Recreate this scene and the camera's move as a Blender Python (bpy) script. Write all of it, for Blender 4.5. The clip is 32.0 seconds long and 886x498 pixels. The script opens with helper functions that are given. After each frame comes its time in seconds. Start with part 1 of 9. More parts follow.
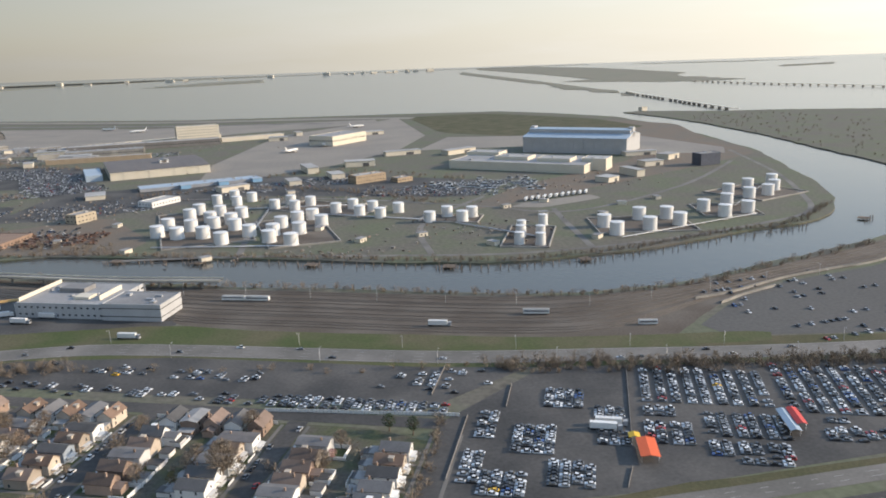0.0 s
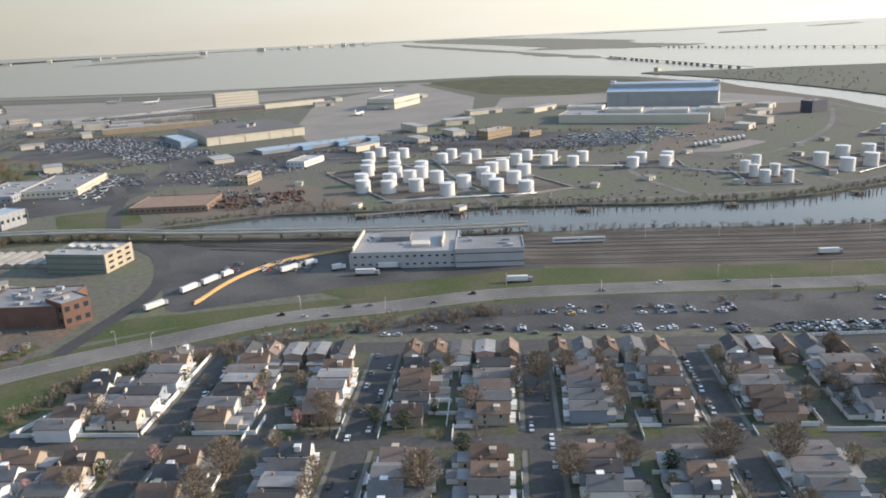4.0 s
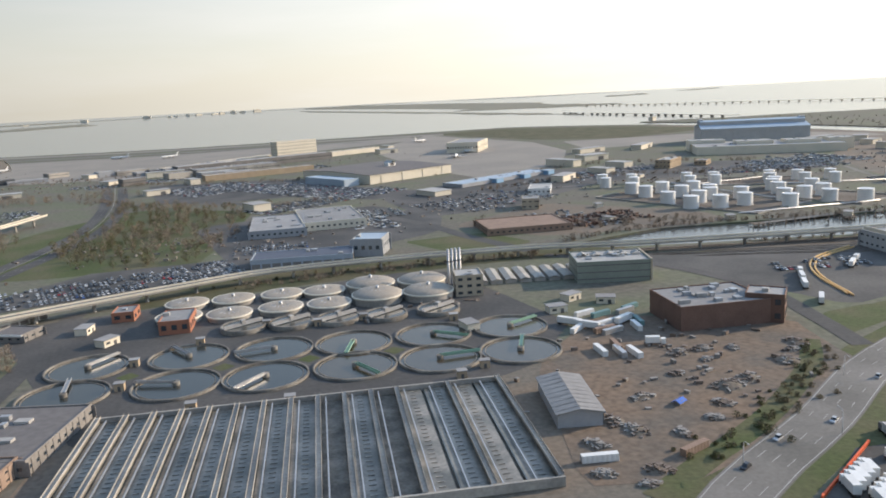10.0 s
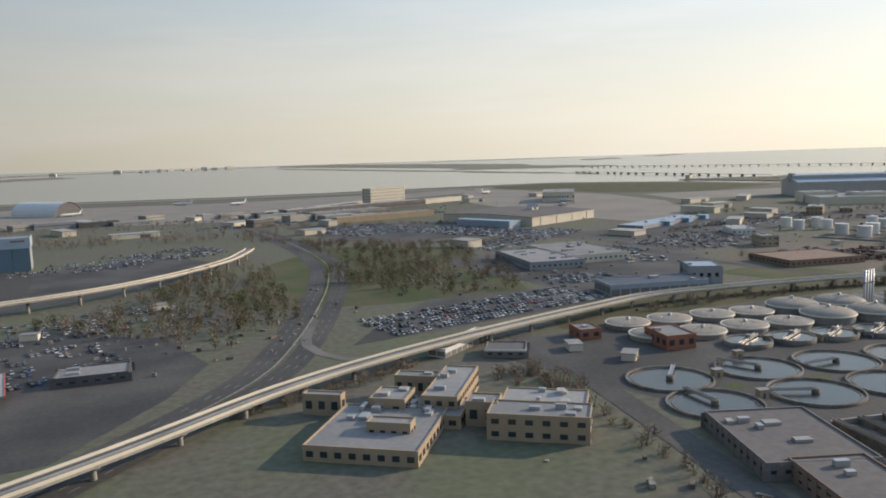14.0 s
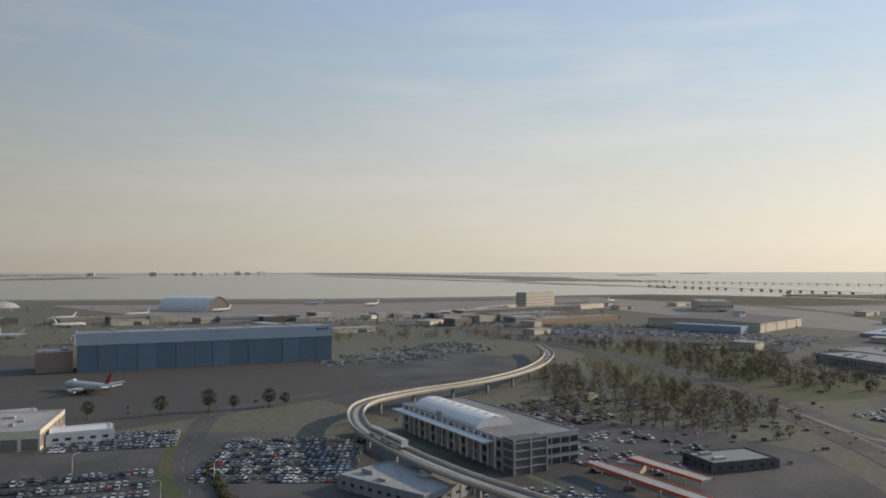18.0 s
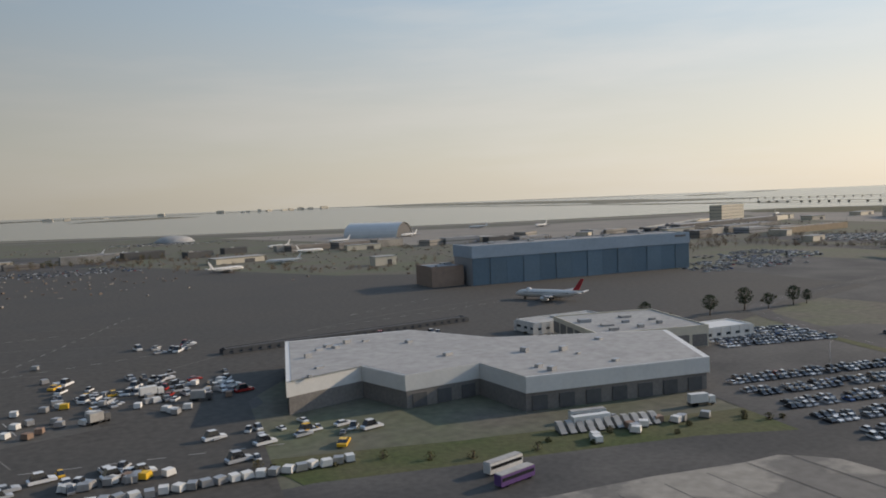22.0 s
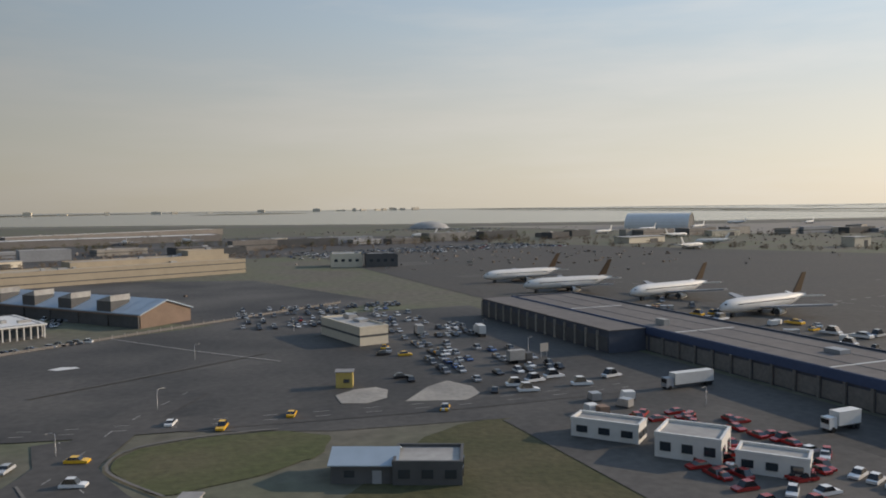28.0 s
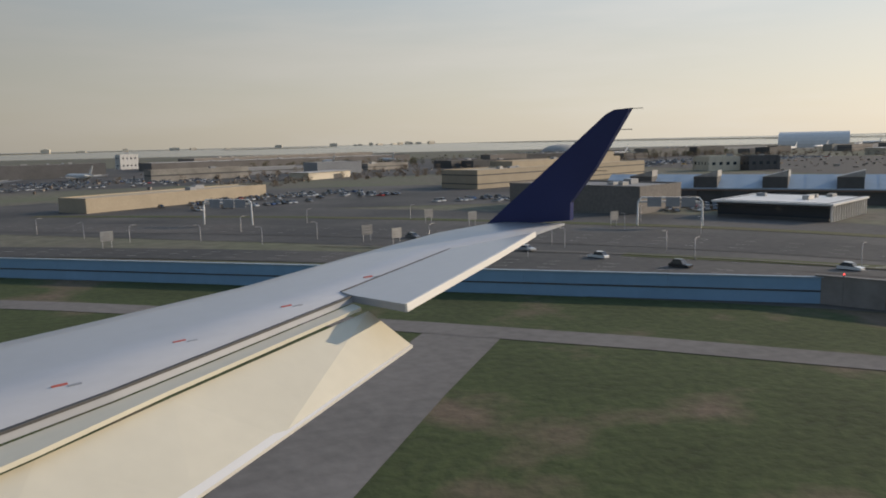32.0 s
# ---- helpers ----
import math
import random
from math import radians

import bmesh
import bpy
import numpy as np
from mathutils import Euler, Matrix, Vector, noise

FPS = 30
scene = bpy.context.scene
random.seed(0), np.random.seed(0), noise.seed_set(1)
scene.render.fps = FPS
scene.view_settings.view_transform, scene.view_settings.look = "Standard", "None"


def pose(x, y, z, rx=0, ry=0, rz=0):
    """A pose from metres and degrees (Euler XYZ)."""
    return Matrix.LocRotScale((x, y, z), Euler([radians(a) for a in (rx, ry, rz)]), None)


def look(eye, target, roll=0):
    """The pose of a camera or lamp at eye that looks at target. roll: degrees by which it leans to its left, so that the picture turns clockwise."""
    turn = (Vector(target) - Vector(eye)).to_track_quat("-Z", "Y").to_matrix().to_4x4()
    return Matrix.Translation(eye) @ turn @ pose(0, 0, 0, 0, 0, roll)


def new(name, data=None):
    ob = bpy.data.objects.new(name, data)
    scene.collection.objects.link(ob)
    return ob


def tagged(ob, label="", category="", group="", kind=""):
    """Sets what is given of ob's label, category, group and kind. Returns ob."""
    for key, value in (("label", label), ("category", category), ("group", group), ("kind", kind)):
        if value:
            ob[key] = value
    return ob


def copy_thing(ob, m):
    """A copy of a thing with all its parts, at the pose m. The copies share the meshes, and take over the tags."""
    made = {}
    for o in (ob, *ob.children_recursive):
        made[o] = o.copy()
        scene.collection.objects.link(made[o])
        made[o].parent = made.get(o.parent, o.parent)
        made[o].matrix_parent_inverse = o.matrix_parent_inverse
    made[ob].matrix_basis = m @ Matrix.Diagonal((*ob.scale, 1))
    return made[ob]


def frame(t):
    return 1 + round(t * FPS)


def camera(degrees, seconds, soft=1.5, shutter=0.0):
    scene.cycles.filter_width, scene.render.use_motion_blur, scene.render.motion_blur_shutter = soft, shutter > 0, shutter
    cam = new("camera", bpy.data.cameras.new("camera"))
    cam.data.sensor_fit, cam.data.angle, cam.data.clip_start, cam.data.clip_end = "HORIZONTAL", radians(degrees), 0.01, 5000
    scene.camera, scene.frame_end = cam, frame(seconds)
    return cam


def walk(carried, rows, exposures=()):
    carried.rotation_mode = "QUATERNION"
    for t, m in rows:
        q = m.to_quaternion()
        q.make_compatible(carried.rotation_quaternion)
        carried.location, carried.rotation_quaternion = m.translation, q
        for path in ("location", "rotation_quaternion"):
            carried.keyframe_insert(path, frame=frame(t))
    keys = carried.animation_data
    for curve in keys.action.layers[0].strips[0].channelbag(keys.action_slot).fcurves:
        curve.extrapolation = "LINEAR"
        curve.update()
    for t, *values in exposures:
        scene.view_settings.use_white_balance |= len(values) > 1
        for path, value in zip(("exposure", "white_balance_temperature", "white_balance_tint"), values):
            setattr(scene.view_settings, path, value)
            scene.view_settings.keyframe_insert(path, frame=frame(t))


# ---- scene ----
# Half scale throughout: one unit is two metres on the ground.
cam = camera(59.0, 32.0, soft=1.85)
PATH = [
    (0, 0.27, -0.33, 86.11, -7.64, -13.97, -1.92),
    (0.5, -17.84, 4.01, 84.67, -7.09, -13.83, -2.38),
    (1, -35.89, 8.67, 83.10, -8.37, -13.54, -2.32),
    (1.5, -54.01, 13.52, 81.59, -9.25, -13.05, -2.26),
    (2, -72.22, 18.48, 80.16, -10.10, -12.99, -2.24),
    (2.5, -90.63, 23.43, 78.63, -11.31, -13.66, -2.29),
    (3, -108.86, 28.57, 77.27, -11.74, -15.04, -2.42),
    (3.5, -126.95, 34.02, 75.88, -12.81, -15.75, -2.47),
    (4, -144.36, 39.71, 74.69, -13.79, -15.85, -2.74),
    (4.5, -161.66, 45.66, 73.50, -14.80, -15.85, -2.98),
    (5, -178.83, 51.88, 72.34, -15.77, -15.83, -3.21),
    (5.5, -195.86, 58.35, 71.18, -16.67, -15.80, -3.44),
    (6, -212.83, 65.41, 69.94, -17.04, -15.67, -3.54),
    (6.5, -230.06, 72.62, 68.58, -18.01, -15.10, -3.47),
    (7, -247.12, 80.28, 67.20, -18.56, -14.79, -3.52),
    (7.5, -263.57, 88.20, 66.06, -19.10, -14.73, -3.69),
    (8, -280.57, 96.26, 64.65, -20.58, -13.97, -3.44),
    (8.5, -297.23, 104.53, 63.21, -21.80, -13.49, -3.20),
    (9, -313.69, 112.91, 61.78, -22.90, -12.66, -3.15),
    (9.5, -329.85, 121.26, 60.32, -23.94, -12.50, -3.07),
    (10, -346.05, 129.85, 59.01, -24.60, -11.41, -2.97),
    (10.5, -362.41, 138.69, 57.83, -25.64, -11.02, -2.77),
    (11, -378.20, 147.85, 56.88, -26.32, -11.90, -2.96),
    (11.5, -393.98, 157.25, 55.97, -27.02, -12.31, -3.31),
    (12, -410.01, 166.37, 54.91, -27.58, -11.85, -3.12),
    (12.5, -425.88, 175.00, 53.76, -28.37, -10.52, -2.92),
    (13, -441.16, 183.10, 52.32, -28.48, -8.77, -2.41),
    (13.5, -456.49, 191.74, 51.34, -28.70, -7.84, -2.03),
    (14, -471.93, 200.83, 50.48, -28.86, -7.02, -1.78),
    (14.5, -487.46, 210.04, 49.55, -28.98, -5.45, -1.90),
    (15, -502.97, 219.51, 48.89, -28.95, -4.63, -1.55),
    (15.5, -518.47, 229.01, 48.23, -28.93, -3.96, -1.06),
    (16, -533.99, 238.56, 47.59, -28.86, -3.28, -0.53),
    (16.5, -549.49, 248.13, 46.95, -28.70, -2.44, -0.07),
    (17, -565.12, 257.69, 45.96, -28.11, -0.34, -0.10),
    (17.5, -580.74, 267.28, 44.98, -28.13, 0.40, -0.15),
    (18, -596.35, 276.95, 43.99, -28.78, 1.21, -0.06),
    (18.5, -611.99, 286.77, 43.17, -28.67, -1.44, -1.50),
    (19, -627.56, 296.77, 42.25, -27.79, -7.79, -1.62),
    (19.5, -642.95, 306.41, 40.98, -27.86, -8.43, -2.16),
    (20, -658.49, 316.00, 39.77, -27.20, -6.99, -0.97),
    (20.5, -674.24, 325.80, 39.02, -26.09, -3.69, -1.23),
    (21, -690.06, 335.65, 38.16, -26.51, -3.47, -1.43),
    (21.5, -705.91, 345.45, 37.24, -25.97, -2.76, -1.84),
    (22, -721.89, 355.12, 36.34, -26.22, -3.80, -2.30),
    (22.5, -737.72, 364.38, 35.29, -25.75, -4.19, -2.13),
    (23, -753.54, 373.67, 33.97, -25.52, -4.47, -1.89),
    (23.5, -769.15, 382.97, 32.68, -24.98, -4.85, -1.39),
    (24, -784.64, 392.17, 31.38, -25.19, -5.10, -1.06),
    (24.5, -800.31, 402.13, 30.70, -24.14, -3.35, -1.27),
    (25, -816.00, 412.08, 29.96, -23.66, -3.55, -1.29),
    (25.5, -831.71, 422.02, 29.19, -23.28, -4.03, -1.28),
    (26, -847.43, 431.93, 28.43, -22.94, -4.64, -1.28),
    (26.5, -863.17, 441.84, 27.72, -22.62, -5.18, -1.34),
    (27, -879.50, 452.04, 26.57, -22.81, -5.78, -1.65),
    (27.5, -895.18, 461.63, 25.26, -23.22, -5.24, -1.22),
    (28, -910.99, 471.52, 23.97, -22.72, -3.23, -0.72),
    (28.5, -926.55, 480.35, 22.35, -23.07, -4.38, -0.30),
    (29, -942.16, 489.56, 21.13, -23.15, -4.64, -0.56),
    (29.5, -957.41, 499.11, 19.91, -23.02, -4.05, -0.28),
    (30, -973.51, 509.10, 18.37, -22.94, -5.14, -0.91),
    (30.5, -989.93, 518.69, 16.95, -22.93, -7.95, -1.76),
    (31, -1005.72, 527.47, 15.50, -22.47, -8.25, -1.75),
    (31.5, -1021.46, 536.89, 14.34, -23.18, -8.40, -1.77),
    (32, -1037.18, 546.29, 13.18, -23.45, -7.86, -1.32),
]


def aimed(x, y, z, yaw, pitch, roll):
    return pose(x, y, z, 0, 0, yaw) @ pose(0, 0, 0, 90 + pitch) @ pose(0, 0, 0, 0, 0, roll)


walk(cam, [(t, aimed(*row)) for t, *row in PATH], exposures=[(0, 0.47, 7000, 11), (3, 0.54, 7000, 11), (6, 0.7, 6900, 11), (10, 0.56, 7000, 11), (12.5, 0.39, 7200, 11), (14, 0.07, 7200, 11), (17, -0.28, 7250, 12), (21, -0.25, 7250, 12), (32, -0.25, 7350, 12)])

# ---- world and sun ----
SUN_AZ, SUN_EL = 95.0, 20.0
world = bpy.data.worlds.new("sky")
scene.world = world
world.use_nodes = True
wn, wl = world.node_tree.nodes, world.node_tree.links
wn.clear()
sky = wn.new("ShaderNodeTexSky")
sky.sky_type = "NISHITA"
sky.sun_disc = False
sky.sun_elevation, sky.sun_rotation = radians(SUN_EL), radians(SUN_AZ)
sky.air_density, sky.dust_density, sky.ozone_density = 1.0, 1.3, 1.5
# thin stretched cloud veil
tc = wn.new("ShaderNodeTexCoord")
mp = wn.new("ShaderNodeMapping")
mp.inputs["Scale"].default_value = (1.6, 1.6, 11.0)
mp.inputs["Rotation"].default_value = (0.05, 0.03, 0.3)
nz = wn.new("ShaderNodeTexNoise")
nz.inputs["Scale"].default_value, nz.inputs["Detail"].default_value, nz.inputs["Roughness"].default_value = 1.5, 7, 0.55
ramp = wn.new("ShaderNodeValToRGB")
ramp.color_ramp.elements[0].position, ramp.color_ramp.elements[1].position = 0.45, 0.85
ramp.color_ramp.elements[1].color = (0.6, 0.6, 0.6, 1)
mx = wn.new("ShaderNodeMixRGB")
veil = wn.new("ShaderNodeVectorMath")
veil.operation = "SCALE"
veil.inputs[0].default_value = (0.5, 0.515, 0.53)
hz = wn.new("ShaderNodeMixRGB")
hz.inputs[0].default_value = 0.8
# warm pale haze low down, cooler air above
split = wn.new("ShaderNodeSeparateXYZ")
air = wn.new("ShaderNodeValToRGB")
air.color_ramp.elements[0].position, air.color_ramp.elements[0].color = 0.0, (0.49, 0.485, 0.45, 1)
air.color_ramp.elements[1].position, air.color_ramp.elements[1].color = 0.45, (0.19, 0.33, 0.57, 1)
for at, tone in ((0.11, (0.44, 0.462, 0.465, 1)), (0.22, (0.33, 0.425, 0.52, 1))):
    air.color_ramp.elements.new(at).color = tone
boost = wn.new("ShaderNodeVectorMath")
boost.operation = "SCALE"
# brighter towards the sun, duller away from it
side = wn.new("ShaderNodeVectorMath")
side.operation = "DOT_PRODUCT"
side.inputs[1].default_value = (math.sin(radians(SUN_AZ)) * math.cos(radians(SUN_EL)), math.cos(radians(SUN_AZ)) * math.cos(radians(SUN_EL)), math.sin(radians(SUN_EL)))
glow = wn.new("ShaderNodeMapRange")
glow.inputs[1].default_value, glow.inputs[2].default_value = -0.6, 1.0
glow.inputs[3].default_value, glow.inputs[4].default_value = 3.7, 18.2
wl.new(tc.outputs["Generated"], side.inputs[0])
wl.new(side.outputs["Value"], glow.inputs[0])
wl.new(glow.outputs[0], boost.inputs["Scale"])
wl.new(glow.outputs[0], veil.inputs["Scale"])
wl.new(veil.outputs[0], mx.inputs[2])
wl.new(tc.outputs["Generated"], split.inputs[0])
wl.new(split.outputs["Z"], air.inputs[0])
wl.new(air.outputs[0], boost.inputs[0])
wl.new(boost.outputs[0], hz.inputs[2])
bg = wn.new("ShaderNodeBackground")
bg.inputs[1].default_value = 0.125
wo = wn.new("ShaderNodeOutputWorld")
wl.new(tc.outputs["Generated"], mp.inputs[0])
wl.new(mp.outputs[0], nz.inputs["Vector"])
wl.new(nz.outputs["Fac"], ramp.inputs[0])
wl.new(sky.outputs[0], hz.inputs[1])
wl.new(hz.outputs[0], mx.inputs[1])
wl.new(ramp.outputs[0], mx.inputs[0])
wl.new(mx.outputs[0], bg.inputs[0])
wl.new(bg.outputs[0], wo.inputs[0])

sun = new("sun", bpy.data.lights.new("sun", "SUN"))
sun.data.energy, sun.data.angle, sun.data.color = 4.0, radians(0.7), (1.0, 0.86, 0.7)
ca, ce = radians(SUN_AZ), radians(SUN_EL)
sun.matrix_basis = look((0, 0, 900), (-900 * math.sin(ca) * math.cos(ce), -900 * math.cos(ca) * math.cos(ce), 900 - 900 * math.sin(ce)))


# ---- materials ----
def mat(name, color, rough=0.8, metal=0.0, var=0.25, coarse=0.15, fine=2.5, bump=0.0, each=0.0, second=None, mixpos=0.5, sharp=0.12, spec=0.3):
    """Surface with grain at two scales; second: another colour that shows in patches; each: change from object to object."""
    m = bpy.data.materials.new(name)
    m.use_nodes = True
    n, l = m.node_tree.nodes, m.node_tree.links
    b = n["Principled BSDF"]
    b.inputs["Roughness"].default_value, b.inputs["Metallic"].default_value = rough, metal
    b.inputs["Specular IOR Level"].default_value = spec
    geo = n.new("ShaderNodeNewGeometry")
    t1, t2 = n.new("ShaderNodeTexNoise"), n.new("ShaderNodeTexNoise")
    t1.inputs["Scale"].default_value, t1.inputs["Detail"].default_value = coarse, 6
    t2.inputs["Scale"].default_value, t2.inputs["Detail"].default_value = fine, 4
    l.new(geo.outputs["Position"], t1.inputs["Vector"])
    l.new(geo.outputs["Position"], t2.inputs["Vector"])
    add = n.new("ShaderNodeMath")
    add.operation = "ADD"
    l.new(t1.outputs["Fac"], add.inputs[0])
    l.new(t2.outputs["Fac"], add.inputs[1])
    r = n.new("ShaderNodeMapRange")
    r.inputs[1].default_value, r.inputs[2].default_value = 0.6, 1.4
    r.inputs[3].default_value, r.inputs[4].default_value = 1 - var, 1 + var
    l.new(add.outputs[0], r.inputs[0])
    last = r.outputs[0]
    if each:
        info = n.new("ShaderNodeObjectInfo")
        r2 = n.new("ShaderNodeMapRange")
        r2.inputs[3].default_value, r2.inputs[4].default_value = 1 - each, 1 + each
        l.new(info.outputs["Random"], r2.inputs[0])
        mul = n.new("ShaderNodeMath")
        mul.operation = "MULTIPLY"
        l.new(last, mul.inputs[0])
        l.new(r2.outputs[0], mul.inputs[1])
        last = mul.outputs[0]
    base = n.new("ShaderNodeMixRGB")
    base.inputs[1].default_value, base.inputs[2].default_value = (*color, 1), (*(second or color), 1)
    cr = n.new("ShaderNodeMapRange")
    cr.inputs[1].default_value, cr.inputs[2].default_value = mixpos - sharp, mixpos + sharp
    l.new(t1.outputs["Fac"], cr.inputs[0])
    l.new(cr.outputs[0], base.inputs[0])
    sc = n.new("ShaderNodeVectorMath")
    sc.operation = "SCALE"
    l.new(base.outputs[0], sc.inputs[0])
    l.new(last, sc.inputs["Scale"])
    l.new(sc.outputs[0], b.inputs["Base Color"])
    if bump:
        bp = n.new("ShaderNodeBump")
        bp.inputs["Strength"].default_value, bp.inputs["Distance"].default_value = bump, 0.3
        l.new(t2.outputs["Fac"], bp.inputs["Height"])
        l.new(bp.outputs[0], b.inputs["Normal"])
    return m


M_LAND = mat("scrub_soil", (0.14, 0.128, 0.103), 0.95, var=0.4, coarse=0.035, fine=0.5, second=(0.1, 0.108, 0.068), bump=0.3)
M_GRASS = mat("grass", (0.064, 0.068, 0.03), 0.95, var=0.35, coarse=0.06, fine=1.2, second=(0.085, 0.073, 0.04), bump=0.3)
M_FIELD = mat("worn_field_grass", (0.046, 0.062, 0.022), 0.95, var=0.4, coarse=0.11, fine=1.4, second=(0.105, 0.08, 0.055), mixpos=0.6, sharp=0.06, bump=0.3)
M_GREEN = mat("fresh_grass", (0.068, 0.088, 0.03), 0.95, var=0.35, coarse=0.05, fine=1.0, second=(0.09, 0.082, 0.045), bump=0.3)
M_DIRT = mat("bare_dirt", (0.18, 0.14, 0.105), 0.95, var=0.4, coarse=0.05, fine=0.9, second=(0.12, 0.105, 0.085), bump=0.3)
M_ASPH = mat("asphalt", (0.058, 0.056, 0.053), 0.8, var=0.35, coarse=0.045, fine=1.0, second=(0.085, 0.079, 0.072))
M_CARPARK = mat("faded_asphalt", (0.105, 0.1, 0.092), 0.85, var=0.3, coarse=0.03, fine=0.8, second=(0.08, 0.076, 0.07))
M_ROAD = mat("worn_road", (0.13, 0.122, 0.108), 0.85, var=0.22, coarse=0.05, fine=1.3, second=(0.175, 0.162, 0.145))
M_ROADK = mat("dark_road", (0.058, 0.056, 0.053), 0.8, var=0.35, coarse=0.03, fine=0.9, second=(0.083, 0.076, 0.069))
M_TARMAC = mat("apron_tarmac", (0.084, 0.076, 0.066), 0.85, var=0.4, coarse=0.03, fine=0.7, second=(0.06, 0.056, 0.05))
M_APRON = mat("apron_concrete", (0.27, 0.24, 0.2), 0.85, var=0.2, coarse=0.02, fine=0.4, second=(0.2, 0.18, 0.155))
M_CONC = mat("concrete", (0.27, 0.255, 0.23), 0.85, var=0.28, coarse=0.1, fine=1.5, second=(0.34, 0.315, 0.275))
M_BALLAST = mat("rail_ballast", (0.098, 0.078, 0.061), 0.95, var=0.4, coarse=0.04, fine=1.5, second=(0.12, 0.102, 0.084), bump=0.3)
M_MARSH = mat("marsh", (0.22, 0.2, 0.15), 0.95, var=0.25, coarse=0.008, fine=0.06, second=(0.17, 0.165, 0.12))
M_WHITE = mat("white_paint", (0.66, 0.65, 0.62), 0.5, var=0.08, coarse=0.2, fine=1.5, each=0.06)
M_CREAM = mat("cream_cladding", (0.62, 0.56, 0.45), 0.6, var=0.1, coarse=0.1, fine=1.2)
M_TANBRICK = mat("tan_brick", (0.37, 0.285, 0.195), 0.85, var=0.16, coarse=0.3, fine=4.0)
M_YELLOW = mat("ochre_brick", (0.4, 0.34, 0.255), 0.85, var=0.14, coarse=0.2, fine=3.0)
M_GREENWALL = mat("grey_green_cladding", (0.2, 0.225, 0.19), 0.6, var=0.15, coarse=0.2, fine=1.5)
M_SOIL = mat("red_brown_soil", (0.19, 0.135, 0.095), 0.95, var=0.45, coarse=0.06, fine=0.7, second=(0.1, 0.085, 0.07), bump=0.3)
M_BRICKD = mat("dull_brick", (0.155, 0.092, 0.07), 0.85, var=0.25, coarse=0.3, fine=3.0)
M_BRICK = mat("red_brick", (0.31, 0.135, 0.085), 0.85, var=0.2, coarse=0.3, fine=4.0)
M_PALEWALL = mat("pale_wall", (0.4, 0.4, 0.395), 0.6, var=0.12, coarse=0.2, fine=1.5)
M_RUST = mat("rusty_tan", (0.25, 0.17, 0.125), 0.8, var=0.25, coarse=0.3, fine=2.0)
M_GREYW = mat("grey_cladding", (0.3, 0.31, 0.32), 0.6, var=0.12, coarse=0.1, fine=1.0)
M_DARK = mat("dark_cladding", (0.1, 0.1, 0.1), 0.7, var=0.2, coarse=0.2, fine=1.0)
M_BLUEDOOR = mat("blue_hangar_door", (0.12, 0.185, 0.235), 0.5, var=0.1, coarse=0.1, fine=1.0, each=0.12)
M_BLUEFENCE = mat("pale_blue_panel", (0.2, 0.36, 0.52), 0.5, var=0.06, coarse=0.2, fine=1.0, each=0.02)
M_ROOFG = mat("grey_roofing", (0.3, 0.295, 0.285), 0.85, var=0.2, coarse=0.08, fine=0.8, second=(0.22, 0.215, 0.21), each=0.15)
M_ROOFW = mat("pale_roofing", (0.41, 0.4, 0.375), 0.8, var=0.28, coarse=0.12, fine=0.9, second=(0.29, 0.28, 0.265), each=0.12)
M_ROOFB = mat("blue_grey_roofing", (0.33, 0.4, 0.46), 0.6, var=0.1, coarse=0.05, fine=0.6)
M_SHINGLE = mat("dark_shingle", (0.115, 0.112, 0.11), 0.9, var=0.25, coarse=0.4, fine=4.0, each=0.5)
M_SHINGLE_R = mat("brown_shingle", (0.17, 0.125, 0.1), 0.9, var=0.25, coarse=0.4, fine=4.0, each=0.45)
M_SIDING = mat("pale_siding", (0.66, 0.65, 0.62), 0.7, var=0.12, coarse=0.4, fine=4.0, each=0.2)
M_SIDING_T = mat("tan_siding", (0.42, 0.355, 0.285), 0.75, var=0.15, coarse=0.4, fine=4.0, each=0.3)
M_SIDING_B = mat("blue_grey_siding", (0.3, 0.34, 0.38), 0.7, var=0.12, coarse=0.4, fine=4.0, each=0.2)
M_SHINGLE_O = mat("rust_shingle", (0.19, 0.125, 0.09), 0.9, var=0.25, coarse=0.4, fine=4.0, each=0.3)
M_YARD = mat("worn_yard_soil", (0.1, 0.09, 0.072), 0.95, var=0.45, coarse=0.12, fine=1.2, second=(0.062, 0.07, 0.036), bump=0.3)
M_LAWN = mat("yard_lawn", (0.045, 0.068, 0.024), 0.95, var=0.4, coarse=0.2, fine=2.0, second=(0.075, 0.075, 0.035), bump=0.3)
M_SIDING2 = mat("brick_siding", (0.3, 0.215, 0.165), 0.8, var=0.2, coarse=0.4, fine=4.0, each=0.35)
M_DIMWALL = mat("weathered_wall", (0.2, 0.185, 0.17), 0.8, var=0.25, coarse=0.15, fine=2.0)
M_ROOFD = mat("dull_brown_roofing", (0.17, 0.155, 0.145), 0.9, var=0.25, coarse=0.06, fine=0.7, second=(0.13, 0.12, 0.115))
M_DOCK = mat("dark_blue_cladding", (0.075, 0.085, 0.11), 0.6, var=0.2, coarse=0.2, fine=1.0)
M_GLASS = mat("window_glass", (0.03, 0.04, 0.05), 0.08, var=0.1, spec=0.8)
M_CARGLASS = mat("car_glass", (0.02, 0.022, 0.025), 0.05, var=0.1, spec=0.8)
M_TYRE = mat("tyre_rubber", (0.02, 0.02, 0.02), 0.9, var=0.2)
M_STEEL = mat("galvanised_steel", (0.42, 0.42, 0.42), 0.45, metal=0.6, var=0.15)
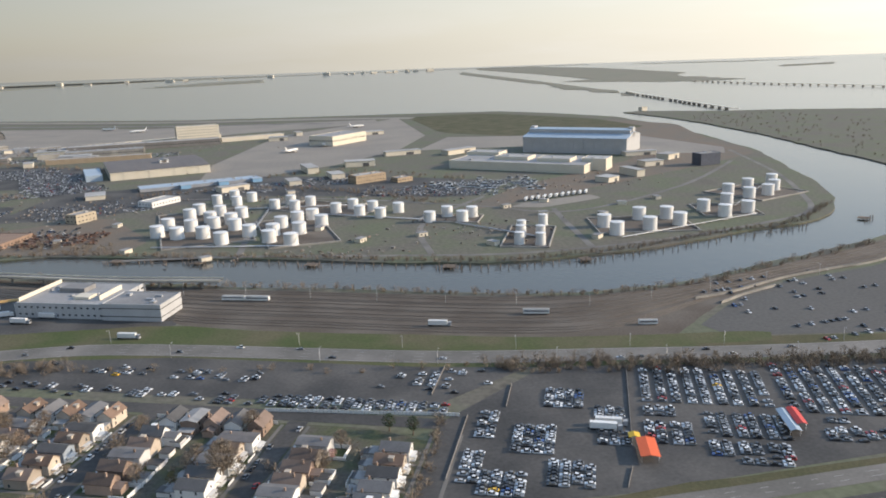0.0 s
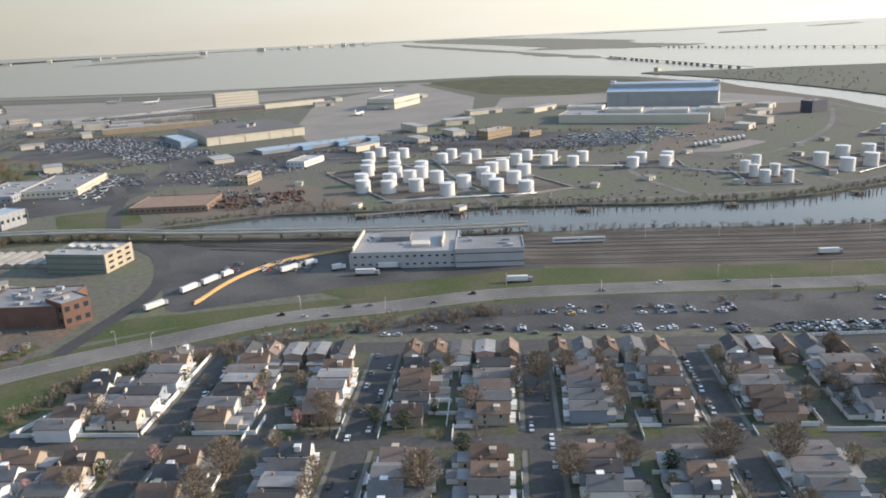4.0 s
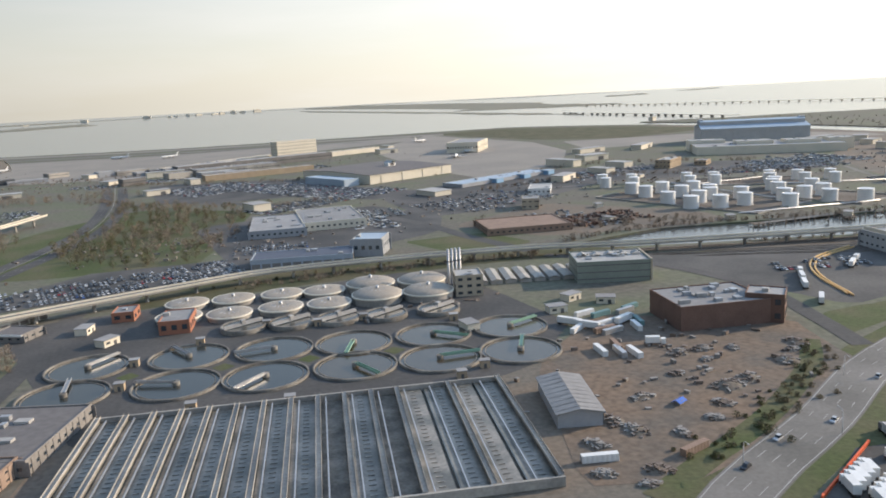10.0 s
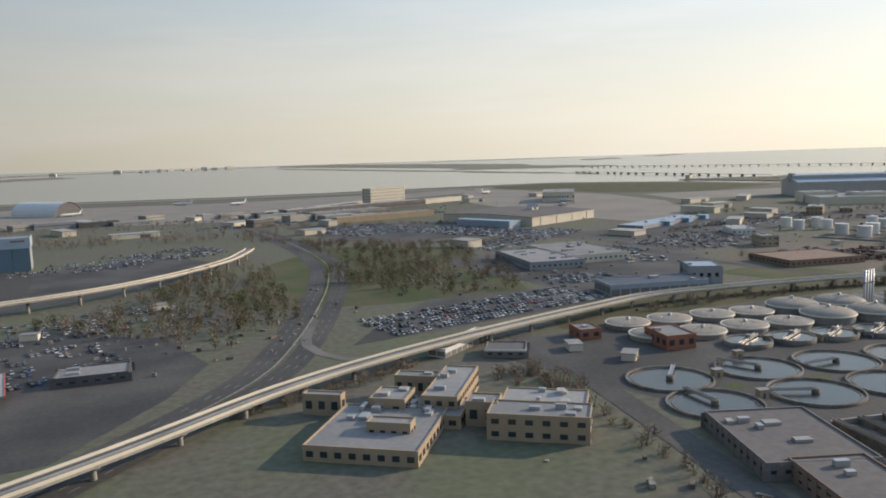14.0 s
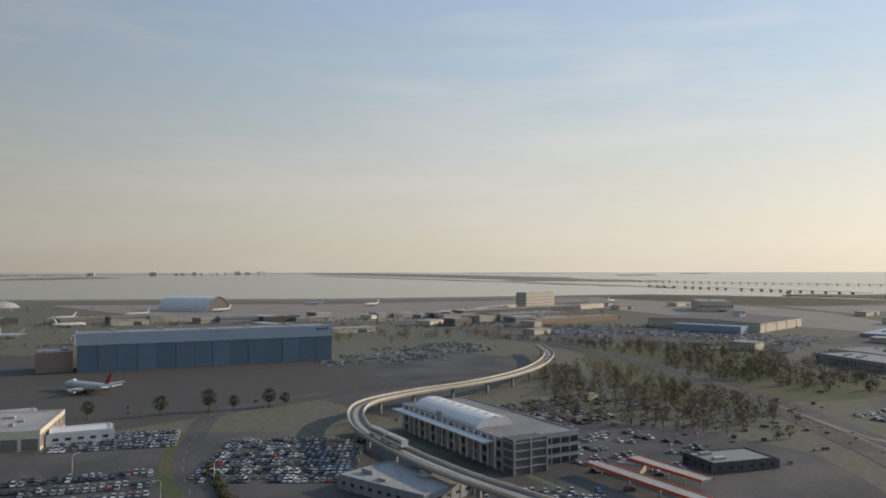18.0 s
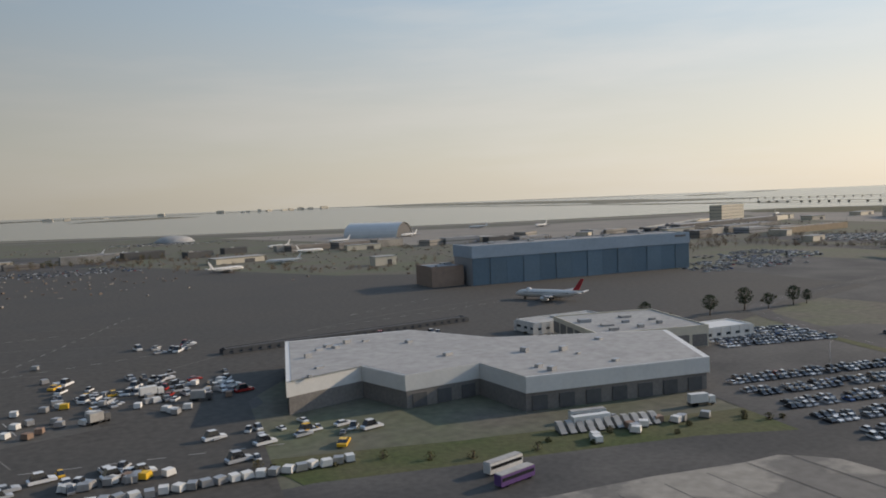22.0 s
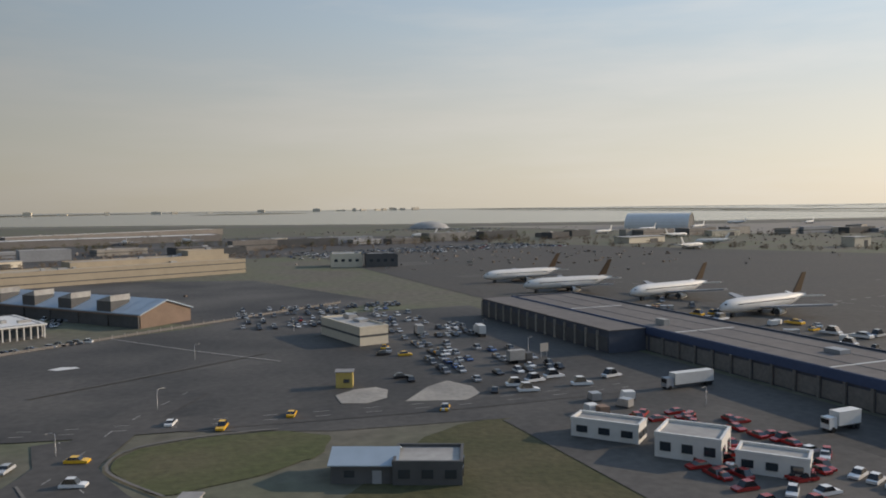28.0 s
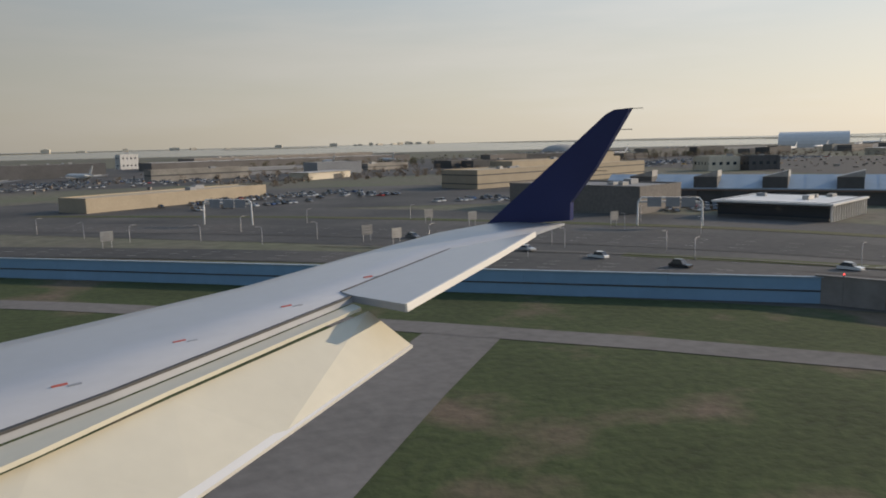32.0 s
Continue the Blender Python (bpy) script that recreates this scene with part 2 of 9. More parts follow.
M_RAIL = mat("worn_rail_steel", (0.17, 0.145, 0.12), 0.6, metal=0.3, var=0.3)
M_DKSTEEL = mat("dark_steel", (0.08, 0.08, 0.08), 0.6, metal=0.3, var=0.2)
M_ORANGE = mat("orange_canvas", (0.7, 0.13, 0.05), 0.7, var=0.1)
M_ORANGE_R = mat("red_canvas", (0.55, 0.07, 0.06), 0.7, var=0.1)
M_YELLOWP = mat("yellow_paint", (0.7, 0.42, 0.04), 0.5, var=0.1)
M_LINE = mat("road_paint", (0.36, 0.35, 0.33), 0.8, var=0.2, coarse=0.5, fine=4)
M_BARK = mat("bark", (0.14, 0.11, 0.085), 0.95, var=0.3, coarse=1, fine=6)
M_TWIG = mat("bare_twigs", (0.24, 0.19, 0.145), 0.95, var=0.35, coarse=0.05, fine=2, second=(0.19, 0.155, 0.115))
M_LEAF = mat("spring_leaves", (0.085, 0.09, 0.035), 0.9, var=0.4, coarse=0.06, fine=2, second=(0.13, 0.105, 0.06))
M_CONIFER = mat("evergreen_leaves", (0.04, 0.06, 0.03), 0.9, var=0.4, coarse=0.06, fine=2)
M_FORSYTHIA = mat("yellow_blossom", (0.6, 0.4, 0.02), 0.9, var=0.2)
M_POND = mat("settling_water", (0.03, 0.034, 0.031), 0.2, var=0.2, coarse=0.1, fine=1, spec=0.45, bump=0.03)
M_ALGAE = mat("brown_murky_water", (0.055, 0.045, 0.03), 0.2, var=0.3, coarse=0.3, fine=1.5, spec=0.5)


def car_paint(name, color):
    return mat(name, color, 0.25, var=0.03, spec=0.6)


PAINTS = [car_paint("white_car_paint", (0.7, 0.7, 0.69)), car_paint("silver_car_paint", (0.42, 0.43, 0.44)), car_paint("grey_car_paint", (0.16, 0.165, 0.17)),
          car_paint("black_car_paint", (0.025, 0.025, 0.028)), car_paint("blue_car_paint", (0.05, 0.1, 0.24)), car_paint("red_car_paint", (0.34, 0.03, 0.025)),
          car_paint("yellow_car_paint", (0.75, 0.42, 0.03))]
PAINT_WORDS = ["white", "silver", "grey", "black", "dark blue", "red", "yellow"]

M_WATER = bpy.data.materials.new("bay_water")
M_WATER.use_nodes = True
n, l = M_WATER.node_tree.nodes, M_WATER.node_tree.links
b = n["Principled BSDF"]
b.inputs["Base Color"].default_value, b.inputs["Roughness"].default_value = (0.075, 0.08, 0.078, 1), 0.16
b.inputs["IOR"].default_value = 1.33
geo, wv, bp = n.new("ShaderNodeNewGeometry"), n.new("ShaderNodeTexNoise"), n.new("ShaderNodeBump")
wv.inputs["Scale"].default_value, wv.inputs["Detail"].default_value = 0.25, 8
bp.inputs["Strength"].default_value, bp.inputs["Distance"].default_value = 0.12, 0.5
l.new(geo.outputs["Position"], wv.inputs["Vector"])
l.new(wv.outputs["Fac"], bp.inputs["Height"])
l.new(bp.outputs[0], b.inputs["Normal"])


# ---- mesh helpers ----
class Geo:
    """Vertices and faces gathered for one mesh."""

    def __init__(self):
        self.v, self.f, self.s = [], [], []

    def face(self, pts, smooth=False):
        k = len(self.v)
        self.v += [tuple(p) for p in pts]
        self.f.append(tuple(range(k, k + len(pts))))
        self.s.append(smooth)
        return self

    def prism(self, pts, z0, z1, top=None, bottom=False):
        """Walls and lid over an outline (anticlockwise); top: another outline for the lid."""
        k, m, top = len(self.v), len(pts), top or pts
        self.v += [(x, y, z0) for x, y in pts] + [(x, y, z1) for x, y in top]
        for i in range(m):
            j = (i + 1) % m
            self.f.append((k + i, k + j, k + m + j, k + m + i))
            self.s.append(False)
        self.f.append(tuple(k + m + i for i in range(m)))
        self.s.append(False)
        if bottom:
            self.f.append(tuple(k + m - 1 - i for i in range(m)))
            self.s.append(False)
        return self

    def box(self, x, y, z, sx, sy, sz, rot=0.0, taper=1.0):
        """Box with its base's middle at x, y, z."""
        c, s = math.cos(rot), math.sin(rot)
        q = [(-sx / 2, -sy / 2), (sx / 2, -sy / 2), (sx / 2, sy / 2), (-sx / 2, sy / 2)]
        low = [(x + c * a - s * b, y + s * a + c * b) for a, b in q]
        high = [(x + (c * a - s * b) * taper, y + (s * a + c * b) * taper) for a, b in q]
        return self.prism(low, z, z + sz, high, True)

    def cyl(self, x, y, z, r, h, sides=20, r2=None, cap=True):
        k, r2 = len(self.v), r if r2 is None else r2
        for rr, zz in ((r, z), (r2, z + h)):
            self.v += [(x + rr * math.cos(2 * math.pi * i / sides), y + rr * math.sin(2 * math.pi * i / sides), zz) for i in range(sides)]
        for i in range(sides):
            j = (i + 1) % sides
            self.f.append((k + i, k + j, k + sides + j, k + sides + i))
            self.s.append(True)
        if cap:
            self.f.append(tuple(k + sides + i for i in range(sides)))
            self.s.append(False)
        return self

    def dome(self, x, y, z, r, h, sides=24, rings=4):
        k = len(self.v)
        for a in range(rings):
            q = math.pi / 2 * a / rings
            self.v += [(x + r * math.cos(q) * math.cos(2 * math.pi * i / sides), y + r * math.cos(q) * math.sin(2 * math.pi * i / sides), z + h * math.sin(q)) for i in range(sides)]
        self.v.append((x, y, z + h))
        for a in range(rings):
            for i in range(sides):
                j = (i + 1) % sides
                p, q = k + a * sides + i, k + a * sides + j
                self.f.append((p, q, k + rings * sides) if a == rings - 1 else (p, q, q + sides, p + sides))
                self.s.append(True)
        return self

    def ring(self, x, y, z, r0, r1, h, sides=32):
        k = len(self.v)
        for rr, zz in ((r1, z), (r1, z + h), (r0, z + h), (r0, z)):
            self.v += [(x + rr * math.cos(2 * math.pi * i / sides), y + rr * math.sin(2 * math.pi * i / sides), zz) for i in range(sides)]
        for a in range(3):
            for i in range(sides):
                j = (i + 1) % sides
                self.f.append((k + a * sides + i, k + a * sides + j, k + (a + 1) * sides + j, k + (a + 1) * sides + i))
                self.s.append(a != 1)
        return self

    def gable(self, x, y, z, sx, sy, rise, over=0.15, thick=0.12, rot=0.0):
        """Pitched roof, ridge along its own x."""
        c, s = math.cos(rot), math.sin(rot)
        hx, hy = sx / 2 + over, sy / 2 + over
        dz = -over * rise / (sy / 2)
        pr = [(-hy, dz), (0, rise), (hy, dz), (hy, dz + thick), (0, rise + thick), (-hy, dz + thick)]
        k = len(self.v)
        for ex in (-hx, hx):
            self.v += [(x + c * ex - s * py, y + s * ex + c * py, z + pz) for py, pz in pr]
        for i in range(6):
            j = (i + 1) % 6
            self.f.append((k + i, k + j, k + 6 + j, k + 6 + i))
            self.s.append(False)
        self.f += [(k, k + 5, k + 4, k + 1), (k + 1, k + 4, k + 3, k + 2), (k + 6, k + 7, k + 10, k + 11), (k + 7, k + 8, k + 9, k + 10)]
        self.s += [False] * 4
        return self

    def tube(self, p, q, r, sides=5, r2=None):
        p, q = Vector(p), Vector(q)
        d = (q - p).normalized()
        a = d.orthogonal().normalized()
        b2 = d.cross(a)
        k, r2 = len(self.v), r if r2 is None else r2
        for o, rr in ((p, r), (q, r2)):
            self.v += [tuple(o + rr * (a * math.cos(2 * math.pi * i / sides) + b2 * math.sin(2 * math.pi * i / sides))) for i in range(sides)]
        for i in range(sides):
            j = (i + 1) % sides
            self.f.append((k + i, k + j, k + sides + j, k + sides + i))
            self.s.append(True)
        self.f.append(tuple(k + sides + i for i in range(sides)))
        self.s.append(False)
        return self

    def ribbon(self, line, width, z, lift=None, thick=0.0):
        """Strip along a line of x, y; with a thickness it becomes a deck."""
        k, m = len(self.v), len(line)
        sides = []
        for i in range(m):
            a, b2 = Vector(line[max(i - 1, 0)]), Vector(line[min(i + 1, m - 1)])
            d = (b2 - a).normalized()
            nn = Vector((-d.y, d.x)) * width / 2
            o = Vector(line[i])
            zz = z if lift is None else lift[i]
            sides.append(((o.x + nn.x, o.y + nn.y, zz), (o.x - nn.x, o.y - nn.y, zz)))
        for a, b2 in sides:
            self.v += [a, b2]
        for i in range(m - 1):
            self.f.append((k + 2 * i, k + 2 * i + 1, k + 2 * i + 3, k + 2 * i + 2))
            self.s.append(False)
        if thick:
            k2 = len(self.v)
            for a, b2 in sides:
                self.v += [(a[0], a[1], a[2] - thick), (b2[0], b2[1], b2[2] - thick)]
            for i in range(m - 1):
                self.f += [(k2 + 2 * i, k2 + 2 * i + 2, k2 + 2 * i + 3, k2 + 2 * i + 1), (k + 2 * i, k + 2 * i + 2, k2 + 2 * i + 2, k2 + 2 * i), (k + 2 * i + 1, k2 + 2 * i + 1, k2 + 2 * i + 3, k + 2 * i + 3)]
                self.s += [False] * 3
        return self

    def mesh(self, name, *materials):
        me = bpy.data.meshes.new(name)
        me.from_pydata(self.v, [], self.f)
        me.polygons.foreach_set("use_smooth", self.s)
        for m in materials:
            me.materials.append(m)
        me.update()
        return me


def part(name, geo, material, parent, label=""):
    """One mesh object under a thing or under a part."""
    me = geo.mesh(name, material) if isinstance(geo, Geo) else geo
    ob = new(name, me)
    ob.parent = parent
    return tagged(ob, label)


def thing(name, label, category, x=0, y=0, z=0, rot=0.0, group="", kind=""):
    """Empty at a thing's base; rot in degrees."""
    ob = new(name)
    ob.empty_display_size = 0.5
    ob.matrix_basis = pose(x, y, z, 0, 0, rot)
    return tagged(ob, label, category, group, kind)


def solid(name, geo, material, label, category, kind="", group=""):
    return tagged(new(name, geo.mesh(name, material)), label, category, group, kind)


def curve_line(pts, step=8.0):
    """Smooth line through a few points of x, y."""
    out = []
    for i in range(len(pts) - 1):
        p0, p1, p2, p3 = (Vector(pts[max(0, min(len(pts) - 1, i + k))]) for k in (-1, 0, 1, 2))
        m = max(1, int((p2 - p1).length / step))
        for j in range(m):
            t = j / m
            out.append(tuple(0.5 * (2 * p1 + (p2 - p0) * t + (2 * p0 - 5 * p1 + 4 * p2 - p3) * t * t + (3 * p1 - p0 - 3 * p2 + p3) * t**3)))
    return out + [tuple(pts[-1])]


def inside(x, y, poly):
    hit = False
    for i in range(len(poly)):
        (x0, y0), (x1, y1) = poly[i - 1], poly[i]
        if (y0 > y) != (y1 > y) and x < (x1 - x0) * (y - y0) / (y1 - y0) + x0:
            hit = not hit
    return hit


# ---- land, water, shore ----
SHORE_WEST = [(3600, -3600), (3600, 700), (1100, 850), (726, 926), (603, 985), (523, 1004), (429, 1060), (399, 1050), (415, 958), (422, 851), (416, 719), (401, 602), (393, 523), (375, 450),
              (330, 372), (263, 321), (205, 298), (157, 279), (120, 266), (87, 264), (47, 274), (-12, 295), (-77, 317), (-128, 338), (-190, 367)]
SHORE_BASIN = [(-190, 373), (-135, 377), (-85, 361), (-51, 351), (-8, 337), (26, 323), (59, 314), (84, 313), (125, 318), (180, 336), (223, 347), (252, 365), (280, 403), (301, 452), (323, 524), (350, 615), (365, 734), (372, 868)]
SHORE_BAY = [(365, 989), (307, 1099), (248, 1170), (132, 1195), (-76, 1230), (-217, 1260), (-391, 1340), (-595, 1440), (-870, 1640), (-1400, 1900), (-3800, 2400), (-3800, -3600)]


def roughened(pts, step, amount, seed, closed=False):
    rnd, out = random.Random(seed), []
    ends = list(zip(pts, pts[1:] + ([pts[0]] if closed else [])))
    for (x0, y0), (x1, y1) in ends:
        length = math.hypot(x1 - x0, y1 - y0)
        m = max(1, int(length / step)) if length < 600 else 1
        for j in range(m):
            t = j / m
            a = 0 if j == 0 else amount
            out.append((x0 + (x1 - x0) * t + rnd.uniform(-a, a), y0 + (y1 - y0) * t + rnd.uniform(-a, a)))
    return out if closed else out + [pts[-1]]


def sheet(pts, z0, z1):
    """Land with a bank all round, filled by triangles."""
    bm = bmesh.new()
    top = [bm.verts.new((x, y, z1)) for x, y in pts]
    low = [bm.verts.new((x, y, z0)) for x, y in pts]
    edges = [bm.edges.new((top[i - 1], top[i])) for i in range(len(top))]
    bmesh.ops.triangle_fill(bm, use_beauty=True, use_dissolve=False, edges=edges)
    for f in bm.faces:
        if f.normal.z < 0:
            f.normal_flip()
    for i in range(len(top)):
        bm.faces.new((top[i - 1], top[i], low[i], low[i - 1]))
    me = bpy.data.meshes.new("sheet")
    bm.to_mesh(me)
    bm.free()
    return me


land = new("ground", sheet(roughened(SHORE_WEST + SHORE_BASIN + SHORE_BAY, 14, 1.6, 3, True), -2.0, 0.0))
land.data.materials.append(M_LAND)
tagged(land, "flat coastal land of dry scrub, soil and grass", "ground", kind="structure")
solid("water", Geo().cyl(-300, 600, -40.8, 5600, 40, 96), M_WATER, "calm grey-blue bay and tidal basin water", "water", "structure")

MARSHES = [
    [(860, 4550), (1150, 4450), (1260, 3580), (1200, 2630), (1050, 2280), (1060, 1930), (900, 1890), (710, 2110), (650, 2180), (770, 2280), (790, 2950), (770, 4100)],
    [(630, 3800), (610, 2330), (590, 1690), (590, 1490), (560, 1420), (540, 1600), (550, 2190), (550, 3360)],
    [(1830, 3040), (2130, 3170), (1940, 2900), (1710, 2830)],
    [(2500, 3350), (2900, 3500), (2800, 3350), (2450, 3200)],
    [(1690, 4330), (2300, 4050), (2600, 3950), (2100, 3900), (1700, 4150)],
    [(-690, 3050), (-530, 3530), (-300, 3710), (-260, 3260), (-490, 3050)],
    [(-1330, 3420), (-760, 4350), (-320, 4560), (-900, 4580), (-2000, 4200), (-2600, 3300)],
    [(-3600, 3000), (-1500, 3900), (300, 4450), (1500, 4500), (1500, 4620), (200, 4560), (-1700, 4150), (-3700, 3250)],
]
for k, pts in enumerate(MARSHES):
    isle = new("marsh_island", sheet(roughened(pts, 45, 22, 20 + k, True), -1.5, -0.25))
    isle.data.materials.append(M_MARSH)
    tagged(isle, "low brown salt marsh island in the bay", "island", "marsh islands", "structure")


LAYER = [0]


def lift():
    """A hair's breadth more for every sheet laid down, so that no two lie in one plane."""
    LAYER[0] += 1
    return 0.0035 * (LAYER[0] % 9)


def softened(pts):
    """Rounded, slightly ragged outline of natural ground."""
    rnd, out, m = random.Random(int(abs(pts[0][0]) + abs(pts[0][1]) * 3)), [], len(pts)
    for i in range(m):
        (x0, y0), (x1, y1), (x2, y2) = pts[i - 1], pts[i], pts[(i + 1) % m]
        a = min(0.9, 0.03 * math.hypot(x2 - x0, y2 - y0))
        for k in (0.78, 0.9, 1.0):
            out.append((x0 + (x1 - x0) * k + rnd.uniform(-a, a) * 0.5, y0 + (y1 - y0) * k + rnd.uniform(-a, a) * 0.5) if k < 1 else
                       (x1 + (x0 + x2 - 2 * x1) * 0.045, y1 + (y0 + y2 - 2 * y1) * 0.045))
        for k in (0.1, 0.22, 0.5):
            out.append((x1 + (x2 - x1) * k + rnd.uniform(-a, a) * 0.5, y1 + (y2 - y1) * k + rnd.uniform(-a, a) * 0.5))
    return out


def patch(name, pts, z, material, label, category):
    g = Geo()
    z += lift()
    if category in ("field", "verge", "grass", "yard", "rail yard") and len(pts) > 3:
        pts = softened(pts)
    g.face([(x, y, z) for x, y in pts])
    ob = solid(name, g, material, label, category, "structure")
    if ob.data.polygons[0].normal.z < 0:
        ob.data.flip_normals()
    return ob


def road(name, line, width, z, material, label, category="road", lanes=0, step=8.0):
    z += lift()
    pts = curve_line(line, step)
    ob = solid(name, Geo().ribbon(pts, width, z), material, label, category, "structure")
    if lanes:
        g = Geo()
        for k in range(1, lanes):
            off = (k / lanes - 0.5) * width
            for i in range(len(pts) - 1):
                a, b2 = Vector(pts[i]), Vector(pts[i + 1])
                d = (b2 - a).normalized()
                nn = Vector((-d.y, d.x)) * off
                g.ribbon([tuple(a + nn), tuple(a + nn + (b2 - a) * 0.3)], 0.1, z + 0.012)
        solid("lane_marking", g, M_LINE, "faded white dashed lane lines on the road", "road marking", "structure")
    return ob


# airport paving
patch("apron", [(-101, 596), (-60, 600), (0, 650), (60, 735), (100, 860), (92, 1120), (-62, 930), (-104, 690)], 0.03, M_APRON, "pale concrete aircraft apron with joint stains", "apron")
patch("apron", [(77, 725), (182, 716), (255, 627), (318, 605), (335, 640), (300, 780), (120, 830)], 0.03, M_APRON, "pale concrete aircraft apron beside the big hangar", "apron")
patch("apron", [(-470, 900), (-300, 830), (-120, 980), (60, 1050), (60, 1110), (-250, 1120), (-560, 1250)], 0.03, M_APRON, "wide pale concrete apron with taxi lanes", "apron")
patch("field", [(105, 1130), (223, 1140), (330, 980), (350, 840), (185, 809), (120, 880)], 0.03, M_GRASS, "dry grass field at the airport's edge", "field")
road("runway", [(-1300, 1790), (-870, 1560), (-582, 1400), (-263, 1235), (-16, 1165), (112, 1110)], 26, 0.05, M_APRON, "long pale concrete runway along the bay", "runway", step=60)
road("taxiway", [(-1300, 1690), (-870, 1470), (-560, 1310), (-240, 1160), (0, 1080)], 14, 0.06, M_ROAD, "pale concrete taxiway beside the runway", "taxiway", step=60)
# rail yard, expressway and verges beside the basin
patch("rail_yard", [(-190, 362), (-128, 333), (-77, 312), (-12, 290), (47, 269), (87, 260), (120, 262), (160, 276), (215, 296), (262, 318), (258, 296), (212, 275), (164, 262), (138, 249), (112, 226), (100, 214), (60, 222), (-20, 246), (-58, 262), (-60, 296), (-150, 330)], 0.02, M_BALLAST, "brown ballast rail yard with many tracks", "rail yard")
patch("verge", [(-60, 262), (-20, 246), (60, 222), (130, 212), (126, 204), (70, 211), (0, 226), (-60, 244), (-120, 254), (-130, 266)], 0.03, M_GREEN, "green grass verge beside the expressway", "verge")
patch("yard_paving", [(-186, 352), (-150, 330), (-60, 296), (-56, 258), (-130, 264), (-172, 262), (-176, 300)], 0.025, M_ASPH, "asphalt depot yard round the white building", "yard")
HIGHWAY = [(-440, 118), (-350, 164), (-300, 188), (-265, 207), (-235, 218), (-205, 231), (-170, 240), (-140, 246), (-110, 244), (-80, 243), (-50, 236), (-20, 227), (28, 213), (78, 204), (128, 196), (260, 180), (420, 150)]
patch("verge", [(-250, 205), (-225, 214), (-195, 226), (-165, 232), (-150, 236), (-172, 224), (-190, 200), (-210, 199)], 0.025, M_GREEN, "grass slope below the expressway", "verge")
patch("verge", [(-196, 246), (-165, 250), (-120, 250), (-120, 256), (-165, 260), (-182, 262)], 0.025, M_GREEN, "grass strip above the expressway", "verge")
road("expressway", HIGHWAY, 9.5, 0.06, M_ROAD, "pale worn multi-lane expressway in a long curve", lanes=4)


def beside(line, off):
    """Line shifted sideways."""
    pts, out = curve_line(line, 8), []
    for i in range(len(pts)):
        d = (Vector(pts[min(i + 1, len(pts) - 1)]) - Vector(pts[max(i - 1, 0)])).normalized()
        out.append((pts[i][0] - d.y * off, pts[i][1] + d.x * off))
    return out


for off in (-4.3, 4.3):
    road("edge_line", beside(HIGHWAY, off), 0.13, 0.075, M_LINE, "white edge line of the expressway", "road marking")
for off in (-6.6, 6.6):
    road("verge", beside(HIGHWAY[1:], off), 3.4, 0.02, M_GREEN, "mown grass shoulder along the expressway", "verge")
road("service_road", [(-196, 240), (-186, 262), (-176, 290), (-180, 330), (-200, 362)], 5, 0.055, M_ROADK, "grey service road to the depot")
road("parkway", [(-60, 112), (40, 126), (80, 129), (130, 132), (300, 140)], 5.5, 0.05, M_ROAD, "worn two-lane parkway below the car lots", lanes=3)
road("parkway", [(-60, 100), (40, 115), (120, 122), (300, 130)], 6.5, 0.05, M_ROADK, "dark parkway carriageway", lanes=3)
patch("verge", [(-20, 124), (40, 131), (60, 134), (140, 137), (140, 135), (40, 129.5)], 0.04, M_GRASS, "thin grass verge below the fenced lots", "verge")
patch("car_park_paving", [(22, 172), (55, 200), (84, 199), (130, 190), (220, 180), (215, 150), (118, 138), (54, 133), (12, 134)], 0.03, M_ASPH, "dark asphalt of the fenced car storage lots", "car park")
patch("car_park_paving", [(-120, 226), (-60, 206), (20, 180), (50, 200), (20, 207), (-50, 230), (-100, 238)], 0.03, M_ASPH, "dark asphalt strip lot behind the houses", "car park")
patch("car_park_paving", [(112, 222), (138, 246), (164, 259), (206, 270), (256, 290), (330, 330), (330, 208), (240, 198), (164, 203), (116, 211)], 0.03, M_CARPARK, "pale asphalt car park by the basin", "car park")
patch("verge", [(96, 203), (116, 210), (164, 202), (240, 196), (330, 190), (330, 184), (240, 189), (128, 199)], 0.035, M_GRASS, "brown scrubby verge between expressway and car park", "verge")
patch("dirt_yard", [(-265, 212), (-205, 234), (-193, 262), (-230, 292), (-262, 268), (-284, 220)], 0.03, M_SOIL, "bare brown dirt works yard with rubble", "yard")
patch("truck_lot", [(-258, 199), (-240, 208), (-212, 200), (-209, 192), (-222, 178), (-240, 170)], 0.035, M_ASPH, "dark asphalt truck lot by the expressway", "car park")

# inland roads and green ground
patch("park_ground", [(-320, 612), (-262, 560), (-292, 470), (-310, 430), (-360, 438), (-416, 463), (-370, 560)], 0.025, M_GREEN, "grassy ground among bare trees in the road loop", "field")
patch("embankment", [(-330, 396), (-285, 398), (-215, 380), (-170, 358), (-170, 344), (-215, 362), (-285, 372), (-340, 372)], 0.02, M_GRASS, "grass strip along the elevated line", "verge")
patch("field", [(-232, 420), (-196, 416), (-190, 385), (-222, 380)], 0.025, M_GREEN, "small green lawn beside the warehouse road", "field")
patch("plant_ground", [(-372, 372), (-240, 368), (-238, 290), (-262, 268), (-300, 262), (-352, 268)], 0.022, M_ROADK, "stained concrete ground of the treatment works", "yard")
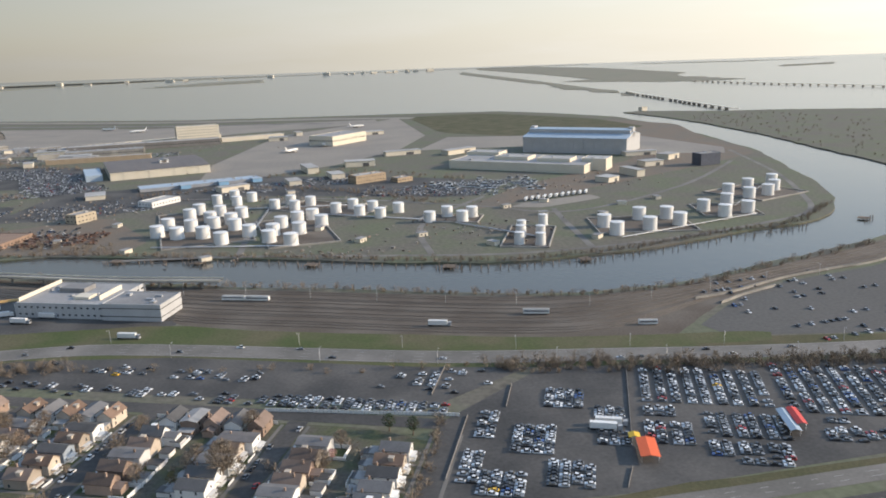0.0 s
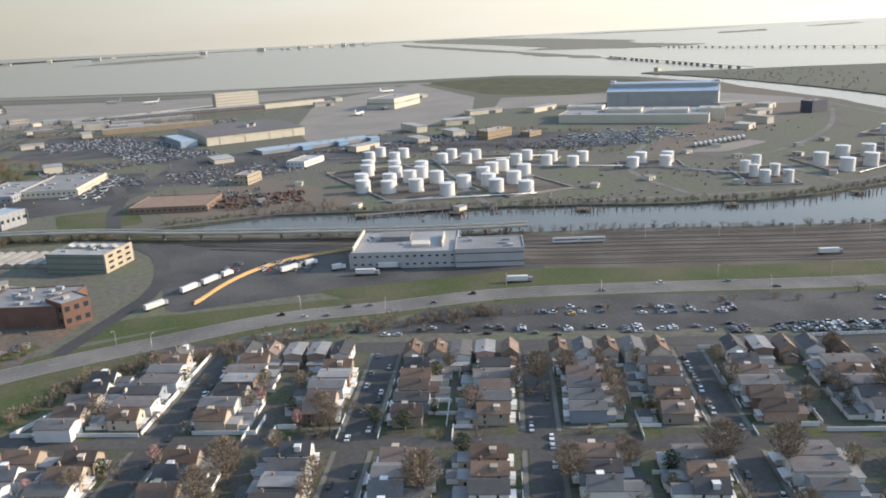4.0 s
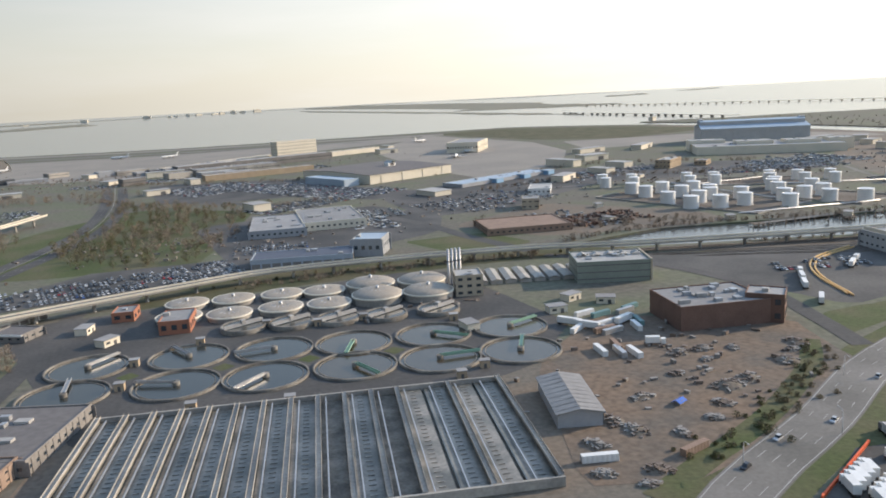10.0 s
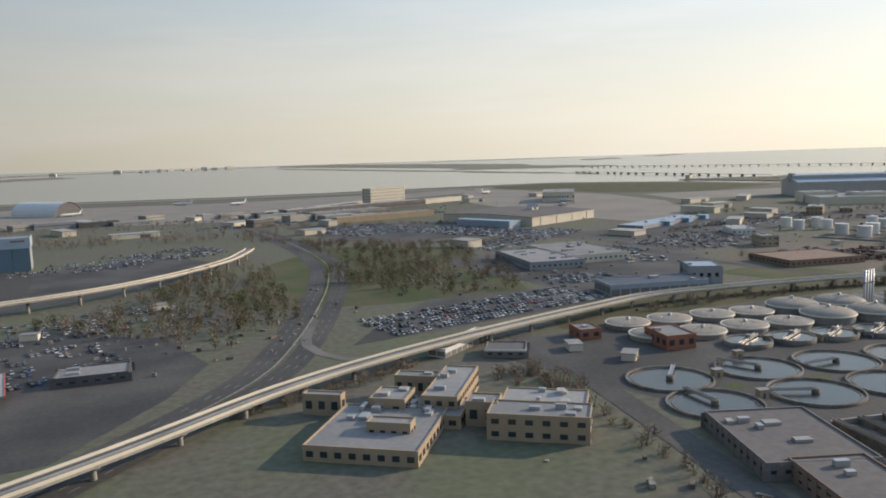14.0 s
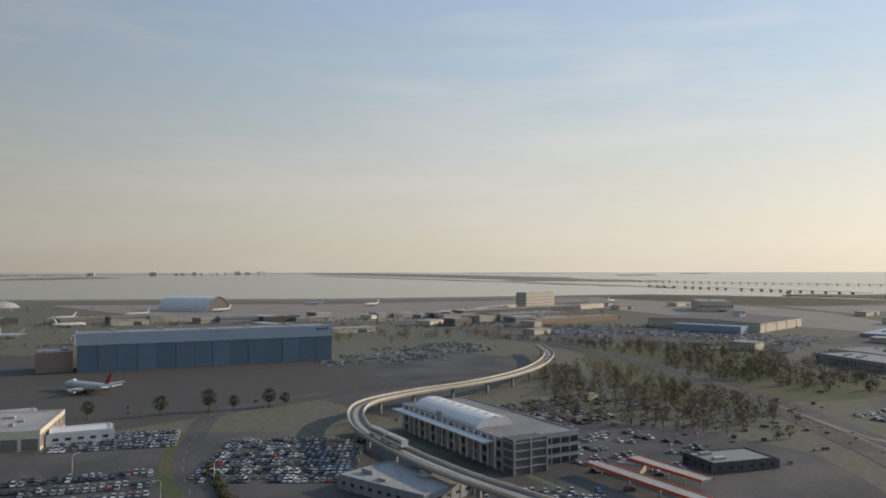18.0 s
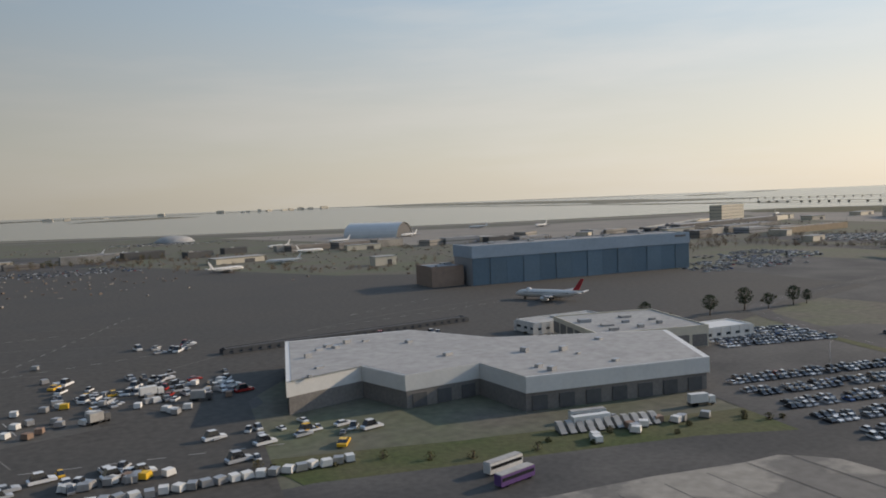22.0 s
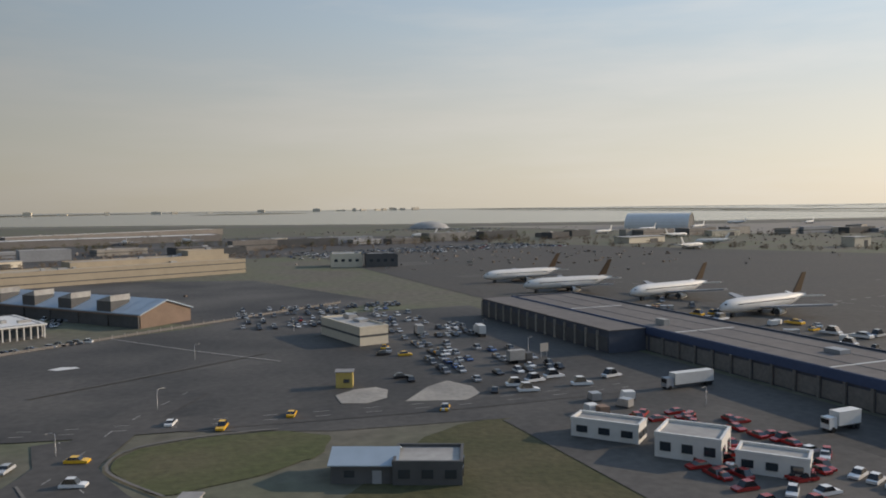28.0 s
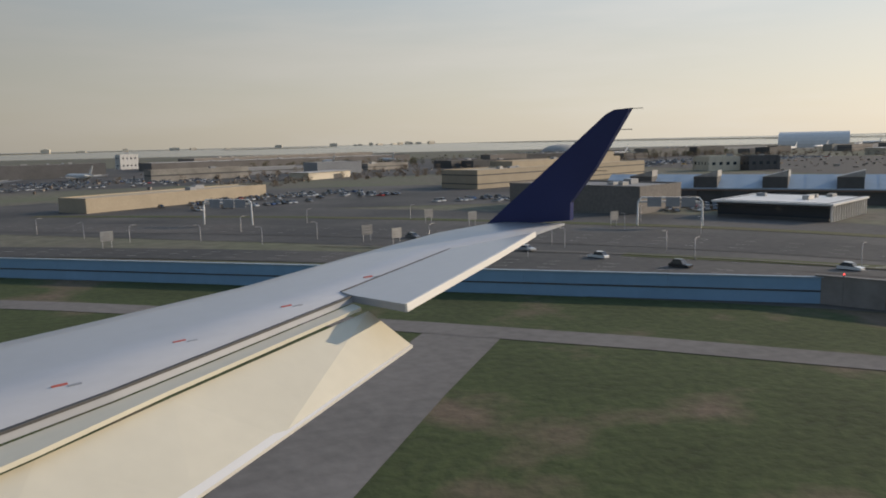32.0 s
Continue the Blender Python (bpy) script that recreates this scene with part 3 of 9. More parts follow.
patch("car_park_paving", [(-305, 640), (-300, 750), (-226, 722), (-198, 690), (-185, 630), (-160, 572), (-195, 550), (-225, 600), (-270, 609)], 0.03, M_ASPH, "dark asphalt airport car park beside the long hangar", "car park")
patch("paving", [(-130, 545), (-50, 572), (10, 600), (20, 560), (-40, 535), (-120, 525)], 0.03, M_ASPH, "grey paved yard before the low blue-roofed building", "yard")
patch("scrap_ground", [(-162, 396), (-119, 402), (-128, 427), (-160, 427)], 0.05, M_SOIL, "red-brown scrap yard ground by the basin", "yard")
patch("warehouse_yard", [(-300, 520), (-205, 530), (-190, 470), (-210, 430), (-300, 400)], 0.02, M_ASPH, "asphalt yard round the warehouses", "yard")
patch("car_park_paving", [(-395, 392), (-352, 396), (-300, 400), (-296, 430), (-347, 438), (-372, 418)], 0.03, M_ASPH, "asphalt car park under the elevated road", "car park")
patch("lot_ground", [(-190, 560), (-60, 610), (60, 560), (120, 520), (80, 470), (-60, 520), (-150, 470), (-200, 470)], 0.02, M_ASPH, "grey paved storage ground with many vehicles", "yard")
patch("lot_ground", [(-130, 470), (-95, 400), (-100, 372), (-180, 390), (-200, 440)], 0.02, M_DIRT, "brown industrial ground beside the tanks", "yard")
for dx in (0, -10):
    road("expressway", [(-318 + dx, 760), (-325 + dx, 640), (-338 + dx, 553), (-357 + dx, 497), (-378 + dx, 450), (-400 + dx, 407), (-421 + dx, 374), (-456 + dx, 342), (-520 + dx, 290), (-600 + dx, 225)], 6.5, 0.05, M_ROADK, "dark expressway carriageway curving through trees", lanes=3)
road("median_barrier", [(-323, 760), (-330, 640), (-343, 553), (-362, 497), (-383, 450), (-405, 407), (-426, 374), (-461, 342), (-525, 290)], 0.35, 0.45, M_CONC, "pale concrete barrier between carriageways", "barrier")
road("street", [(-352, 379), (-360, 345), (-369, 312), (-382, 268), (-400, 200)], 6, 0.055, M_ROADK, "grey street beside the treatment works")
road("ramp", [(-392, 430), (-405, 400), (-402, 380), (-390, 372)], 3, 0.06, M_ROAD, "narrow curved slip road")
road("airport_road", [(-330, 640), (-250, 620), (-180, 580), (-120, 560), (-60, 590)], 7, 0.045, M_ROADK, "airport road past the cargo sheds")
road("street", [(-200, 372), (-205, 410), (-210, 470), (-240, 560), (-300, 640)], 6, 0.045, M_ROADK, "street from the basin to the airport")


def deck(name, line, width, height, pier_step, label, rail=True, thick=0.6):
    """Elevated way on round piers."""
    pts = curve_line(line, 5)
    th = thing(name, label, "viaduct")
    part("deck", Geo().ribbon(pts, width, height, thick=thick), M_CONC, th)
    for side in (-1, 1):
        g = Geo()
        off = []
        for i in range(len(pts)):
            a, b2 = Vector(pts[max(i - 1, 0)]), Vector(pts[min(i + 1, len(pts) - 1)])
            d = (b2 - a).normalized()
            off.append((pts[i][0] - d.y * side * width / 2, pts[i][1] + d.x * side * width / 2))
        part("parapet", g.ribbon(off, 0.18, height + 0.5, thick=0.6), M_CREAM, th)
    if rail:
        for side in (-0.25, 0.25):
            off = []
            for i in range(len(pts)):
                a, b2 = Vector(pts[max(i - 1, 0)]), Vector(pts[min(i + 1, len(pts) - 1)])
                d = (b2 - a).normalized()
                off.append((pts[i][0] - d.y * side * width, pts[i][1] + d.x * side * width))
            part("track", Geo().ribbon(off, 0.7, height + 0.08, thick=0.08), M_DKSTEEL, th)
    pier = Geo().cyl(0, 0, 0, 0.55, height - thick - 0.4, 10).box(0, 0, height - thick - 0.5, width * 0.7, 1.0, 0.5).mesh("pier", M_CONC)
    gone = 0.0
    for i in range(1, len(pts)):
        gone += math.dist(pts[i - 1], pts[i])
        if gone >= pier_step:
            gone = 0.0
            p = part("pier", pier, None, th)
            p.matrix_basis = pose(*pts[i], 0, 0, 0, math.degrees(math.atan2(pts[i][1] - pts[i - 1][1], pts[i][0] - pts[i - 1][0])) + 90)
    return th


deck("train_viaduct", [(-514, 322), (-515, 350), (-518, 380), (-522, 405), (-523, 432), (-520, 460), (-508, 485), (-486, 497), (-458, 505), (-432, 518), (-409, 536), (-387, 560), (-374, 582), (-366, 598)], 4.2, 4.5, 13, "pale concrete train viaduct in a long S-bend")
deck("train_viaduct", [(-600, 250), (-520, 305), (-460, 336), (-421, 357), (-377, 371), (-323, 382), (-285, 385), (-215, 368), (-170, 347), (-135, 333), (-90, 316), (-47, 304)], 4.2, 3.2, 13, "pale concrete train viaduct beside the tree belt")


# ---- buildings ----
def building(name, label, x, y, w, d, h, rot, wall, roof, storeys=1, bays=8, units=3, parapet=0.35, front="panes", category="building", near=False, seed=0):
    """Flat-roofed block: walls, roof, parapet, panes with depth on the front and ends, roof machines. Front is its own -y side."""
    rnd = random.Random(seed + int(abs(x) * 7 + abs(y)))
    th = thing(name, label, category, x, y, 0, rot)
    part("wall", Geo().box(0, 0, 0, w, d, h), wall, th)
    part("roof", Geo().box(0, 0, h + 0.004, w - 0.5, d - 0.5, 0.08), roof, th)
    g = Geo()
    for a, b2, sx, sy in ((0, -d / 2 + 0.1, w + 0.1, 0.25), (0, d / 2 - 0.1, w + 0.1, 0.25), (-w / 2 + 0.1, 0, 0.25, d - 0.3), (w / 2 - 0.1, 0, 0.25, d - 0.3)):
        g.box(a, b2, h + 0.003, sx, sy, parapet)
    part("parapet", g, wall, th)
    fh = h / storeys
    if front == "ribbon":
        for s in range(storeys):
            part("window_band", Geo().box(0, 0, fh * s + fh * 0.5, w + 0.08, d + 0.08, fh * 0.12), M_DARK, th)
    elif front == "panes" and not near:
        ph = fh * 0.22
        for s in range(storeys):
            part("window_band", Geo().box(0, 0, fh * s + fh * 0.42, w + 0.08, d + 0.08, ph), M_GLASS, th)
        g, step = Geo(), max(0.9, min(2.4, w / bays))
        for k in range(int(w / step) + 1):
            for sy in (-1, 1):
                g.box(-w / 2 + k * w / int(w / step), sy * (d / 2 + 0.05), 0.01, step * 0.6, 0.12, h)
        for k in range(1, int(d / step)):
            for sx in (-1, 1):
                g.box(sx * (w / 2 + 0.05), -d / 2 + k * d / int(d / step), 0.01, 0.12, step * 0.6, h)
        tagged(part("wall_pier_grid", g, wall, th), kind="stuff")
    elif front:
        ph = fh * (0.4 if front == "panes" else 0.6)
        pw = w / bays * (0.5 if front == "panes" else 0.82)
        pane = Geo().box(0, 0, 0, pw, 0.12, ph).mesh("window", M_GLASS if front != "doors" else M_DIMWALL)
        for s in range(storeys):
            for k in range(bays):
                p = part("window" if front != "doors" else "dock_door", pane, None, th)
                p.location = (-w / 2 + (k + 0.5) * w / bays, -d / 2 - 0.03, fh * s + (fh - ph) * (0.6 if front == "panes" else 0.1))
        nb = min(max(2, int(d / (w / bays))), 10)
        for s in range(storeys):
            for k in range(nb):
                for sx in (-1, 1):
                    p = part("window" if front != "doors" else "dock_door", pane, None, th)
                    p.matrix_basis = pose(sx * (w / 2 + 0.03), -d / 2 + (k + 0.5) * d / nb, fh * s + (fh - ph) * 0.55, 0, 0, 90)
    for k in range(units):
        sx, sy, sz = rnd.uniform(0.8, min(3.0, w / 6 + 0.8)), rnd.uniform(0.8, 2.2), rnd.uniform(0.4, 1.0)
        part("roof_unit", Geo().box(rnd.uniform(-0.4, 0.4) * w, rnd.uniform(-0.38, 0.38) * d, h + 0.088, sx, sy, sz), rnd.choice([M_STEEL, M_ROOFW, M_GREYW]), th)
    return th


# across the basin
building("warehouse_block", "long low tan and grey airline workshop with roof boxes", 146, 586, 108, 50, 6.0, -36, M_CREAM, M_ROOFG, 1, 24, 10, front="")
for (bx, by, bw) in ((123, 626, 28), (138, 590, 27), (165, 568, 25), (192, 556, 18)):
    building("workshop", "pale flat-roofed workshop block beside the big hangar", bx, by, bw, 18, 8.4, -34, M_CREAM, M_ROOFW, 1, 8, 2, front="")
building("terminal_block", "tall pale office slab with a grid of windows", -149, 904, 44, 12, 18, 18, M_CREAM, M_ROOFW, 6, 14, 2)
building("concourse", "long low terminal concourse with columns", -224, 814, 72, 20, 5.0, 10, M_CONC, M_ROOFG, 1, 18, 8)
building("concourse", "long low terminal concourse behind the apron", -196, 862, 150, 15, 6.0, 12, M_DIMWALL, M_ROOFW, 1, 30, 8)
building("concourse", "dark flat terminal wing behind parked cars", -262, 862, 60, 12, 4.0, 14, M_DARK, M_ROOFG, 1, 14, 4)
building("hangar", "dark hangar with a sunlit pale end wall", 5, 825, 56, 30, 9.5, 52, M_CREAM, M_ROOFG, 1, 10, 2)
building("plant_tower", "dark boxy plant building on the point", 274, 549, 18, 10, 8.6, 15, M_DOCK, M_ROOFG, 2, 6, 3, front="")
building("office", "tan lit office block among parked vehicles", 22, 554, 24, 10, 5.5, 32, M_TANBRICK, M_ROOFW, 2, 9, 3)
building("office", "small tan shed beside the vehicle lots", 46, 547, 12, 8, 3.0, 33, M_TANBRICK, M_ROOFG, 1, 4, 1)
building("office", "small ochre office in the industrial lots", -145, 462, 13, 8, 5.0, 59, M_YELLOW, M_ROOFG, 2, 5, 1)
building("shed", "low tan-brown flat shed by the basin", -178, 415, 35, 26, 2.6, -15, M_RUST, M_RUST, 1, 8, 0)
building("shed", "small white shed near the tanks", -111, 507, 22, 12, 3.2, 55, M_WHITE, M_ROOFW, 1, 6, 1)
building("warehouse", "wide low warehouse with a pale roof", -266, 486, 24, 44, 3.4, -14, M_GREYW, M_ROOFG, 1, 6, 9)
building("warehouse", "wide low warehouse with a white roof", -240, 492, 28, 46, 3.6, -10, M_CREAM, M_ROOFG, 1, 7, 10)
building("warehouse", "tall narrow blue-grey store", -249, 407, 11, 14, 6.4, -34, M_GREYW, M_ROOFB, 1, 3, 1)
building("depot", "low blue-fronted vehicle depot", -276, 405, 36, 15, 3.6, -19, M_SIDING_B, M_DOCK, 1, 10, 3, front="doors")
basin_office = building("office", "white two-part office with a long window band", -95, 291, 34, 26, 5.2, -18, M_PALEWALL, M_ROOFG, 2, 14, 9)
# Cream, lighter than the office walls, paints the sun on these screens.
part("roof_screen", Geo().box(-16.5, 0, 5.6, 0.4, 24, 1.3), M_CREAM, basin_office, "screen wall on the roof, its sunlight put into the cream")
part("roof_screen", Geo().box(12.3, -0.7, 5.3, 0.4, 14, 1.7), M_CREAM, basin_office, "screen wall on the roof, its sunlight put into the cream")
part("plant_room", Geo().box(-4, 4, 5.3, 10, 7, 1.6), M_ROOFG, basin_office)
part("plant_room", Geo().box(5, -5, 5.3, 6, 5, 1.0), M_CREAM, basin_office)
building("office", "white wing with ribbon windows", -70.5, 276.5, 22, 15, 5.8, -17, M_PALEWALL, M_ROOFG, 2, 9, 4, front="ribbon")
green_office = building("office", "dark green glazed office with a pale end wall", -201, 324, 22, 16, 6.2, -25, M_GREENWALL, M_ROOFW, 3, 9, 7, front="ribbon")
# Lighter ochre slab paints the sunlit look of this end.
part("end_wall", Geo().box(11.3, 0, 0.01, 0.5, 16.4, 6.7), M_YELLOW, green_office, "brick end wall, its sunlight put into the ochre")
for k in range(3):
    for z in (1.0, 3.0, 5.0):
        part("window", Geo().box(11.6, -5 + 5 * k, z, 0.1, 2.6, 0.8), M_GLASS, green_office)
for k in range(5):
    part("roof_hood", Geo().gable(-8 + 4.2 * k, 1.5, 6.6, 2.2, 3.0, 0.9, 0.1, 0.1, math.pi / 2), M_ROOFW, green_office, "pale ridged ventilation hood")
building("pump_house", "dull red-brick pump house with a stained flat roof", -208, 274, 23, 18, 5.8, -16, M_BRICKD, M_ROOFG, 1, 8, 14, front="")
building("pump_house", "tall dull red-brick annex of the pump house", -197, 266, 8, 9, 6.8, 38, M_BRICKD, M_ROOFG, 2, 3, 1, near=True)
building("control_house", "small ochre control house between domes", -246, 332, 8, 9, 6.0, -20, M_YELLOW, M_ROOFW, 3, 3, 2, near=True)
building("shed", "dull brick workshop beside the aeration tanks", -371, 264, 12, 20, 2.8, -25, M_SIDING2, M_ROOFD, 2, 5, 2)
building("blower_house", "dark flat-roofed blower house", -363, 283, 18, 24, 2.6, -26, M_DIMWALL, M_ROOFD, 1, 8, 5)
for bx, by, bw, bd, bh, storeys, bays, units, words in ((-397.0, 335.0, 21.5, 7, 4.6, 2, 10, 3, "long two-storey tan brick range with a flat grey roof"), (-400.0, 344.2, 4, 9, 4.3, 1, 2, 1, "small tan brick plant room behind the long range"), (-386.1, 318.2, 11, 16, 3.5, 1, 6, 5, "low tan brick wing under a wide flat roof"),
                                                  (-392.5, 311.0, 8, 18, 4.5, 2, 3, 4, "two-storey tan brick wing with small windows"), (-397.3, 322.2, 5.7, 6, 4.4, 1, 2, 1, "boxy tan brick penthouse between flat roofs"), (-404.0, 329.0, 11, 12, 2.3, 1, 4, 4, "low linking block with a flat grey roof"),
                                                  (-417.9, 324.3, 22, 20, 2.5, 1, 9, 7, "wide low works block with a stained flat roof"), (-410.0, 335.3, 7.7, 7, 4.2, 1, 3, 2, "tan brick hall standing above the low roofs"), (-416.8, 321.7, 3.5, 8, 4.1, 1, 2, 0, "narrow tan brick tower over the low roof"), (-421.0, 343.8, 2.6, 8, 4.0, 1, 1, 0, "narrow tan brick store at the yard's edge")):
    building("tan_block", words, bx, by, bw, bd, bh, 48, M_TANBRICK, M_ROOFG, storeys, bays, units, near=True)
building("shed", "long white shed of open bays under the elevated line", -371.5, 374.5, 25, 5, 2.0, 30, M_WHITE, M_ROOFW, 1, 9, 0, front="doors")
store = building("shed", "dark store with a white roof edge", -366.5, 361, 10, 8, 2.0, -37, M_DIMWALL, M_ROOFD, 1, 4, 0)
part("fascia", Geo().box(0, -4.2, 1.75, 10.3, 0.3, 0.5), M_WHITE, store, "white fascia board")

# inner airport
M_FASCIA = mat("blue_fascia", (0.06, 0.09, 0.17), 0.5, var=0.15)
patch("works_ground", [(-371, 236), (-279, 210), (-256, 270), (-350, 300)], 0.012, M_DIRT, "stained brown ground round the aeration tanks", "works ground")
building("station", "grey three-storey train station with a pale arched roof", -494, 443, 20, 50, 6.6, 0, M_GREYW, M_ROOFG, 3, 8, 6, front="bands")
station = bpy.data.objects["station"]
arch = Geo()
for k in range(10):
    a0, a1 = math.pi * k / 10, math.pi * (k + 1) / 10
    x0, x1, z0, z1 = -4 + 5 * math.cos(a0), -4 + 5 * math.cos(a1), 6.6 + 2.4 * math.sin(a0), 6.6 + 2.4 * math.sin(a1)
    arch.face([(x0, -12, z0), (x0, 20, z0), (x1, 20, z1), (x1, -12, z1)], True)
for yy in (-12, 20):
    arch.face([(-4 + 5 * math.cos(math.pi * k / 10), yy, 6.6 + 2.4 * math.sin(math.pi * k / 10)) for k in range(11)])
part("arched_roof", arch, M_WHITE, station, "pale arched metal roof")
for k in range(9):
    part("roof_rib", Geo().box(-4, -12 + 4 * k, 8.96, 1.2, 0.25, 0.14), M_GREYW, station)
part("stair_tower", Geo().box(-6, -27, 0, 8.5, 4.2, 7.4), M_DARK, station, "dark glazed stair tower")
for k in range(4):
    part("tower_band", Geo().box(-6, -27, 1.7 * k + 1.5, 8.8, 4.5, 0.3), M_GREYW, station)
for sx in (-10.2, -6, -1.8):
    for sy in (-29.1, -24.95):
        part("tower_post", Geo().box(sx, sy, 0, 0.4, 0.4, 7.5), M_GREYW, station)
for k in range(16):
    part("platform_post", Geo().box(-10.35, -22 + 3 * k, 0, 0.35, 0.4, 6.7), M_WHITE, station)
part("platform_canopy", Geo().box(-11.4, 2, 5.5, 3.0, 46, 0.25), M_WHITE, station, "pale platform canopy")
building("warehouse", "white-fronted car depot with a flat roof", -600, 504, 27, 28, 4.6, -14, M_CREAM, M_ROOFW, 1, 6, 8, front="doors")
building("shed", "small pale canopy hall", -581, 494, 14, 8, 3.0, -4, M_WHITE, M_WHITE, 1, 4, 0)
building("shed", "low dark shed in the car park", -544, 361, 10, 11, 1.9, -58, M_DARK, M_ROOFG, 1, 4, 0)
building("shed", "low grey car rental office", -529, 415, 22, 14, 2.6, -69, M_GREYW, M_ROOFG, 1, 8, 3)
building("shed", "small white service building", -602, 528, 23, 9, 2.8, 0, M_WHITE, M_ROOFW, 1, 6, 2)
building("cargo_terminal", "long low cargo terminal with dock doors", -824.8, 548, 150, 15.4, 3.6, -91, M_DOCK, M_ROOFD, 1, 40, 4, front="doors")
cargo = bpy.data.objects["cargo_terminal"]
for k in (-3.2, 3.6):
    part("roof_seam", Geo().box(0, k * 0.8, 3.685, 149, 0.22, 0.05), M_DARK, cargo)
for k in (-52, -21, 8, 40, 66):
    part("roof_strip", Geo().box(k, -1.5, 3.686, 0.3, 12.5, 0.06), M_WHITE, cargo)
part("fascia", Geo().box(0, -7.82, 2.7, 150.4, 0.16, 1.2), M_FASCIA, cargo, "dark blue fascia band")
part("dock_extension", Geo().box(-51, -11.3, 0, 48, 7.0, 3.6), M_DOCK, cargo, "wider dock end of the terminal")
for k in range(14):
    part("dock_door", Geo().box(-73.6 + 3.45 * k, -14.84, 0.3, 2.6, 0.1, 2.2), M_DARK, cargo)
    part("column", Geo().box(-75 + 3.45 * k, -14.95, 0, 0.4, 0.3, 3.3), M_CONC, cargo)
part("extension_roof", Geo().box(-51, -11.2, 3.604, 48.4, 7.4, 0.12), M_ROOFD, cargo)
for k in range(14, 41):
    part("column", Geo().box(-75 + 3.75 * k, -7.92, 0, 0.35, 0.3, 2.7), M_DIMWALL, cargo)
building("office", "long ochre brick office range", -908, 757, 82, 14, 4.8, 20, M_YELLOW, M_YELLOW, 2, 40, 5, front="ribbon")
building("office", "setback upper floor of the ochre office range", -900, 766, 56, 9, 6.4, 20, M_YELLOW, M_ROOFG, 3, 20, 3, front="")
building("office", "ochre brick tower block", -882, 775, 14, 10, 8.2, 20, M_YELLOW, M_YELLOW, 3, 5, 1, front="")
building("office", "low ochre brick range by the road", -1022, 740, 50, 10, 2.8, 33, M_YELLOW, M_YELLOW, 1, 18, 2, front="")
building("workshop", "tan annex joined to the blue-doored hangar", -580.4, 646.5, 14, 18, 8.0, -4, M_SIDING2, M_ROOFG, 1, 6, 3, front="")
building("glass_office", "dark glazed office block with a pale end", -952, 671, 14, 29, 4.4, 21, M_DIMWALL, M_ROOFG, 1, 12, 5, front="")
columned = building("flat_office", "low flat glazed office behind white columns", -935, 640, 16, 17, 2.4, 23, M_DARK, M_ROOFW, 1, 10, 4, front="")
part("canopy", Geo().box(0, 0, 2.42, 17.6, 18.6, 0.28), M_WHITE, columned, "thin white projecting roof edge")
part("glazing", Geo().box(0, 0, 0.5, 16.1, 17.1, 1.5), M_GLASS, columned, "dark band of glazing")
for k in range(15):
    part("column", Geo().box(-8.4 + 1.2 * k, -8.95, 0, 0.2, 0.25, 2.42), M_WHITE, columned)
    part("column", Geo().box(8.5, -8.4 + 1.2 * k, 0, 0.25, 0.2, 2.42), M_WHITE, columned)
building("terminal_block", "long pale-roofed terminal seen across the field", -928, 1046, 176, 24, 4.2, 14, M_DIMWALL, M_WHITE, 1, 40, 10, front="")
building("terminal_block", "low pale terminal at the far side", -1080, 960, 90, 20, 6.0, 5, M_DIMWALL, M_ROOFW, 1, 16, 5, front="")
building("guard_house", "small pale gate house", -871.8, 607.5, 16, 5.5, 3.0, -80, M_CREAM, M_ROOFW, 1, 6, 2, front="ribbon")
building("hut", "small dark hut with a pale flat roof", -886, 535, 6, 5, 1.8, -25, M_DARK, M_ROOFW, 1, 3, 0, near=True)

# low sheds and stores strung along the far side of the aprons
rnd = random.Random(404)
for k, (x, y) in enumerate(curve_line([(-1010, 905), (-900, 900), (-760, 950), (-640, 960), (-520, 930), (-420, 900), (-330, 890), (-250, 800), (-300, 780)], 24)):
    w, d, h = rnd.uniform(14, 42), rnd.uniform(7, 14), rnd.uniform(2.4, 5.2)
    wall, roof, words = rnd.choice(((M_DIMWALL, M_ROOFG, "low weathered airport store with a grey roof"), (M_GREYW, M_ROOFW, "low grey airport shed with a pale roof"), (M_DARK, M_ROOFD, "low dark service shed by the apron"), (M_CONC, M_ROOFG, "low concrete airport building with a flat roof")))
    building("airport_shed", words, x + rnd.uniform(-12, 12), y + rnd.uniform(-26, 26), w, d, h, rnd.uniform(2, 26), wall, roof, 1, 8, 1, front="ribbon" if k % 3 else "")

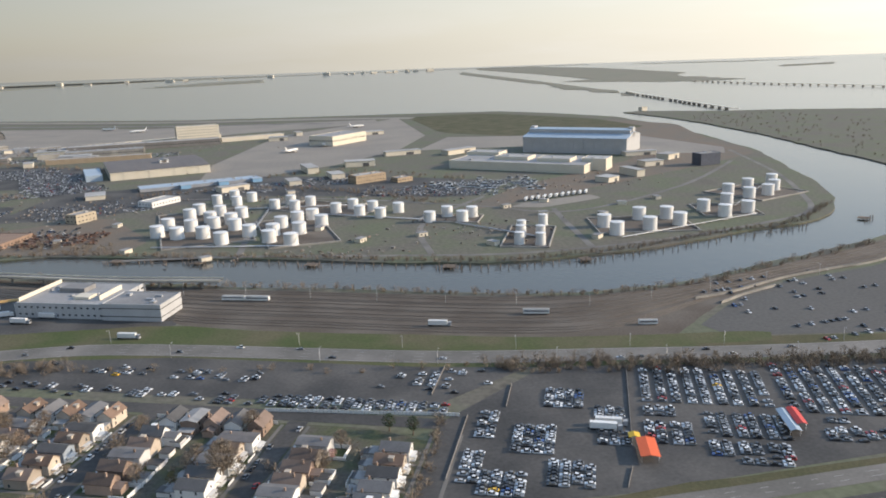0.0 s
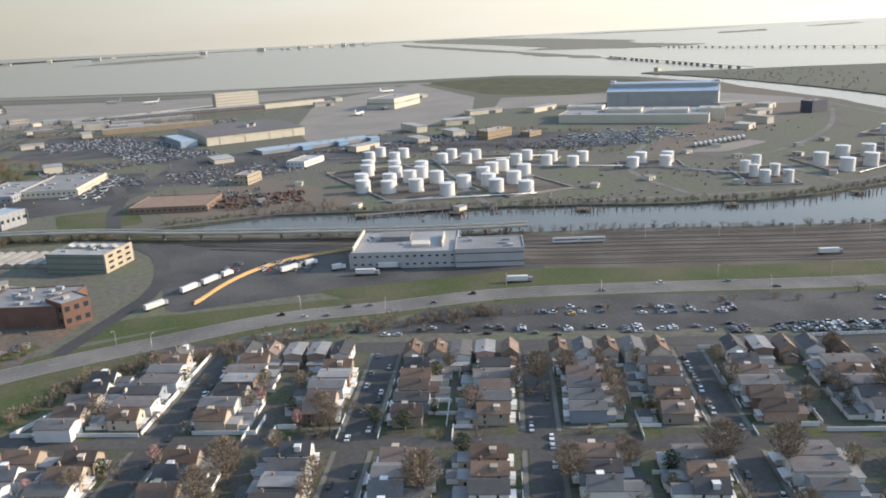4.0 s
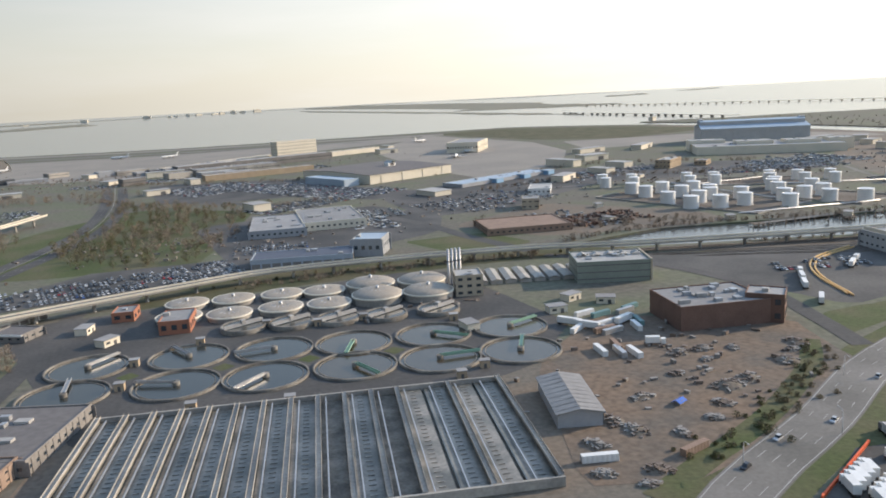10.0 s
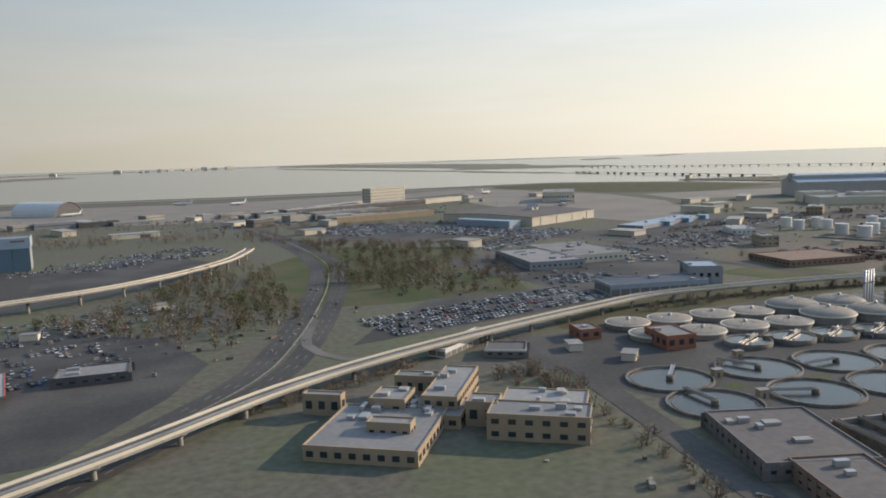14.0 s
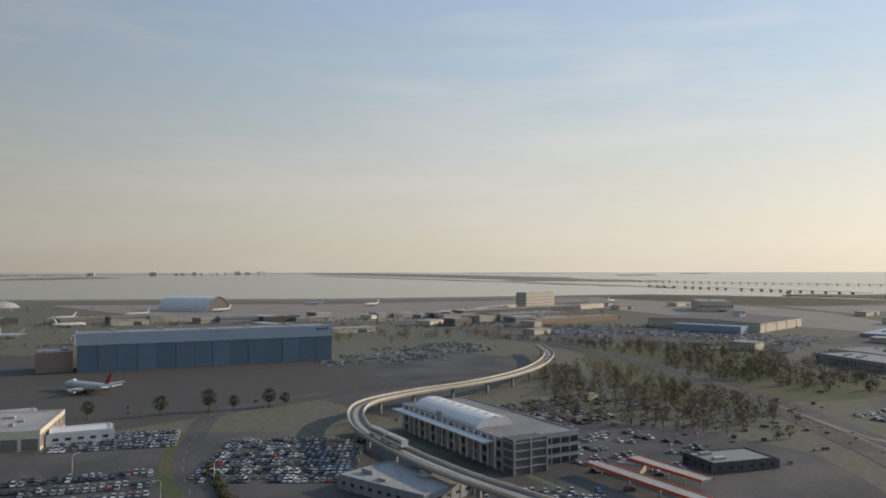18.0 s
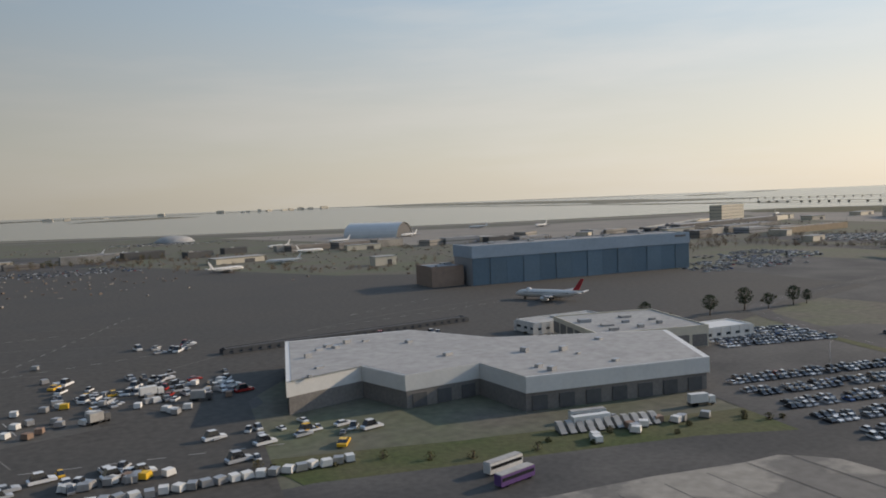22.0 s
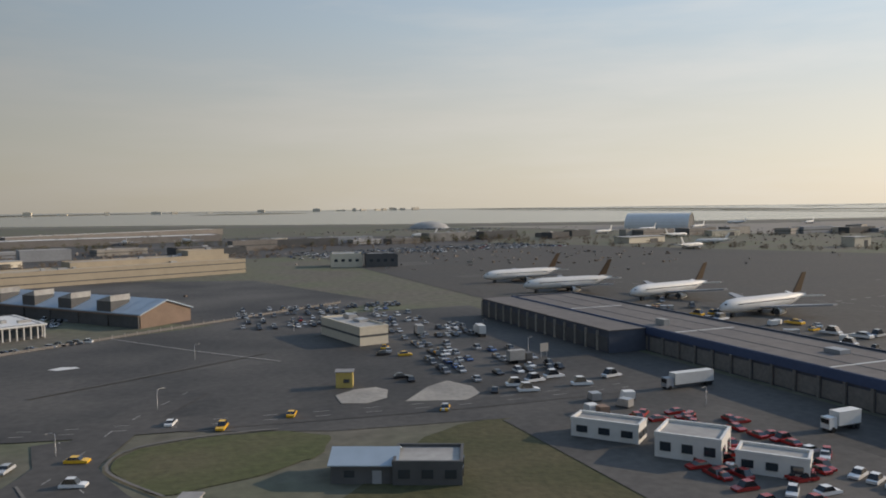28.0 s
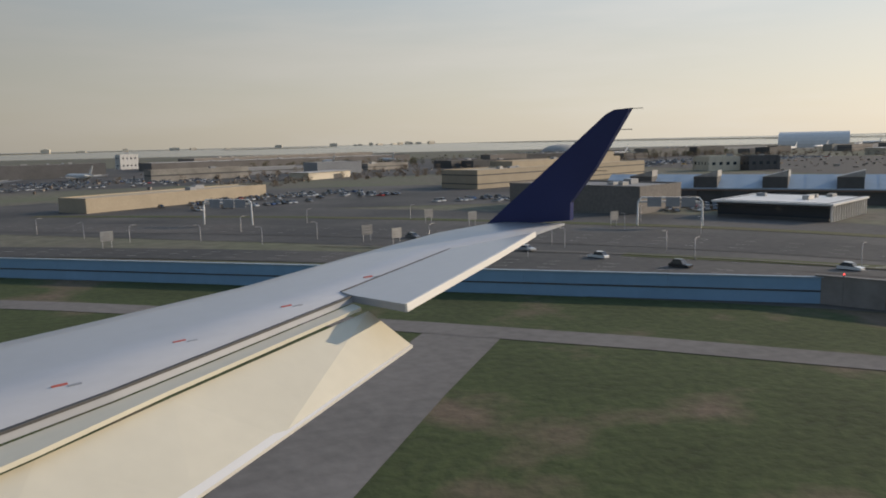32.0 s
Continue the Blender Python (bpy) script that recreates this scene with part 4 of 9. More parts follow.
# ---- large hangars ----
def barn(name, label, x, y, w, d, h, rise, rot, wall, roof, doors=0, door_mat=None, ribs=8, category="hangar"):
    """Wide hall with a shallow pitched roof (ridge along its own x), big sliding doors on its own -y side."""
    th = thing(name, label, category, x, y, 0, rot)
    g = Geo().box(0, 0, 0, w, d, h)
    for ex in (-w / 2, w / 2):
        g.face([(ex, -d / 2, h), (ex, d / 2, h), (ex, 0, h + rise)])
    part("wall", g, wall, th)
    part("roof", Geo().gable(0, 0, h, w, d, rise, 0.4, 0.25), roof, th)
    rib = Geo().face([(-0.15, -d / 2, h + 0.3), (0.15, -d / 2, h + 0.3), (0.15, 0, h + rise + 0.34), (-0.15, 0, h + rise + 0.34)])
    rib.face([(-0.15, 0, h + rise + 0.34), (0.15, 0, h + rise + 0.34), (0.15, d / 2, h + 0.3), (-0.15, d / 2, h + 0.3)])
    rib = rib.mesh("roof_rib", roof)
    for k in range(ribs):
        part("roof_rib", rib, None, th).location = (-w / 2 + (k + 0.5) * w / ribs, 0, 0)
    if doors:
        panel = Geo().box(0, 0, 0, w / doors * 0.97, 0.3, h * 0.86).mesh("sliding_door", door_mat)
        for k in range(doors):
            part("sliding_door", panel, None, th).location = (-w / 2 + (k + 0.5) * w / doors, -d / 2 - 0.1 - 0.25 * (k % 2), 0)
        part("door_header", Geo().box(0, -d / 2 - 0.25, h * 0.87, w, 0.7, h * 0.1), wall, th)
    return th


barn("hangar", "huge white hangar with a blue-grey ribbed roof", 216, 668, 92, 46, 13, 4, -35, M_PALEWALL, M_ROOFB, 10, M_PALEWALL, 12)
up_ = thing("hangar_clerestory", "raised white upper tier of the big hangar roof", "hangar roof", 216, 668, 15.2, -35)
part("wall", Geo().box(0, 0, 0, 90, 18, 3.4), M_PALEWALL, up_)
part("roof", Geo().gable(0, 0, 3.4, 90, 18, 1.0, 0.4, 0.25), M_ROOFB, up_)
for ex in (-44, 44):
    part("end_tower", Geo().box(ex, 0, -3, 4, 8, 8.5), M_PALEWALL, up_)
barn("hangar", "long dark-roofed hangar with a cream end wall", -147.5, 674, 75, 80, 6.0, 1.2, 18, M_CREAM, M_ROOFD, 8, M_CREAM, 10)
th = thing("roof_ventilator", "white gabled ventilator on the dark hangar roof", "roof ventilator", -139, 668, 7.0, 18)
part("wall", Geo().box(0, 0, -0.4, 7, 5, 3.0), M_WHITE, th)
part("roof", Geo().gable(0, 0, 2.6, 7, 5, 1.4, 0.3, 0.15, math.pi / 2), M_ROOFW, th)
part("louvre", Geo().box(0, -2.56, 0.4, 3.6, 0.1, 1.8), M_DIMWALL, th)
blue_hangar = thing("hangar", "wide flat-topped hangar with tall blue sliding doors", "hangar", -518.4, 637, 0, -4)
part("wall", Geo().box(0, 0, 0, 108, 18, 15.6), M_GREYW, blue_hangar)
part("roof", Geo().box(0, 0, 15.604, 107, 17, 0.2), M_ROOFG, blue_hangar)
part("fascia", Geo().box(0, -9.3, 11.2, 108.6, 0.7, 5.0), M_ROOFB, blue_hangar, "pale grey-blue upper fascia over the doors")
part("end_fascia", Geo().box(-54.2, 0, 11.2, 0.5, 18.2, 4.9), M_ROOFB, blue_hangar)
part("end_fascia", Geo().box(54.2, 0, 11.2, 0.5, 18.2, 4.9), M_ROOFB, blue_hangar)
part("parapet", Geo().box(0, 8.8, 15.6, 108, 0.3, 0.6), M_GREYW, blue_hangar)
part("name_board", Geo().box(49, -9.7, 14.2, 6, 0.1, 0.9), M_DIMWALL, blue_hangar, "small dark board on the fascia")
for k in range(14):
    part("sliding_door", Geo().box(-50.1 + 7.71 * k, -9.15 - 0.25 * (k % 2), 0, 7.5, 0.3, 11.1), M_BLUEDOOR, blue_hangar)
part("door_track", Geo().box(0, -9.45, 0.01, 108, 1.0, 0.12), M_DKSTEEL, blue_hangar)
for k in range(5):
    part("roof_unit", Geo().box(-40 + 19 * k, 2, 15.81, 2.4, 2.0, 1.0), M_STEEL, blue_hangar)
th = thing("arched_hangar", "white arched hangar with a dark sheet for the shade inside the open end", "hangar", -440, 1070, 0, -50)
arch = [(17 * math.cos(a * math.pi / 14), 14 * math.sin(a * math.pi / 14)) for a in range(15)]
g = Geo()
for a in range(14):
    (ya, za), (yb, zb) = arch[a], arch[a + 1]
    g.face([(-29, ya, za), (29, ya, za), (29, yb, zb), (-29, yb, zb)])
    g.face([(-29, ya * 0.97, za * 0.97), (-29, yb * 0.97, zb * 0.97), (29, yb * 0.97, zb * 0.97), (29, ya * 0.97, za * 0.97)])
part("cover", g, M_WHITE, th)
# Flat dark sheet closes the open end in place of interior shade.
part("end_wall", Geo().face([(28.4, y * 0.96, z * 0.96) for y, z in arch]), M_DARK, th, "dark sheet for the shade inside the open end")
part("end_wall", Geo().face([(-28.4, y * 0.96, z * 0.96) for y, z in arch[::-1]]), M_WHITE, th)
hall = barn("workshop_hall", "long brick workshop hall with blue-grey roof and dark monitors", -919, 664, 56, 13, 2.8, 2.2, -52, M_SIDING2, M_ROOFB, 12, M_DARK, 14, "workshop")
for k in range(4):
    x = -20.5 + 12.6 * k
    mon = part("roof_monitor", Geo().box(x, -4.4, 2.2, 4.4, 4.6, 2.9), M_DARK, hall, "dark boxy roof monitor")
    part("monitor_roof", Geo().prism([(x - 2.3, -6.8), (x + 2.3, -6.8), (x + 2.3, -2.0), (x - 2.3, -2.0)], 5.1, 6.3, [(x + 2.2, -6.8), (x + 2.3, -6.8), (x + 2.3, -2.0), (x + 2.2, -2.0)], True), M_ROOFW, mon, "pale slanting cap")
barn("yard_hall", "grey ribbed-roof hall beside the dirt yard", -269, 245.5, 18, 8, 2.6, 0.8, 69, M_GREYW, M_ROOFG, 3, M_DARK, 9, "shed")
th = thing("fabric_dome", "white domed fabric shelter at the field's far side", "shelter", -610, 1226)
part("cover", Geo().dome(0, 0, 0, 20, 7), M_ROOFW, th)
part("skirt", Geo().ring(0, 0, 0, 20.2, 20.8, 1.2), M_GREYW, th)

# stepped airline store with white parapets over dark loading bays
M_ROOFM = mat("mottled_roofing", (0.38, 0.37, 0.35), 0.9, var=0.25, coarse=0.12, fine=0.6, second=(0.31, 0.3, 0.285), sharp=0.12)
th = thing("freight_building", "large stepped freight building, white parapet over grey walls", "building", -655, 485)
FREIGHT = [(-23, 39), (-33, 1), (-18, 5), (-14.5, -7), (0.5, -6), (1.5, -20), (36, -26), (49, -1), (15, 15), (5, 35)]
part("wall", Geo().prism(FREIGHT, 0, 3.1), M_DIMWALL, th, "dull brown-grey lower walls")
part("parapet_band", Geo().prism([(x * 1.012, y * 1.012) for x, y in FREIGHT], 3.1, 5.9), M_WHITE, th, "smooth white upper band")
part("roof", Geo().prism([(x * 0.985, y * 0.985) for x, y in FREIGHT], 5.9, 5.96), M_ROOFM, th)
rnd = random.Random(11)
for k in range(34):
    x, y = rnd.uniform(-30, 34), rnd.uniform(-30, 30)
    if inside(x, y, [(u * 0.9, v * 0.9) for u, v in FREIGHT]):
        part("roof_unit", Geo().box(x, y, 5.96, rnd.uniform(0.5, 2.0), rnd.uniform(0.5, 1.5), rnd.uniform(0.3, 0.9), 0.3), M_STEEL, th)
for (x0, y0), (x1, y1) in (((1.5, -20), (36, -26)), ((-23, 39), (-33, 1)), ((-14.5, -7), (0.5, -6))):
    m = max(2, int(math.hypot(x1 - x0, y1 - y0) / 4.5))
    for k in range(m):
        t = (k + 0.5) / m
        part("loading_bay", Geo().box(x0 + (x1 - x0) * t, y0 + (y1 - y0) * t, 0.1, 2.8, 0.4, 2.4, math.atan2(y1 - y0, x1 - x0)), M_DARK, th)

# ---- storage tanks ----
def tank(r, h, label):
    th = thing("storage_tank", label, "tank", group="fuel tanks")
    part("shell", Geo().cyl(0, 0, 0, r, h, 28, cap=False), M_WHITE, th)
    part("roof", Geo().cyl(0, 0, h, r + 0.08, 0.45, 28, 0.3), M_WHITE, th)
    part("rim", Geo().ring(0, 0, h - 0.12, r, r + 0.14, 0.2, 28), M_STEEL, th)
    part("foundation", Geo().cyl(0, 0, 0, r + 0.5, 0.15, 28), M_CONC, th)
    g = Geo()
    for k in range(18):
        a = 0.5 + k * 0.09
        g.box((r + 0.22) * math.cos(a), (r + 0.22) * math.sin(a), 0.15 + k * (h - 0.3) / 18, 0.45, 0.3, 0.07, a)
    part("stair", g, M_STEEL, th)
    part("vent", Geo().cyl(0, 0, h + 0.44, 0.18, 0.35, 8), M_STEEL, th)
    return th


NORTH_TANKS = [(-74, 496), (-65, 511), (-61, 487), (-53, 499), (-37, 468), (-28, 481), (-25, 461), (-16, 472), (-1, 445), (9, 455), (12, 433), (20, 445), (23, 423), (34, 435), (48, 404), (59, 416), (65, 401), (72, 411)]
WEST_TANKS = [(-90, 425), (-92, 407), (-83, 450), (-80, 465), (-81, 400), (-77, 418), (-70, 438), (-67, 456), (-68, 398), (-66, 422), (-58, 431), (-54, 447), (-57, 382), (-54, 414), (-34, 380), (-30, 413), (-22, 424), (-23, 370), (-20, 395), (-14, 430), (-9, 411), (-45, 396), (-33, 395)]
SLIM_TANKS = [(89, 368), (86, 357), (103, 379), (82, 343), (91, 339), (95, 354)]
EAST_TANKS = [(131, 367), (131, 349), (154, 379), (150, 355), (168, 377), (168, 361), (194, 389), (198, 373), (214, 379), (214, 402), (230, 431), (235, 416), (250, 422), (250, 445), (272, 456), (262, 436)]
for pts, r, h, words in ((NORTH_TANKS, 3.1, 5.5, "white cylindrical fuel tank on the tank farm's back row"), (WEST_TANKS, 3.5, 5.8, "white cylindrical fuel tank in the dense cluster"),
                         (SLIM_TANKS, 2.3, 5.6, "slim white fuel tank beside the basin"), (EAST_TANKS, 3.4, 6.2, "white cylindrical fuel tank near the point")):
    first = tank(r, h, words)
    first.matrix_basis = pose(*pts[0], 0)
    for k, (x, y) in enumerate(pts[1:]):
        copy_thing(first, pose(x, y, 0, 0, 0, k * 37 % 360))

# ---- treatment works ----
M_WETCONC = mat("stained_concrete", (0.14, 0.125, 0.105), 0.85, var=0.35, coarse=0.25, fine=2.0, second=(0.2, 0.18, 0.15))
M_PALEGREEN = mat("pale_green_steel", (0.2, 0.33, 0.25), 0.5, var=0.15)


def clarifier(name, label, r, water_mat, bridge_mat):
    th = thing(name, label, "settling tank", group="settling tanks")
    part("tank_wall", Geo().ring(0, 0, 0, r - 0.35, r, 0.6, 40), M_WETCONC, th)
    part("water_surface", Geo().cyl(0, 0, 0.03, r - 0.36, 0.15, 40), water_mat, th)
    part("channel", Geo().ring(0, 0, 0.15, r - 1.3, r - 1.15, 0.16, 40), M_WETCONC, th)
    part("scraper_bridge", Geo().box(r / 2 - 0.4, 0, 0.75, r + 0.2, 0.8, 0.14).box(r / 2, 0.4, 0.85, r, 0.06, 0.4).box(r / 2, -0.4, 0.85, r, 0.06, 0.4), bridge_mat, th)
    part("centre_column", Geo().cyl(0, 0, 0.05, 0.8, 1.0, 12), M_WETCONC, th)
    return th


FAR_ROW = [(-350, 322), (-328, 317), (-309, 311), (-291, 305), (-272, 300), (-253, 295)]
NEAR_ROW = [(-355, 305), (-333, 299), (-315, 293.5), (-296, 289), (-278, 283), (-260, 278)]
ca_, cb_ = clarifier("settling_tank", "round concrete settling tank with a scraper bridge", 9.4, M_POND, M_STEEL), clarifier("settling_tank", "round settling tank with brown water and green bridge", 9.4, M_ALGAE, M_PALEGREEN)
used = set()
for k, (x, y) in enumerate(FAR_ROW + NEAR_ROW):
    src = cb_ if k in (3, 4, 5, 9, 10, 11) else ca_
    m = pose(x, y, 0, 0, 0, 40 + 67 * k)
    if src in used:
        copy_thing(src, m)
    else:
        src.matrix_basis = m
        used.add(src)


M_TANCOVER = mat("tan_tank_cover", (0.34, 0.29, 0.23), 0.7, var=0.3, coarse=0.2, fine=1.5, second=(0.25, 0.225, 0.19))


def digester(r, h, rise, label, cover):
    th = thing("digester", label, "digester", group="digesters")
    part("tank_wall", Geo().cyl(0, 0, 0, r, h, 36, cap=False), M_CONC, th)
    part("dome_cover", Geo().dome(0, 0, h, r + 0.15, rise, 36, 5), cover, th)
    part("rim", Geo().ring(0, 0, h - 0.2, r, r + 0.35, 0.4, 36), M_CREAM, th)
    g = Geo()
    for k in range(12):
        a = k * math.pi / 6
        g.tube((r * 0.98 * math.cos(a), r * 0.98 * math.sin(a), h + 0.2), (r * 0.3 * math.cos(a), r * 0.3 * math.sin(a), h + rise * 0.98), 0.09, 4)
    part("cover_ribs", g, M_STEEL, th)
    part("vent", Geo().cyl(0, 0, h + rise * 0.98, 0.5, 0.8, 10), M_STEEL, th)
    return th


first = digester(7.2, 2.2, 1.7, "large domed digester with a tan ribbed cover", M_TANCOVER)
first.matrix_basis = pose(-269, 353, 0)
for x, y in ((-254, 348), (-272, 339), (-258, 334)):
    copy_thing(first, pose(x, y, 0))
first = digester(6.0, 1.4, 0.7, "round tank with a low tan-grey cover", M_TANCOVER)
SMALL_DOMES = [(-322, 366), (-309, 363), (-295, 360), (-283, 356), (-313, 347), (-299, 345), (-286, 341), (-326, 352)]
first.matrix_basis = pose(*SMALL_DOMES[0], 0)
for x, y in SMALL_DOMES[1:]:
    copy_thing(first, pose(x, y, 0, 0, 0, x))


def thickener(label):
    th = thing("thickener", label, "settling tank", group="thickeners")
    part("tank_wall", Geo().ring(0, 0, 0, 5.4, 5.9, 1.3, 32), M_WETCONC, th)
    part("water_surface", Geo().cyl(0, 0, 0.2, 5.4, 0.9, 32), M_POND, th)
    part("gantry", Geo().box(0, 0, 1.3, 11.6, 0.9, 0.3).box(0, 0.4, 1.6, 11.6, 0.06, 0.5).box(0, -0.4, 1.6, 11.6, 0.06, 0.5), M_STEEL, th)
    part("drive_house", Geo().box(0, 0, 1.6, 1.2, 1.2, 1.1), M_ROOFW, th)
    return th


first = thickener("small round thickener with a walkway across it")
HALF = [(-312, 333), (-300, 329.5), (-288, 326), (-276, 322), (-262, 318.5)]
first.matrix_basis = pose(*HALF[0], 0, 0, 0, 20)
for x, y in HALF[1:]:
    copy_thing(first, pose(x, y, 0, 0, 0, 20))

M_MURK = mat("murky_water", (0.12, 0.115, 0.095), 0.4, var=0.5, coarse=0.15, fine=1.5, second=(0.2, 0.18, 0.15), sharp=0.1, spec=0.5)
aer = thing("aeration_tanks", "long parallel aeration tanks divided by concrete walls", "aeration tank", -317.6, 252.8, 0, -16)
part("floor_slab", Geo().box(0, 0, 0, 78, 44, 0.2), M_WETCONC, aer)
part("end_wall", Geo().box(0, -21.8, 0.2, 78, 0.5, 1.5), M_CONC, aer)
part("end_wall", Geo().box(0, 21.8, 0.2, 78, 0.5, 1.5), M_CONC, aer)
lane_wall = Geo().box(0, 0, 0.2, 0.4, 43, 1.5).mesh("lane_wall", M_WETCONC)
walkway = Geo().box(0, 0, 1.71, 0.95, 43, 0.1).box(-0.45, 0, 1.81, 0.05, 43, 0.4).box(0.45, 0, 1.81, 0.05, 43, 0.4).mesh("walkway", M_CONC)
lane_water = Geo().box(0, 0, 0.2, 4.6, 43, 0.6).mesh("water_surface", M_MURK)
pipe = Geo().box(0.5, 0, 1.2, 0.22, 42, 0.22).mesh("air_pipe", M_STEEL)
for k in range(16):
    x = -39 + 0.5 + k * 5.13
    if k not in (12, 14):
        part("lane_wall", lane_wall, None, aer).location = (x, 0, 0)
        part("walkway", walkway, None, aer).location = (x, 0, 0)
    if k < 15:
        if k not in (8, 10):
            part("water_surface", lane_water, None, aer).location = (x + 2.56, 0, 0)
        part("air_pipe", pipe, None, aer).location = (x + 1.0, 0, 0)
ticks = Geo()
for k in range(26):
    ticks.box(-0.7, -20.5 + 1.62 * k, 0.8, 1.1, 0.16, 0.14)
ticks = ticks.mesh("diffuser_grid", M_CONC)
for k in range(15):
    if k not in (8, 10):
        tagged(part("diffuser_grid", ticks, None, aer), kind="stuff").location = (-38.5 + k * 5.13 + 3.6, 0, 0)
stack = thing("flue_stacks", "group of four tall slim steel flue stacks", "chimney", -246, 345)
for k in range(4):
    part("flue", Geo().cyl(k * 1.3, 0, 0, 0.4, 11, 10), M_STEEL, stack)
part("tie_frame", Geo().box(1.95, 0, 7, 5.2, 0.9, 0.3), M_DKSTEEL, stack)
for k in range(9):
    bed = thing("drying_bed", "long covered sludge bed with a pale lid", "tank", -240 + 4.2 * k, 346 - 1.6 * k, 0, -20, "sludge beds")
    part("tank_wall", Geo().box(0, 0, 0, 3.4, 16, 1.2), M_CONC, bed)
    part("cover", Geo().gable(0, 0, 1.2, 16, 3.2, 0.4, 0.1, 0.08, math.pi / 2), M_CONC, bed)


# ---- vehicles ----
def car_shapes(scale=1.0, tall=0.0):
    """Side outline of the body and of the glass, to be drawn out across the width."""
    body = [(-1.12, 0.16), (1.12, 0.16), (1.13, 0.36), (0.72, 0.44), (-0.95, 0.46), (-1.13, 0.4)]
    cabin = [(0.5, 0.43), (0.16, 0.7 + tall), (-0.6, 0.71 + tall), (-0.95, 0.45)]
    return [(x * scale, z * scale) for x, z in body], [(x * scale, z * scale) for x, z in cabin]


def drawn_out(g, outline, w0, w1=None):
    """Solid between two copies of an outline in the x-z plane; w1: half width at its top."""
    w1 = w0 if w1 is None else w1
    zs = [z for _, z in outline]
    lo, hi = min(zs), max(zs)
    k, m = len(g.v), len(outline)
    for s in (-1, 1):
        g.v += [(x, s * (w0 + (w1 - w0) * (z - lo) / (hi - lo)), z) for x, z in outline]
    for i in range(m):
        j = (i + 1) % m
        g.f.append((k + i, k + j, k + m + j, k + m + i))
    g.f += [tuple(k + i for i in reversed(range(m))), tuple(k + m + i for i in range(m))]
    g.s += [False] * (m + 2)
    return g


def car(paint, words, tall):
    th = thing("car", f"{words} parked {'van' if tall > 0.1 else 'saloon car'} on grey asphalt", "car", group="parked cars")
    body, cabin = car_shapes(1.0, tall)
    part("body", drawn_out(Geo(), body, 0.46, 0.44), paint, th)
    part("window_band", drawn_out(Geo(), cabin, 0.43, 0.34), M_CARGLASS, th)
    part("roof", Geo().box(-0.22, 0, 0.7 + tall, 0.76, 0.66, 0.025), paint, th)
    wheel = Geo()
    for s in (-0.06, 0.06):
        wheel.face([(0.17 * math.cos(2 * math.pi * i / 10), s, 0.17 + 0.17 * math.sin(2 * math.pi * i / 10)) for i in range(10)])
    for i in range(10):
        a, c = 2 * math.pi * i / 10, 2 * math.pi * (i + 1) / 10
        wheel.face([(0.17 * math.cos(a), -0.06, 0.17 + 0.17 * math.sin(a)), (0.17 * math.cos(c), -0.06, 0.17 + 0.17 * math.sin(c)), (0.17 * math.cos(c), 0.06, 0.17 + 0.17 * math.sin(c)), (0.17 * math.cos(a), 0.06, 0.17 + 0.17 * math.sin(a))])
    wheel = wheel.mesh("wheel", M_TYRE)
    for x in (-0.7, 0.72):
        for y in (-0.42, 0.42):
            part("wheel", wheel, None, th).location = (x, y, 0)
    return th


class Heap:
    """Many small far vehicles joined into one mesh."""

    def __init__(self):
        self.g, self.m = Geo(), []

    def add(self, x, y, rot, paint, tall=0.0, scale=1.0):
        k, kf = len(self.g.v), len(self.g.f)
        body, cabin = car_shapes(scale, tall)
        drawn_out(self.g, body, 0.46 * scale, 0.44 * scale)
        self.m += [paint] * (len(self.g.f) - kf)
        kf = len(self.g.f)
        drawn_out(self.g, cabin, 0.43 * scale, 0.34 * scale)
        n = len(self.g.f) - kf
        self.m += [len(PAINTS)] * n
        self.m[kf + 1] = paint
        c, s = math.cos(rot), math.sin(rot)
        self.g.v[k:] = [(x + c * a - s * b2, y + s * a + c * b2, z) for a, b2, z in self.g.v[k:]]

    def put(self, name, label, category):
        me = self.g.mesh(name, *PAINTS, M_CARGLASS)
        me.polygons.foreach_set("material_index", self.m)
        return tagged(new(name, me), label, category, kind="stuff")


MODELS = {}
CAR_COUNT = [0]


def park(x, y, rot, rnd, heap=None, z=0.05, paint=None):
    if paint is None:
        paint = rnd.choices(range(7), (17, 24, 28, 26, 3, 2, 0.2))[0]
    tall = rnd.choice((0.0, 0.0, 0.12, 0.2))
    turn = rot + (math.pi if rnd.random() < 0.5 else 0) + rnd.uniform(-0.03, 0.03)
    if heap is not None or CAR_COUNT[0] >= 92:
        (heap or FAR_CARS).add(x, y, turn, paint, tall)
        return
    CAR_COUNT[0] += 1
    m = pose(x, y, z, 0, 0, math.degrees(turn))
    if (paint, tall) not in MODELS:
        MODELS[paint, tall] = car(PAINTS[paint], PAINT_WORDS[paint], tall)
        MODELS[paint, tall].matrix_basis = m
    else:
        copy_thing(MODELS[paint, tall], m)


FAR_CARS = Heap()


